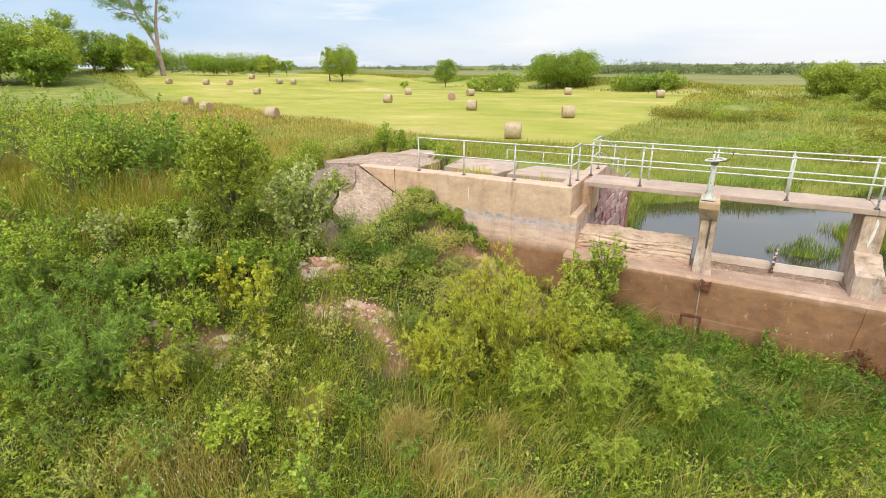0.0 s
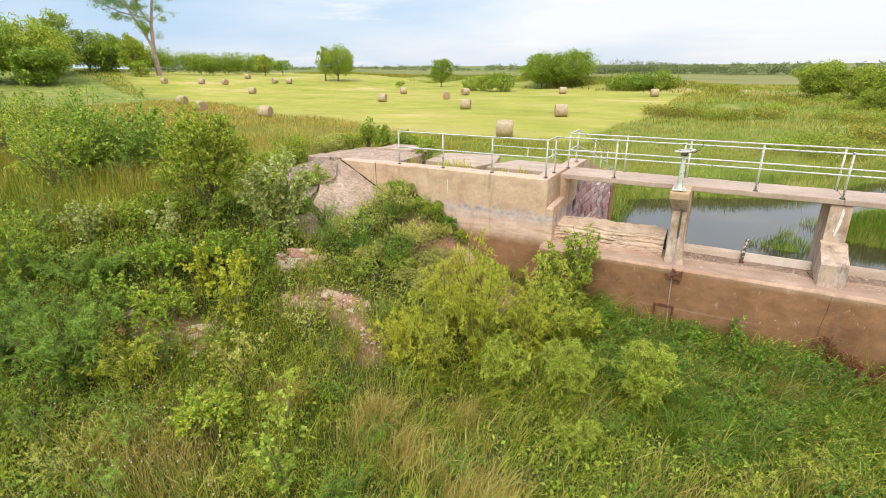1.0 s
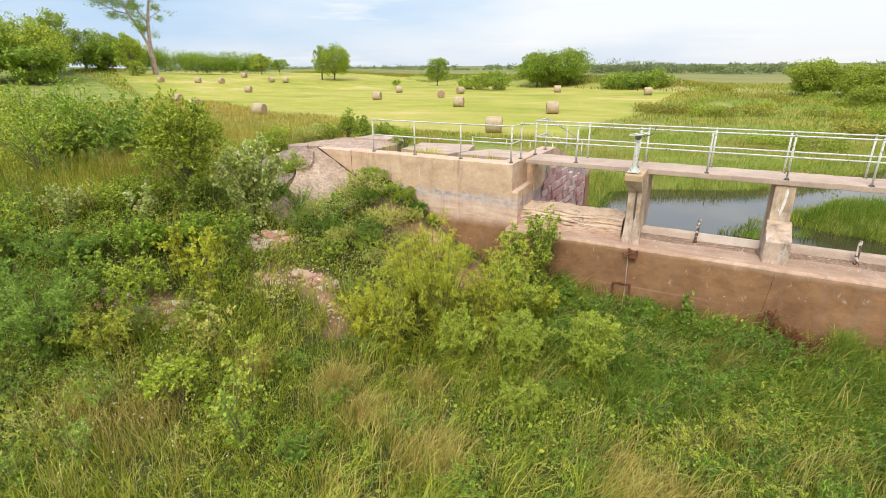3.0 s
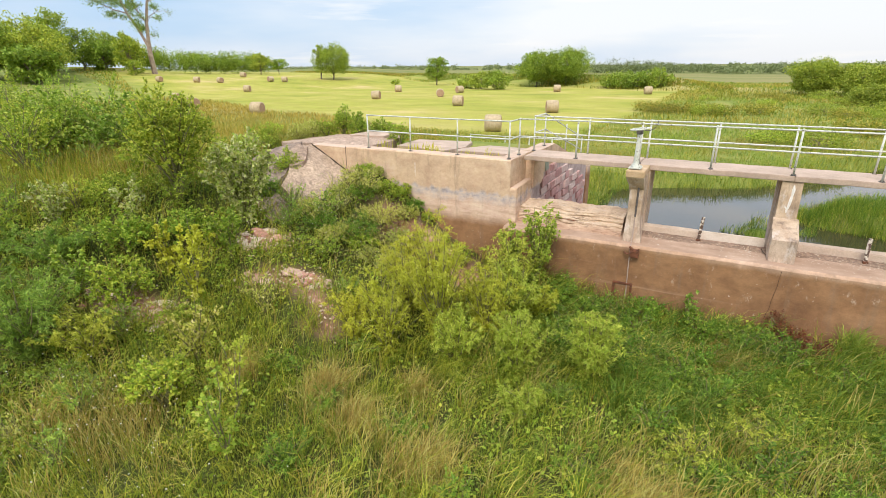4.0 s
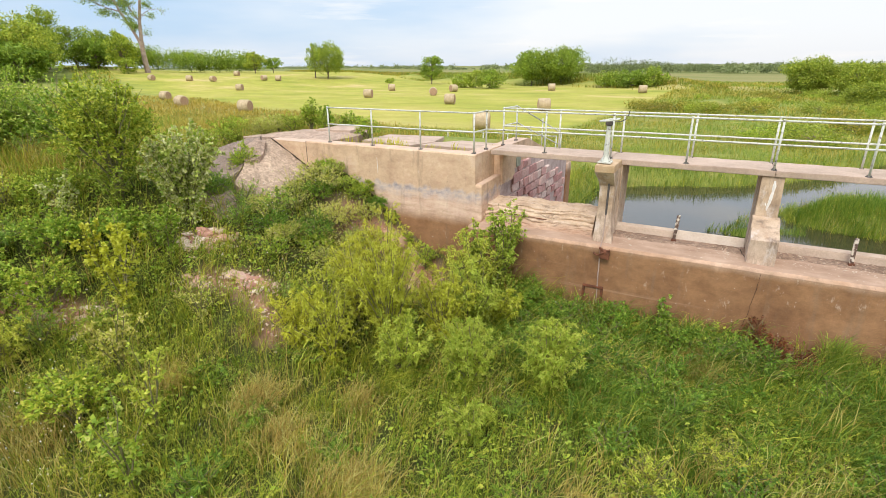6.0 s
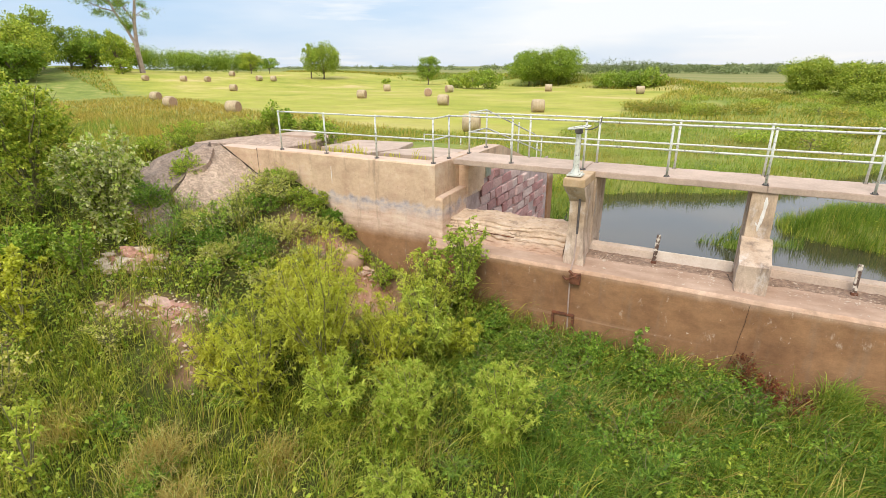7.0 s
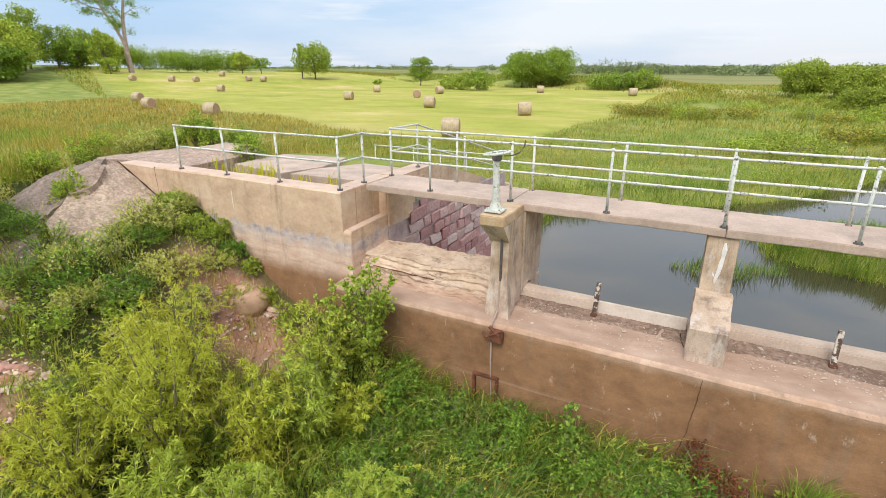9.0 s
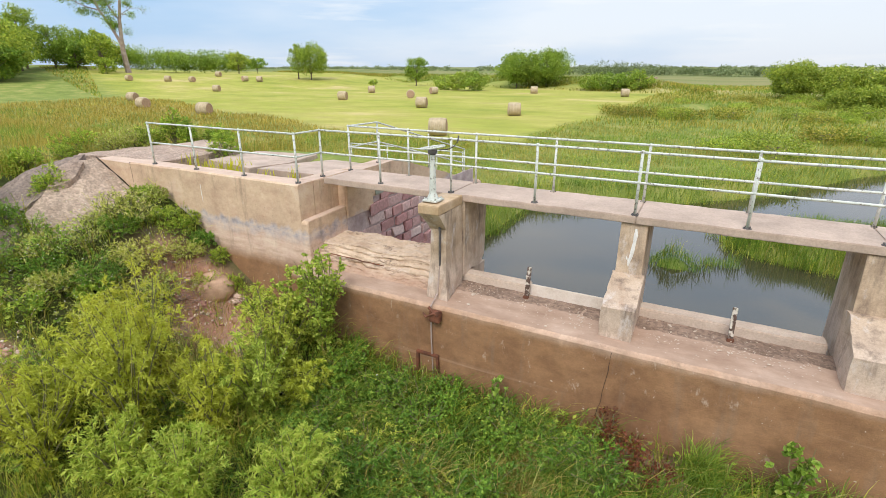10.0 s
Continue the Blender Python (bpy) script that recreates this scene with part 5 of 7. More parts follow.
# name, label, x, y, top, radius, leaf, material, stems, twigs, leaves on a twig
BUSHES = [
    ("shrub", "dense dark green shrub on the bank", -7.4, -4.5, 6.35, 1.25, (0.075, 0.045), DARK_LEAF, 22, 28, 18),
    ("shrub", "green leafy shrub on the grassy bank", -11.6, -3.4, 5.6, 1.4, (0.09, 0.06), POPLAR, 16, 20, 14),
    ("shrub", "green leafy shrub on the grassy bank", -12.9, -4.7, 5.5, 1.5, (0.09, 0.055), POPLAR, 16, 20, 14),
    ("willow_bush", "grey-green feathery willow bush on the bank", -8.4, -7.2, 3.2, 1.2, WILLOW_LEAF, GREY_WILLOW, 18, 22, 18),
    ("willow_bush", "grey-green feathery willow bush on the bank", -6.6, -8.8, 3.0, 1.35, WILLOW_LEAF, GREY_WILLOW, 26, 26, 20),
    ("willow_bush", "grey-green feathery willow bush on the bank", -8.3, -9.2, 3.1, 1.35, WILLOW_LEAF, GREY_WILLOW, 24, 24, 18),
    ("willow_bush", "green willow bush among tall weeds", -5.7, -8.2, 2.1, 0.8, WILLOW_LEAF, WILLOW, 14, 18, 16),
    ("willow_bush", "grey-green feathery willow bush on the bank", -9.9, -8.2, 3.4, 1.3, WILLOW_LEAF, GREY_WILLOW, 18, 22, 18),
    ("shrub", "dark leafy shrub in the weeds", -8.7, -5.4, 3.9, 0.95, (0.06, 0.035), DARK_LEAF, 14, 20, 14),
    ("shrub", "green weedy shrub on the bank", -7.2, -6.2, 3.35, 0.85, (0.06, 0.04), WEED_LEAF, 14, 20, 14),
    ("shrub", "green weedy shrub on the bank", -6.3, -5.4, 3.3, 0.75, (0.06, 0.04), WEED_LEAF, 12, 18, 14),
    ("shrub", "green weedy shrub on the bank", -6.1, -7.1, 2.7, 0.8, (0.06, 0.035), WEED_LEAF, 12, 18, 14),
    ("sapling", "young white poplar with silvery upper leaves", -5.6, -4.0, 5.05, 0.95, (0.075, 0.052), SILVER_POPLAR, 30, 28, 14),
    ("sapling", "young poplar sapling with pale leaf tips", -7.6, -5.7, 4.0, 0.55, BROAD, SILVER_POPLAR, 7, 14, 12),
    ("sapling", "bright yellow-green poplar sapling", -4.85, -6.25, 3.35, 0.6, BROAD, YELLOW_WILLOW, 9, 16, 13),
    ("sapling", "thin poplar sapling with reddish tops", -3.9, -7.1, 2.25, 0.6, (0.06, 0.03), FORB_LEAF, 9, 14, 12),
    ("sapling", "thin poplar sapling in tall grass", -1.35, -8.55, 2.15, 0.45, BROAD, POPLAR, 6, 12, 9),
    ("sapling", "thin poplar sapling in tall grass", -2.2, -7.6, 2.0, 0.5, (0.06, 0.035), WILLOW, 8, 13, 11),
    ("willow_bush", "yellow-green willow bush with long narrow leaves", -0.05, -3.95, 3.35, 0.80, (0.088, 0.015), YELLOW_WILLOW, 20, 24, 20),
    ("willow_bush", "yellow-green willow bush with long narrow leaves", -1.15, -3.5, 3.0, 0.7, (0.088, 0.015), YELLOW_WILLOW, 16, 20, 18),
    ("willow_bush", "yellow-green willow bush with long narrow leaves", 0.8, -3.2, 2.6, 0.7, (0.085, 0.015), YELLOW_WILLOW, 16, 20, 18),
    ("willow_bush", "yellow-green willow bush with long narrow leaves", -0.6, -3.2, 3.7, 0.75, (0.088, 0.015), YELLOW_WILLOW, 16, 20, 18),
    ("willow_bush", "yellow-green willow bush with long narrow leaves", 0.65, -4.6, 2.05, 0.65, (0.10, 0.019), WILLOW, 14, 18, 16),
    ("willow_bush", "pale green willow bush with long narrow leaves", 1.15, -2.6, 2.5, 0.75, (0.10, 0.019), WILLOW, 15, 20, 18),
    ("willow_bush", "yellow-green willow bush with long narrow leaves", -1.4, -4.3, 2.5, 0.65, (0.088, 0.015), YELLOW_WILLOW, 13, 18, 16),
    ("willow_bush", "yellow-green willow bush with long narrow leaves", -0.75, -4.9, 2.4, 0.75, (0.088, 0.015), YELLOW_WILLOW, 15, 18, 16),
    ("willow_bush", "pale green willow bush with long narrow leaves", -1.5, -5.05, 2.25, 0.6, (0.088, 0.015), YELLOW_WILLOW, 14, 18, 15),
    ("sapling", "bright green poplar sapling on the bank", -6.05, -6.0, 3.25, 0.5, BROAD, YELLOW_WILLOW, 8, 14, 12),
    ("sapling", "bright green poplar sapling on the bank", -7.0, -7.5, 3.0, 0.55, BROAD, POPLAR, 8, 14, 12),
    ("sapling", "bright green poplar sapling on the bank", -5.2, -4.95, 3.3, 0.5, BROAD, POPLAR, 8, 14, 12),
    ("sapling", "pale-tipped poplar sapling on the bank", -9.4, -6.6, 4.0, 0.6, BROAD, SILVER_POPLAR, 8, 14, 12),
    ("shrub", "green weedy shrub on the bank", -3.4, -8.2, 1.75, 0.7, (0.06, 0.035), WEED_LEAF, 12, 16, 14),
    ("willow_bush", "soft green willow bush in the grass", 1.95, -4.45, 2.15, 0.55, (0.075, 0.015), SOFT_WILLOW, 22, 26, 22),
    ("willow_bush", "soft green willow bush in the grass", 3.25, -3.85, 2.2, 0.64, (0.075, 0.015), SOFT_WILLOW, 22, 28, 22),
    ("willow_bush", "low green willow bush in the grass", 2.4, -5.5, 1.3, 0.45, (0.075, 0.015), SOFT_WILLOW, 14, 20, 18),
    ("sapling", "poplar sapling against the weir wall", 1.2, -0.95, 3.15, 0.6, (0.05, 0.038), YELLOW_POPLAR, 24, 22, 13),
    ("sapling", "poplar sapling against the weir wall", 0.6, -1.1, 2.75, 0.45, (0.05, 0.038), YELLOW_POPLAR, 16, 18, 12),
    ("willow_bush", "green willow bush below the weir corner", 0.75, -1.7, 2.8, 0.75, (0.09, 0.02), WILLOW, 15, 20, 16),
    ("willow_bush", "green willow bush below the weir corner", 1.55, -2.1, 1.7, 0.6, (0.09, 0.02), YELLOW_WILLOW, 13, 18, 16),
    ("sapling", "small bright poplar sapling at the wall foot", 8.8, -0.85, 1.95, 0.28, BROAD, POPLAR, 6, 12, 10),
    ("sapling", "small poplar sapling at the wall foot", 4.75, -0.95, 1.75, 0.22, BROAD, POPLAR, 4, 9, 8),
    ("weed_clump", "dark green leafy weeds at the wall foot", 1.9, -1.2, 1.55, 0.6, (0.045, 0.03), DEEP_WEED, 12, 16, 14),
    ("weed_clump", "dark green leafy weeds at the wall foot", 2.5, -1.7, 1.35, 0.7, (0.045, 0.03), DEEP_WEED, 12, 16, 14),
    ("weed_clump", "dark green leafy weeds at the wall foot", 3.9, -0.95, 1.3, 0.45, (0.045, 0.03), DEEP_WEED, 10, 14, 12),
    ("weed_clump", "dark green leafy weeds at the wall foot", 5.1, -1.3, 1.35, 0.6, (0.045, 0.03), DEEP_WEED, 12, 14, 14),
    ("weed_clump", "dark green leafy weeds on rubble", -4.05, -1.3, 3.3, 0.6, SMALL, DEEP_WEED, 14, 18, 14),
    ("weed_clump", "dry reddish forbs and green weeds on rubble", -3.2, -1.5, 2.85, 0.75, SMALL, FORB_LEAF, 14, 18, 14),
    ("weed_clump", "dark green leafy weeds on rubble", -4.2, -2.9, 2.85, 0.6, SMALL, DEEP_WEED, 14, 18, 14),
    ("weed_clump", "dark green leafy weeds on rubble", -3.3, -2.4, 2.75, 0.7, SMALL, DEEP_WEED, 14, 18, 14),
    ("weed_clump", "dry reddish forbs and green weeds on rubble", -3.7, -2.95, 2.65, 0.55, SMALL, FORB_LEAF, 16, 18, 14),
    ("weed_clump", "dry reddish forbs and green weeds on rubble", -2.1, -2.7, 2.1, 0.55, SMALL, FORB_LEAF, 14, 16, 13),
    ("weed_clump", "leafy green weeds on rubble", -3.15, -2.55, 2.35, 0.5, SMALL, WEED_LEAF, 12, 16, 14),
    ("weed_clump", "dry reddish forbs and green weeds on rubble", -2.5, -1.7, 2.35, 0.6, SMALL, FORB_LEAF, 12, 16, 12),
    ("weed_clump", "dry reddish forbs and green weeds on rubble", -2.9, -0.65, 2.55, 0.5, SMALL, FORB_LEAF, 12, 16, 12),
    ("weed_clump", "leafy green weeds on rubble", -3.35, -0.45, 2.75, 0.4, SMALL, WEED_LEAF, 10, 14, 12),
    ("weed_clump", "dry reddish forbs and green weeds on rubble", -2.3, -0.75, 2.05, 0.4, SMALL, FORB_LEAF, 10, 14, 12),
    ("weed_clump", "leafy green weeds on rubble", -1.9, -0.35, 1.75, 0.3, SMALL, WEED_LEAF, 9, 12, 10),
    ("weed_clump", "leafy green weeds on rubble", -1.2, -0.5, 1.75, 0.4, SMALL, WEED_LEAF, 10, 14, 12),
    ("weed_clump", "dry reddish forbs and green weeds on rubble", -4.9, -2.6, 3.05, 0.5, SMALL, FORB_LEAF, 12, 16, 14),
    ("weed_clump", "leafy green weeds growing from a slab joint", -6.8, -1.2, 4.05, 0.52, SMALL, WEED_LEAF, 26, 20, 14),
    ("weed_clump", "leafy green weeds against the abutment", -4.55, -0.35, 3.45, 0.35, SMALL, WEED_LEAF, 10, 14, 12),
    ("weed_clump", "leafy green weeds against the abutment", -3.7, -0.5, 3.0, 0.45, SMALL, WEED_LEAF, 10, 14, 12),
    ("weed_clump", "leafy green weeds against the abutment", -4.2, -0.3, 3.3, 0.32, SMALL, FORB_LEAF, 10, 14, 12),
    ("weed_clump", "leafy green weeds against the abutment", -3.3, -0.22, 2.95, 0.30, SMALL, WEED_LEAF, 10, 14, 12),
    ("weed_clump", "dark green leafy weeds against the abutment", -2.85, -0.25, 2.65, 0.32, SMALL, DEEP_WEED, 10, 14, 12),
    ("weed_clump", "leafy green weeds against the abutment", -2.45, -0.2, 2.35, 0.25, SMALL, WEED_LEAF, 9, 12, 10),
    ("weed_clump", "dark green leafy weeds over the edge of the broken slab", -6.55, -2.55, 3.55, 0.6, SMALL, DEEP_WEED, 16, 18, 14),
    ("weed_clump", "dark green leafy weeds over the edge of the broken slab", -7.3, -2.6, 3.7, 0.65, SMALL, DEEP_WEED, 16, 18, 14),
    ("weed_clump", "reddish-green weeds over the edge of the broken slab", -8.3, -2.4, 3.85, 0.6, SMALL, FORB_LEAF, 14, 16, 14),
    ("weed_clump", "tall weeds behind the landing", -8.05, 3.05, 5.15, 0.42, (0.06, 0.035), WEED_LEAF, 12, 16, 14),
    ("weed_clump", "tall weeds behind the landing", -7.2, 2.9, 4.95, 0.32, (0.06, 0.035), WEED_LEAF, 10, 14, 12),
    ("weed_clump", "reddish-green weeds along the rim of the landing", -8.9, 1.6, 4.5, 0.6, (0.05, 0.025), FORB_LEAF, 12, 16, 12),
    ("weed_clump", "leafy green weeds along the rim of the landing", -8.5, 2.6, 4.6, 0.6, (0.05, 0.028), DARK_LEAF, 12, 16, 12),
    ("weed_clump", "reddish-green weeds along the rim of the landing", -7.6, 3.5, 4.6, 0.6, (0.05, 0.025), FORB_LEAF, 12, 16, 12),
    ("weed_clump", "leafy green weeds along the rim of the landing", -6.7, 3.6, 4.6, 0.5, (0.05, 0.028), DARK_LEAF, 12, 16, 12),
    ("weed_clump", "leafy green weeds along the rim of the landing", -9.4, 0.5, 4.3, 0.6, (0.05, 0.028), DARK_LEAF, 12, 16, 12),
    ("weed_clump", "weeds along the edge of the landing", -9.0, 2.3, 4.6, 0.8, (0.06, 0.03), FORB_LEAF, 12, 14, 12),
    ("weed_clump", "weeds along the edge of the landing", -6.3, 3.4, 4.55, 0.55, (0.06, 0.03), WEED_LEAF, 10, 14, 12),
    ("weed_clump", "weeds along the edge of the landing", -5.0, 2.4, 4.65, 0.5, (0.06, 0.025), WEED_LEAF, 10, 14, 12),
    ("weed_clump", "weeds along the edge of the landing", -10.2, 1.2, 4.4, 0.8, (0.06, 0.03), WEED_LEAF, 12, 14, 12),
    ("weed_clump", "weeds along the edge of the landing", -9.3, -0.6, 4.3, 0.6, (0.06, 0.03), WEED_LEAF, 12, 14, 12),
    ("weed_clump", "dead red-brown dock weeds at the wall foot", 6.75, -0.85, 1.05, 0.45, SMALL, RED_WEED, 10, 12, 8),
    ("weed_clump", "tall dead dock stalks with rust-red seed heads", 6.48, -0.66, 1.55, 0.22, (0.03, 0.018), RED_WEED, 6, 14, 10),
    ("weed_clump", "dead red-brown dock weeds at the wall foot", 7.15, -1.1, 0.95, 0.4, SMALL, RED_WEED, 10, 12, 8),
]


def plant_bushes():
    for k, (name, label, x, y, top, r, leaf, mat, st, tw, per) in enumerate(BUSHES):
        h, r = (1.12 if name == "sapling" and r < 0.8 else 1.0) * max(0.5, top - gz(x, y)), 1.1 * r
        willow, young = name == "willow_bush", name == "sapling"
        leaf = (leaf[0] * 0.95, leaf[1]) if willow else (leaf[0] * 1.1, leaf[1] * 1.1)
        bush(name, label, x, y, h, r, leaf, mat, 100 + k, "bush" if "weed" not in name else "weeds",
             round(st * (1.7 if willow else 1.0 if young else 1.3)), round(tw * (0.85 if willow else 0.95)), round(per * (0.9 if willow else 1.0 if young else 0.88)),
             twig=0.30 if willow else 0.24, up=0.9 if willow else 0.45, droop=0.4 if willow else 0.15,
             low=0.10 if willow else 0.15, lobe=0 if willow or young else 0.33, plume=willow or young)
    # thicket on the left bank
    rng = np.random.default_rng(77)
    spots, tries = [], 0
    while len(spots) < 26 and tries < 900:
        tries += 1
        x, y = rng.uniform(-24, -10), rng.uniform(-11, 1.0)
        if y > -3.2 + (x + 10) * -0.20 or (x > -11.5 and y > -4.5):
            continue
        if all(math.hypot(x - a, y - b) > 1.35 for a, b in spots):
            spots.append((x, y))
    kinds = [("shrub", "green leafy shrub in the bank thicket", (0.09, 0.06), POPLAR), ("shrub", "dark green shrub in the bank thicket", (0.08, 0.045), DARK_LEAF),
             ("willow_bush", "grey-green willow in the bank thicket", (0.11, 0.024), GREY_WILLOW), ("shrub", "green weedy shrub in the bank thicket", (0.08, 0.045), WEED_LEAF)]
    for k, (x, y) in enumerate(spots):
        name, label, leaf, mat = kinds[k % 4]
        h = rng.uniform(1.5, 2.3) + 0.06 * max(0, -12 - x) + (0.5 if y > -6 else 0)
        bush(name, label, x, y, h, rng.uniform(1.0, 1.4), leaf, mat, 300 + k, "bush", 18, 16, 9, twig=0.28, group="bank thicket", lobe=0.34)
    # knee-high leafy clumps that fill the slope and the channel floor
    spots, tries = [], 0
    while len(spots) < 84 and tries < 5000:
        tries += 1
        x, y = (rng.uniform(-13, -3.2), rng.uniform(-10.8, -2.0)) if len(spots) < 52 else (rng.uniform(-3.0, 9.5), rng.uniform(-9.5, -1.2))
        if bare(np.array(x), np.array(y)) < 0.75 or off_masonry(np.array(x), np.array(y)) < 0.5:
            continue
        if all(math.hypot(x - a, y - b) > 0.8 for a, b in spots):
            spots.append((x, y))
    herbs = len(spots)
    while len(spots) < herbs + 16:
        x, y = rng.uniform(-5.0, -1.7), rng.uniform(-3.1, -0.4)
        if bare(np.array(x), np.array(y)) > 0.6 and off_masonry(np.array(x), np.array(y)) > 0.5:
            spots.append((x, y))
    for k in range(26):
        spots.append((rng.uniform(1.6, 6.2), rng.uniform(-3.6, -0.9)))
    for k in range(40):
        spots.append((rng.uniform(3.6, 9.8), rng.uniform(-7.6, -1.4)))
    kinds = [("leafy green weeds on the slope", (0.06, 0.036), WEED_LEAF), ("feathery grey-green weeds on the slope", (0.07, 0.016), GREY_WILLOW),
             ("pale green leafy weeds on the slope", (0.06, 0.036), POPLAR), ("fine green weeds on the slope", (0.06, 0.016), WILLOW), ("drying brownish weeds on the slope", (0.045, 0.022), FORB_LEAF),
             ("deep green leafy weeds in the damp channel", (0.055, 0.03), DEEP_WEED), ("deep green narrow-leaved weeds in the damp channel", (0.10, 0.018), DEEP_WEED)]
    for k, (x, y) in enumerate(spots):
        label, leaf, mat = kinds[(1, 3, 1, 0, 4, 3, 2)[int(rng.integers(0, 7))]] if k < 52 else kinds[(3, 5, 1, 6)[k % 4] if k < herbs else 4 if k < herbs + 16 else (5, 6, 5, 3)[k % 4]]
        bush("weed_clump", label, x, y, rng.uniform(0.7, 1.25) if k < 52 else rng.uniform(0.45, 0.85), rng.uniform(0.4, 0.7), leaf, mat, 700 + k, "weeds", 14, 9, 8, twig=0.34, group="weed clumps", plume=True, droop=0.3, low=0.05)


def scatter(rng, n, x0, x1, y0, y1, weight):
    x, y = rng.uniform(x0, x1, n), rng.uniform(y0, y1, n)
    keep = rng.uniform(0, 1, n) < weight(x, y)
    return x[keep], y[keep]


def off_masonry(x, y):
    """1 where plants may root on the downstream side."""
    free = np.where(x > -0.1, y < -0.5, np.where(x > -7.1, y < -0.05, True)) * 1.0
    chute = (x > -7.0 + 0.1 * y) & (x < -4.9 + 0.2 * y) & (y > -2.0)
    mound = np.hypot((x + 7.9) / 1.1, (y + 1.0) / 1.1) < 1
    return free * (1 - chute * 0.97) * (1 - mound * 0.97)


def stony(x, y):
    """1 on the stony slope under the abutment, where herbs grow and little grass."""
    return smooth(-5.6, -4.9, x) * (1 - smooth(-1.6, -0.9, x)) * smooth(-4.0, -3.2, y)


def edge(x, y):
    """Thins the cover out away from the weir."""
    return np.clip(1 - np.maximum(np.maximum((-10.8 - y) / 5.5, (x - 10.0) / 5.0), (-12.5 - x) / 5.0), 0.0, 1.0) ** 1.3


def straw_patch(x, y):
    s = np.zeros_like(x)
    for cx, cy, rx, ry in ((-1.1, -6.5, 0.45, 0.8), (1.0, -7.0, 1.3, 0.5), (-3.4, -9.3, 1.4, 0.8), (4.6, -6.2, 1.2, 0.6), (0.5, -8.6, 1.0, 0.5),
                           (5.6, -1.9, 0.7, 0.5), (-0.7, -2.6, 0.5, 0.6), (4.0, -2.4, 0.5, 0.4), (-9.5, -3.2, 1.6, 1.2), (7.0, -4.6, 1.2, 0.6)):
        s = np.maximum(s, np.exp(-(((x - cx) / rx) ** 2 + ((y - cy) / ry) ** 2)))
    return np.clip(s + 0.10 + 0.12 * ripple(x, y, 1.7, 4.0), 0, 1)


def tufts(rng, cx, cy, blades, spread, comb=0.8):
    """Blades in tufts; those of one tuft fall much the same way."""
    n = len(cx)
    x = np.repeat(cx, blades) + rng.normal(size=n * blades) * spread
    y = np.repeat(cy, blades) + rng.normal(size=n * blades) * spread
    fall = 2.0 * ripple(cx, cy, 0.5, 3.0) - 0.6 + rng.normal(size=n) * 1.5
    return x, y, np.repeat(fall, blades) + rng.normal(size=n * blades) * comb


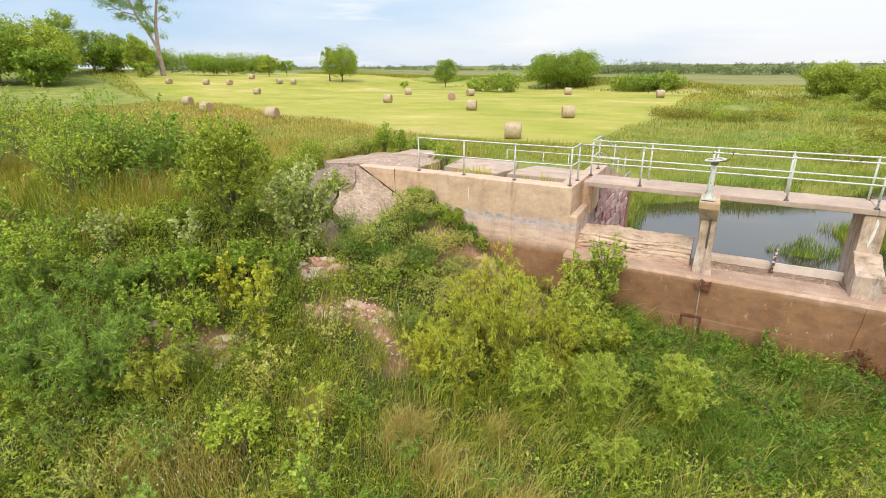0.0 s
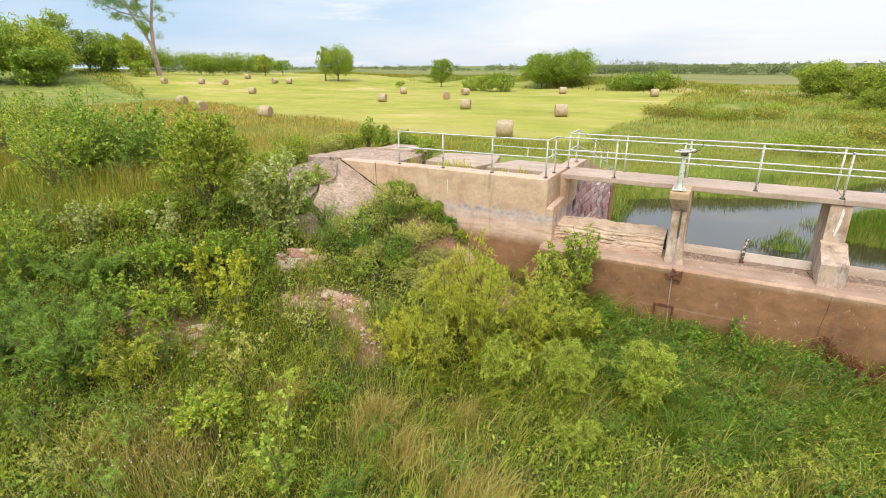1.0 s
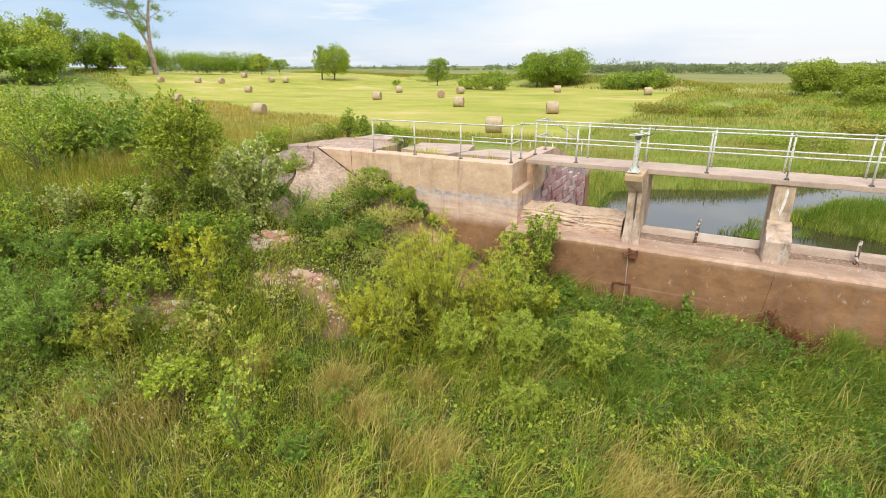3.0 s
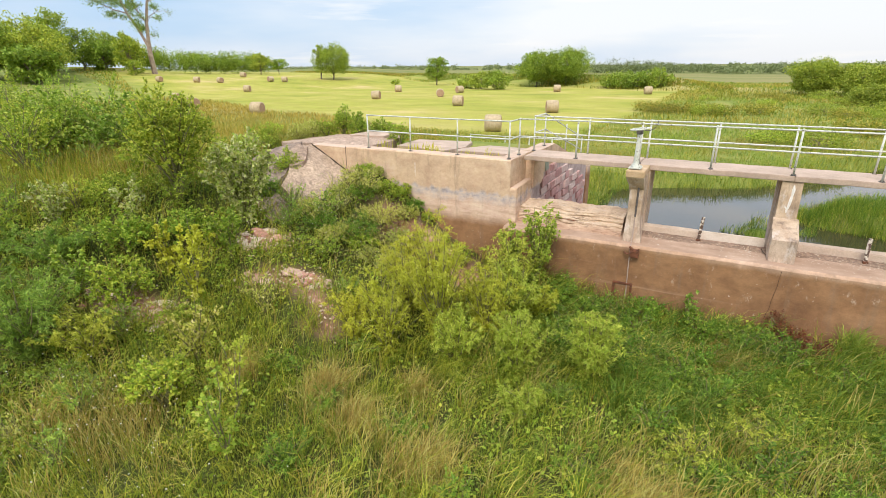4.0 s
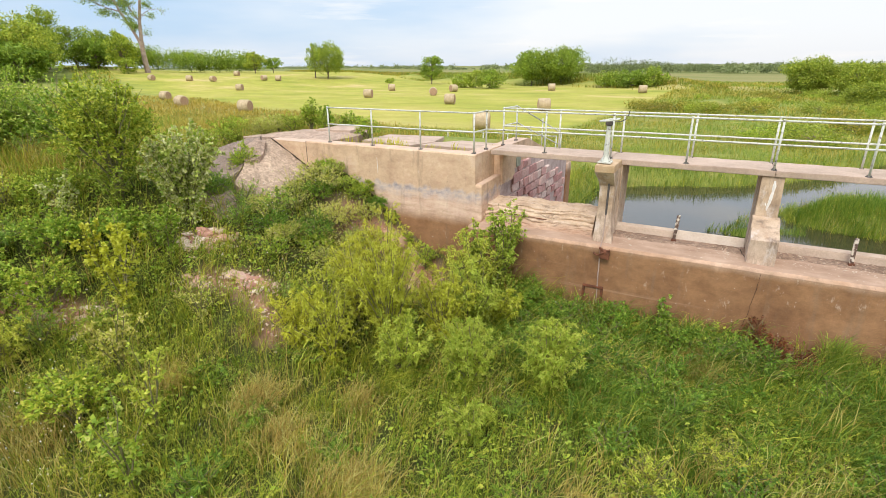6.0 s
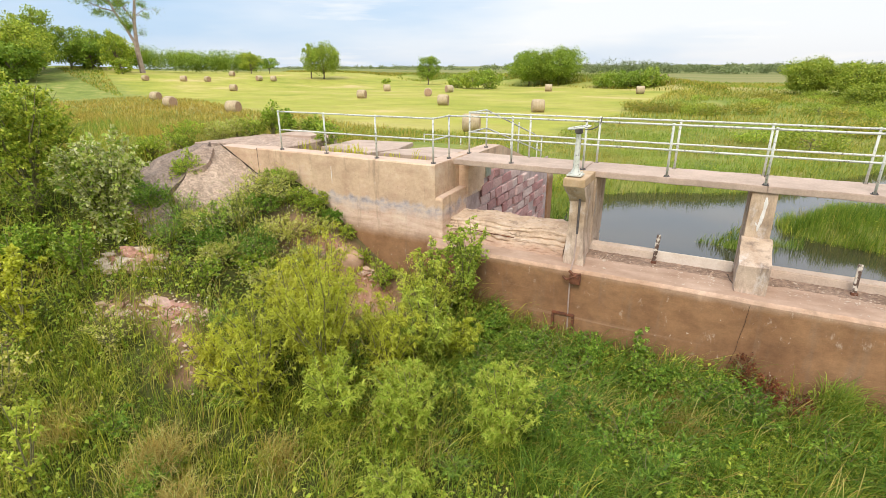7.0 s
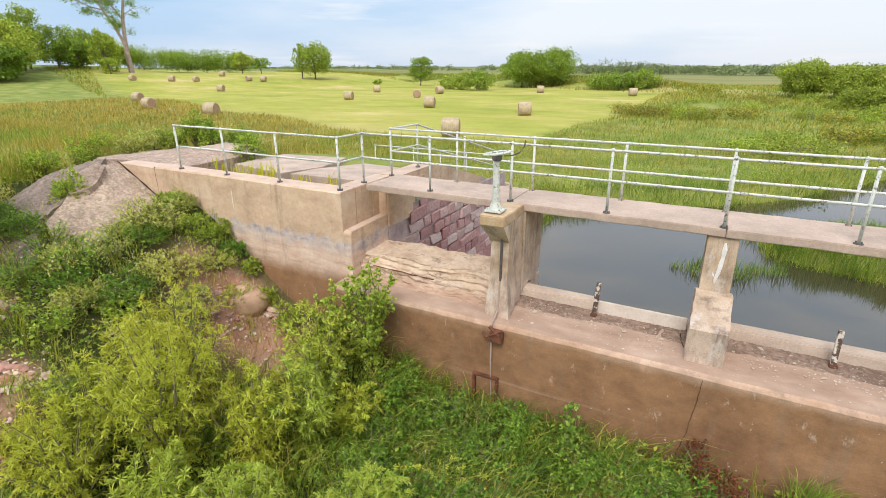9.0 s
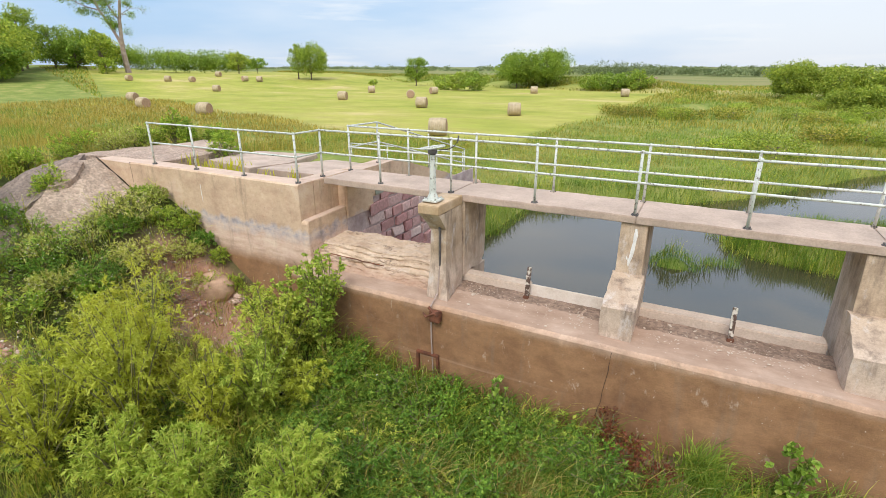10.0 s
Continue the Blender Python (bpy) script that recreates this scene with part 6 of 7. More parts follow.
def plant_ground_cover():
    rng = np.random.default_rng(11)
    near = lambda x, y: np.clip(np.where(x > -6.5, 1.0, 0.45) * np.where((x > 3.2) & (y > -6.5), 0.55, 1.0) * np.where(y > -4.5, 0.7, 1.0), 0, 1)
    cx, cy = scatter(rng, 15500, -17.5, 15.0, -16.3, -0.05, lambda x, y: (1 - 0.7 * stony(x, y)) * edge(x, y) * near(x, y) * off_masonry(x, y) * bare(x, y) * (0.65 + 0.35 * ripple(x, y, 1.3, 7.0)) * (1 - 0.7 * straw_patch(x, y)))
    x, y, a = tufts(rng, cx, cy, 8, 0.05)
    h = rng.uniform(0.4, 0.85, len(x)) * np.repeat(rng.uniform(0.55, 1.3, len(cx)), 8) * (1 + 0.2 * ripple(x, y, 0.9, 2.0))
    grass_object("tall_grass", "tall drooping green grass below the weir", x, y, h, rng.uniform(0.007, 0.016, len(x)), GRASS, rng, 0.95, a=a)
    # close turf between the tufts
    cx, cy = scatter(rng, 15000, -13.0, 12.0, -12.5, -0.05, lambda x, y: (1 - 0.6 * stony(x, y)) * edge(x, y) * off_masonry(x, y) * bare(x, y) * np.where(x < -5, 0.5, 1.0) * (0.8 + 0.2 * ripple(x, y, 1.9, 3.0)))
    x, y, a = tufts(rng, cx, cy, 9, 0.09, 1.0)
    h = rng.uniform(0.22, 0.55, len(x)) * np.repeat(rng.uniform(0.6, 1.3, len(cx)), 9)
    pick = np.repeat(ripple(cx, cy, 0.7, 8.0) + 0.7 * ripple(cx, cy, 2.3, 1.0) + 0.4 * rng.normal(size=len(cx)) + 0.35 * (cx > 2.0), 9)
    for mat, keep, word in ((FRESH, pick > 0.25, "fresh green"), (GRASS, pick <= 0.25, "yellowing green")):
        fine_grass("turf", word + " close grass on the channel floor", x[keep], y[keep], h[keep], rng.uniform(0.006, 0.012, int(keep.sum())), mat, rng, 0.85, a=a[keep])
    # lush grass along the foot of the weir
    cx, cy = scatter(rng, 3600, 1.4, 9.5, -4.6, -0.5, lambda x, y: bare(x, y) * (0.45 + 0.55 * ripple(x, y, 1.6, 5.0)))
    x, y, a = tufts(rng, cx, cy, 9, 0.05)
    n = len(cx)
    grass_object("lush_grass", "lush bright green grass along the wall foot", x, y, np.repeat(rng.uniform(0.35, 0.75, n), 9) * rng.uniform(0.7, 1.2, n * 9), rng.uniform(0.008, 0.018, n * 9), LUSH, rng, 0.95, a=a)
    cx, cy = scatter(rng, 10500, -17.5, 15.0, -16.3, -0.05, lambda x, y: edge(x, y) * off_masonry(x, y) * bare(x, y) * straw_patch(x, y))
    x, y, a = tufts(rng, cx, cy, 8, 0.07, 1.0)
    grass_object("dry_grass", "straw-coloured dry grass below the weir", x, y, rng.uniform(0.4, 0.95, len(x)), rng.uniform(0.006, 0.014, len(x)), STRAW, rng, 0.6, a=a)
    # thick sheaves of dead grass
    for cx, cy, r, n, h in ((-1.1, -6.5, 0.24, 900, 0.95), (-0.2, -6.9, 0.3, 500, 0.7), (1.5, -7.3, 0.35, 700, 0.8), (4.6, -6.6, 0.4, 800, 0.8), (-2.9, -6.9, 0.3, 450, 0.7),
                            (-3.6, -9.0, 0.5, 380, 0.9), (-4.6, -9.4, 0.5, 320, 0.9), (5.6, -2.0, 0.22, 350, 0.6), (4.1, -2.3, 0.2, 300, 0.6), (0.35, -5.6, 0.2, 350, 0.7), (6.6, -6.9, 0.4, 600, 0.8), (5.5, -1.6, 0.2, 300, 0.5), (3.2, -2.6, 0.25, 300, 0.55), (-1.9, -0.75, 0.5, 260, 0.3), (-2.6, -1.0, 0.5, 260, 0.35), (-1.0, -1.0, 0.5, 260, 0.3), (-1.4, -1.9, 0.5, 260, 0.3)):
        x, y = rng.normal(cx, r * 0.8, n), rng.normal(cy, r * 0.8, n)
        grass_object("dead_grass_tussock", "tan tussock of dead grass among green blades", x, y, rng.uniform(0.5, 1.0, n) * h, rng.uniform(0.006, 0.013, n), STRAW, rng, 0.6)
    n = 420
    grass_object("grass_tussock", "pale green tussock of tall grass against the wall", rng.normal(7.75, 0.13, n), rng.normal(-0.82, 0.10, n), rng.uniform(0.35, 0.75, n), rng.uniform(0.008, 0.016, n), FRESH, rng, 0.7)
    # sparse rough growth out of the camera's way
    x, y = scatter(rng, 22000, -28, 22, -24, -2.0, lambda x, y: (1.0 - edge(x, y)) * off_masonry(x, y))
    n = len(x)
    s = rng.uniform(0.25, 0.55, n)
    tagged(leaf_object("rough_grass", leaf_arrays(np.stack([x, y, ground_z(x, y)], 1), rng.normal(size=(n, 3)) * 0.5 + np.array([0.1, 0, 0.9]), s, s * 0.07, rng), GRASS), "rough green grass and weeds on the valley floor", "grass", kind="stuff")
    # broad-leaved weeds: leaves in small tiers above the ground
    for name, label, count, mat, weight, size in (
            ("weeds", "broad-leaved green weeds below the weir", 95000, WEED_LEAF,
             lambda x, y: off_masonry(x, y) * bare(x, y) * np.clip(0.35 + 0.65 * np.exp(-((y + 1.6) / 1.4) ** 2) * (x > 1.2) + 0.45 * (x < -4.5) + 0.4 * ripple(x, y, 1.1, 3.0) - 0.6 * straw_patch(x, y), 0, 1), (0.075, 0.045)),
            ("vetch", "fine grey-green creeping weeds below the weir", 60000, WILLOW,
             lambda x, y: off_masonry(x, y) * bare(x, y) * np.clip(0.25 + 0.8 * ripple(x, y, 0.8, 9.0), 0, 1), (0.06, 0.016))):
        x, y = scatter(rng, round(count * 1.6), -17.5, 15.0, -16.3, -0.5, lambda x, y: edge(x, y) * weight(x, y))
        n = len(x)
        tall = 0.45 * (0.6 + 0.5 * ripple(x, y, 1.5, 1.0))
        z = ground_z(x, y) + rng.uniform(0.02, 1.0, n) ** 0.7 * np.maximum(tall, 0.12)
        way = rng.normal(size=(n, 3)) * np.array([1, 1, 0.45])
        s = rng.uniform(0.6, 1.5, n)
        ob = leaf_object(name, leaf_arrays(np.stack([x, y, z], 1), way, size[0] * s, size[1] * s, rng), mat)
        tagged(ob, label, "weeds", kind="stuff")
    # small white and yellow flower heads
    for name, label, mat, n, cx, cy, rx, ry in (("white_flowers", "small white flower heads in the weeds", WHITE_FLOWER, 700, -3.4, -2.6, 1.4, 1.3), ("white_flowers", "small white flower heads in the weeds", WHITE_FLOWER, 300, -3.6, -9.2, 1.2, 0.7),
                                                ("yellow_flowers", "yellow flower heads on the bank", GOLDENROD, 260, -10.5, -6.3, 0.9, 0.7)):
        x, y = rng.normal(cx, rx, n), rng.normal(cy, ry, n)
        keep = (off_masonry(x, y) > 0.5)
        x, y = x[keep], y[keep]
        n = len(x)
        z = ground_z(x, y) + rng.uniform(0.35, 0.95, n)
        s = rng.uniform(0.018, 0.034, n)
        tagged(leaf_object(name, leaf_arrays(np.stack([x, y, z], 1), rng.normal(size=(n, 3)) * np.array([1, 1, 0.2]), s, s, rng), mat), label, "flowers", kind="stuff")


plant_bushes()
plant_ground_cover()


def plant_meadow():
    rng = np.random.default_rng(23)

    def dike(x, y):
        landing = (x > -8.7) & (x < -0.2) & (y < 4.2) & (y > -0.2)
        slope = (x > -5.5) & (x < 0.1) & (y < 8.6)
        return np.where(landing | slope, 0.0, 1.0) * np.where(y < -0.2, (x < -9) * 1.0, 1.0) * np.clip(1.1 - np.maximum(0, y - 9) / 8, 0, 1)
    x, y = scatter(rng, 44000, -26, -0.3, -1.5, 15, dike)
    k = ripple(x, y, 0.5, 2.0) + 0.6 * ripple(x, y, 1.6, 5.0) + 0.4 * rng.normal(size=len(x))
    for mat, keep, word in ((GOLD_GRASS, k > 0.5, "golden"), (TAN_MEADOW, (k <= 0.5) & (k > -0.4), "tan and green"), (FRESH, k <= -0.4, "green")):
        n = int(keep.sum())
        fine_grass("dike_grass", word + " long grass on the dike", x[keep], y[keep], rng.uniform(0.3, 0.7, n), rng.uniform(0.008, 0.018, n), mat, rng, 0.6)
    x, y = scatter(rng, 16000, -20, -9.3, -6.5, -0.4, lambda x, y: np.clip(1.2 - 0.10 * np.abs(x + 14), 0.2, 1))
    k = ripple(x, y, 0.9, 2.0) + 0.5 * rng.normal(size=len(x))
    for mat, keep, word in ((GOLD_GRASS, k > 0.3, "golden"), (GRASS, k <= 0.3, "yellowing green")):
        n = int(keep.sum())
        fine_grass("bank_grass", word + " long grass between the shrubs of the bank", x[keep], y[keep], rng.uniform(0.5, 1.05, n), rng.uniform(0.008, 0.018, n), mat, rng, 0.5)
    # foot of the dike up to the mown field, and the river meadow
    def meadow(x, y):
        field = (x < -6.0 + 0.075 * np.maximum(y - 45, 0) - 1.5 * ripple(x, y, 0.2, 2.0)) & (y > 29 - 0.36 * np.minimum(x + 20, 0) - 2.0 * ripple(x, y, 0.21))
        return (river(x, y) < -0.15) * np.where(field, 0.0, 1.0) * np.where(x < 0.2, y > 8.7, True) * np.clip(1.3 - y / 70, 0, 1)
    def patches(x, y):
        return ripple(x, y, 0.33, 1.0) + 0.7 * ripple(x, y, 0.95, 4.0) + 0.35 * ripple(x, y, 2.6, 2.0)
    x, y = scatter(rng, 165000, -24, 36, 8.7, 46, lambda x, y: meadow(x, y) * np.clip(1.25 - y / 55, 0.25, 1))
    k = patches(x, y) + 0.35 * rng.normal(size=len(x))
    tall = 1 + 0.45 * ripple(x, y, 0.9) + 0.3 * ripple(x, y, 2.1, 5.0)
    for mat, keep, word, lo, hi in ((FRESH, k > 0.35, "fresh green", 0.25, 0.55), (MEADOW, (k <= 0.35) & (k > -0.75), "yellow-green", 0.2, 0.5), (TAN_MEADOW, k <= -0.75, "tan-tipped", 0.3, 0.65)):
        n = int(keep.sum())
        fine_grass("meadow_grass", word + " rough meadow grass along the river", x[keep], y[keep], rng.uniform(lo, hi, n) * tall[keep], rng.uniform(0.007, 0.015, n) * np.clip(y[keep] / 16, 1, 2.2), mat, rng, 1.0)
    x, y = scatter(rng, 120000, -24, 36, 8.7, 46, lambda x, y: meadow(x, y) * np.clip(ripple(x, y, 0.8, 6.0) * 1.6 + ripple(x, y, 2.4, 3.0) + 0.1, 0, 1) * np.clip(1.3 - y / 34, 0.3, 1))
    n = len(x)
    z = ground_z(x, y) + rng.uniform(0.05, 0.6, n) * (0.7 + 0.5 * ripple(x, y, 1.7, 1.0))
    s = rng.uniform(0.05, 0.11, n)
    tagged(leaf_object("meadow_weeds", leaf_arrays(np.stack([x, y, z], 1), rng.normal(size=(n, 3)) * np.array([1, 1, 0.5]), s, s * 0.4, rng), WEED_LEAF), "patches of leafy green meadow weeds", "weeds", kind="stuff")
    x, y = scatter(rng, 150000, -14, 62, 46, 165, lambda x, y: meadow(x, np.minimum(y, 60)) * np.where(y > 118, 0.6, 1.0) * (np.hypot((x - 4.9) / 2.6, (y - 74) / 9) > 1))
    k = ripple(x, y, 0.12, 2.0) + 0.7 * ripple(x, y, 0.4, 6.0) + 0.35 * rng.normal(size=len(x))
    for mat, keep, word in ((FRESH, k > 0.5, "green"), (MEADOW, (k <= 0.5) & (k > -0.6), "yellow-green"), (TAN_MEADOW, k <= -0.6, "tan")):
        n = int(keep.sum())
        fine_grass("far_meadow_grass", word + " rough grass in the far meadow", x[keep], y[keep], rng.uniform(0.25, 0.75, n) * (1 + 0.4 * ripple(x[keep], y[keep], 0.5)), rng.uniform(0.03, 0.08, n) * np.clip(y[keep] / 70, 1, 2.2), mat, rng, 0.9)
    # long tan grass between the dike and the mown field
    x, y = scatter(rng, 90000, -95, -8, 9, 58, lambda x, y: (y < 29 - 0.36 * np.minimum(x + 20, 0) - 2.0 * ripple(x, y, 0.21)) * np.clip(1.2 - np.hypot(x, y) / 110, 0.15, 1) * (y > 9.5 - 0.1 * np.minimum(x + 20, 0)))
    k = ripple(x, y, 0.2, 3.0) + 0.6 * ripple(x, y, 0.7, 1.0) + 0.4 * rng.normal(size=len(x)) + 0.03 * (y - 22)
    for mat, keep, word in ((GOLD_GRASS, k > 0.0, "golden tan"), (TAN_MEADOW, (k <= 0.0) & (k > -0.8), "tan and green"), (FRESH, k <= -0.8, "green")):
        n = int(keep.sum())
        fine_grass("long_grass", word + " long grass before the mown field", x[keep], y[keep], rng.uniform(0.3, 0.75, n), rng.uniform(0.012, 0.03, n) * np.clip(np.hypot(x[keep], y[keep]) / 22, 1, 3), mat, rng, 0.8)
    # rough pasture on the western slope
    x, y = scatter(rng, 46000, -195, -62, 12, 98, lambda x, y: (y / -x < 0.52) * (y > 29 - 0.36 * (x + 20) - 6) * np.clip(0.55 + 0.5 * ripple(x, y, 0.13, 1.0), 0.15, 1))
    k = ripple(x, y, 0.09, 3.0) + 0.6 * ripple(x, y, 0.4, 1.0) + 0.4 * rng.normal(size=len(x))
    for mat, keep, word in ((GOLD_GRASS, k > 0.5, "golden"), (MEADOW, (k <= 0.5) & (k > -0.4), "yellow-green"), (FRESH, k <= -0.4, "green")):
        n = int(keep.sum())
        fine_grass("pasture_grass", word + " rough grass on the western slope", x[keep], y[keep], rng.uniform(0.3, 0.9, n), rng.uniform(0.08, 0.2, n), mat, rng, 0.9)
    # rough growth on the grade beyond the field
    n = 26000
    along, off = rng.uniform(-185, 6, n), 111.0 + rng.normal(size=n) * 2.8
    x, y = along, (off - 0.344 * along - 2.0 * ripple(along, (off - 0.344 * along) / 0.939, 0.04)) / 0.939
    k = ripple(x, y, 0.11, 2.0) + 0.5 * ripple(x, y, 0.5, 1.0) + 0.4 * rng.normal(size=n)
    for mat, keep, word in ((GRADE_BRUSH, k > 0.4, "olive brown"), (MEADOW, (k <= 0.4) & (k > -0.5), "yellow-green"), (FRESH, k <= -0.5, "green")):
        m = int(keep.sum())
        fine_grass("grade_brush", word + " long grass on the bank beyond the field", x[keep], y[keep], rng.uniform(0.4, 1.0, m), rng.uniform(0.08, 0.2, m), mat, rng, 0.6, "brush")
    # bank edge and reed beds
    x, y = scatter(rng, 150000, -1.5, 28, 7.2, 36, lambda x, y: ((river(x, y) < 0.25) & (river(x, y) > -1.3)) * np.clip(1.3 - y / 40, 0.15, 1))
    z = np.maximum(ground_z(x, y), WATER_Z - 0.1)
    k = ripple(x, y, 1.3, 3.0) + 0.5 * rng.normal(size=len(x))
    for mat, keep, word in ((REED, k > -0.1, "bright green"), (GRASS, k <= -0.1, "yellowing")):
        n = int(keep.sum())
        fine_grass("bank_reeds", word + " sedge hanging over the water's edge", x[keep], y[keep], rng.uniform(0.25, 0.75, n) * (1 + 0.35 * ripple(x[keep], y[keep], 1.9)), rng.uniform(0.008, 0.018, n), mat, rng, 0.65, "reeds", z[keep])
    x, y = scatter(rng, 95000, 4.5, 20.5, 7.0, 15.8, lambda x, y: ((np.hypot((x - 13.9) / 4.9, (y - 13.3) / 2.1) < 1.2 + 0.08 * ripple(x, y, 2.2)) | (np.hypot((x - 6.75) / 0.8, (y - 9.8) / 0.30) < 1.1) | (np.hypot((x - 5.55) / 0.22, (y - 9.75) / 0.15) < 1.0) | (np.hypot((x - 8.1) / 0.6, (y - 10.6) / 0.35) < 1.0)) * 0.7)
    z = np.maximum(ground_z(x, y), WATER_Z - 0.1)
    k = ripple(x, y, 1.1, 2.0) + 0.6 * ripple(x, y, 3.1, 1.0) + 0.5 * rng.normal(size=len(x))
    tall = np.where(x > 8.3, 1.1, 0.62) * (1 + 0.35 * ripple(x, y, 2.3, 4.0) + 0.2 * ripple(x, y, 0.8))
    for mat, keep, word, droop in ((REED, k > 0.2, "dense bright green", 0.22), (FRESH, (k <= 0.2) & (k > -0.8), "fresh green", 0.3), (MEADOW, k <= -0.8, "yellowing", 0.4)):
        n = int(keep.sum())
        fine_grass("reed_bed", word + " reeds standing in the water", x[keep], y[keep], rng.uniform(0.28, 0.72, n) * tall[keep], rng.uniform(0.007, 0.014, n), mat, rng, droop, "reeds", z[keep])
    # goldenrod and grass between the abutment slabs
    x, y = scatter(rng, 1100, -5.2, -0.5, 0.5, 1.6, lambda x, y: np.clip(0.2 + ripple(x, y, 3.0, 2.0), 0, 1) * np.where((x > -2.3) & (y > 1.1), 0.1, 1))
    z = np.maximum(ground_z(x, y), 3.7)
    grass_object("goldenrod", "yellow-flowered goldenrod between the slabs", x, y, rng.uniform(0.2, 0.5, len(x)), rng.uniform(0.012, 0.03, len(x)), GOLDENROD, rng, 0.25, "weeds", z)


plant_meadow()


# ---- rubble and rock ----
def slab(name, label, corners, thick, mat, cuts=5, rough=0.05, group="broken slabs"):
    """A broken slab with uneven top: corners (x, y, z) in order."""
    bm = bmesh.new()
    c = sum((Vector(p) for p in corners), Vector()) / len(corners)
    hub = bm.verts.new(c + Vector((0, 0, 0.06)))
    ring = [bm.verts.new(p) for p in corners]
    n = len(ring)
    for i in range(n):
        bm.faces.new((hub, ring[i], ring[(i + 1) % n]))
    bmesh.ops.subdivide_edges(bm, edges=list(bm.edges), cuts=cuts, use_grid_fill=True)
    border = [e for e in bm.edges if e.is_boundary]
    for v in bm.verts:
        p = v.co
        v.co = p + Vector((0.10 * noise.noise(p * 1.9), 0.10 * noise.noise(p * 1.7 + Vector((5, 0, 0))), rough * (noise.noise(p * 2.2) + 0.5 * noise.noise(p * 6) + 0.3 * noise.noise(p * 15))))
    low = bmesh.ops.extrude_edge_only(bm, edges=border)
    for v in (g for g in low["geom"] if isinstance(g, bmesh.types.BMVert)):
        v.co.z -= thick
    me = bpy.data.meshes.new(name)
    bmesh.ops.recalc_face_normals(bm, faces=bm.faces)
    bm.to_mesh(me)
    bm.free()
    me.materials.append(mat)
    return tagged(new(name, me), label, "concrete slab", group)


slab("broken_slab", "rounded apron of crumbled grey-brown concrete on the bank", [(-7.2, -0.12, 4.12), (-7.68, -0.5, 3.98), (-8.15, -0.98, 3.78), (-8.5, -1.7, 3.40), (-8.2, -2.8, 2.95), (-7.2, -3.4, 2.74), (-6.5, -2.7, 2.84), (-6.62, -1.5, 3.40), (-6.95, -0.5, 3.93)], 0.9, DARK_GRAVEL, 10, 0.07)
slab("broken_slab", "pale sloping concrete apron beside the abutment", [(-6.92, 0.0, 4.0), (-6.0, 0.005, 3.50), (-5.05, 0.0, 2.98), (-4.75, -1.2, 2.66), (-5.4, -2.4, 2.68), (-6.25, -2.15, 3.14), (-6.9, -0.55, 3.97)], 0.9, APRON, 9, 0.045)
slab("broken_slab", "crumbled piece of concrete apron", [(-6.15, -2.4, 2.98), (-5.5, -2.6, 2.72), (-5.2, -3.2, 2.52), (-5.9, -3.5, 2.58), (-6.25, -3.0, 2.78)], 0.5, GRAVELLY, 5, 0.05)

rng = random.Random(8)
for x, y, z, s in ((-6.75, -3.05, 2.80, 0.42), (-6.3, -2.75, 2.78, 0.36), (-6.6, -3.65, 2.66, 0.4), (-6.1, -3.35, 2.62, 0.34), (-5.75, -2.85, 2.68, 0.3), (-7.2, -3.3, 2.82, 0.36), (-5.6, -3.4, 2.5, 0.3)):
    ring = [(x + s * rng.uniform(0.75, 1.15) * math.cos(a), y + 0.75 * s * rng.uniform(0.75, 1.15) * math.sin(a), z + rng.uniform(-0.04, 0.04) + 0.10 * math.sin(a)) for a in [math.tau * k / 6 for k in range(6)]]
    slab("broken_slab", "cracked block broken from the lower apron", ring, 0.35, GRAVELLY, 3, 0.03)
slab("broken_slab", "low ridge of crumbled concrete beside the apron joint", [(-7.1, -0.35, 4.06), (-6.6, -0.5, 3.95), (-6.3, -1.1, 3.62), (-6.55, -1.45, 3.5), (-7.0, -0.9, 3.85)], 0.4, GRAVELLY, 5, 0.05)

tagged(slab("landing", "worn brown concrete landing at the end of the abutment", [(-8.9, 0.7, 3.86), (-8.3, 2.4, 3.92), (-6.9, 3.3, 3.98), (-5.5, 3.3, 3.97), (-5.0, 1.9, 3.95), (-5.25, 0.47, 3.96), (-7.0, 0.44, 3.97), (-8.2, 0.1, 3.95)], 0.7, LANDING, 9, 0.03), category="landing")
tagged(slab("landing", "low broken concrete step on the landing", [(-7.1, 2.2, 4.04), (-6.9, 3.2, 4.08), (-5.7, 3.1, 4.08), (-5.6, 2.3, 4.05)], 0.25, DECK_TOP, 4, 0.012), category="landing")

STONE_MESHES = []
for k in range(8):
    bm = bmesh.new()
    bmesh.ops.create_icosphere(bm, subdivisions=2, radius=1.0)
    for v in bm.verts:
        q = v.co * 1.1 + Vector((k * 7.3, 0, 0))
        v.co *= 0.85 + 0.55 * noise.noise(q) + 0.2 * noise.noise(q * 3)
        v.co.z *= 0.55
        v.co = Vector((round(v.co.x * 2.6) / 2.6 * 0.55 + v.co.x * 0.45, round(v.co.y * 2.6) / 2.6 * 0.55 + v.co.y * 0.45, v.co.z))
    me = bpy.data.meshes.new("stone")
    bm.to_mesh(me)
    bm.free()
    STONE_MESHES.append(me)
QUARTZ_MESHES = [m.copy() for m in STONE_MESHES]
for m in STONE_MESHES:
    m.materials.append(RUBBLE)
for m in QUARTZ_MESHES:
    m.materials.append(QUARTZITE)


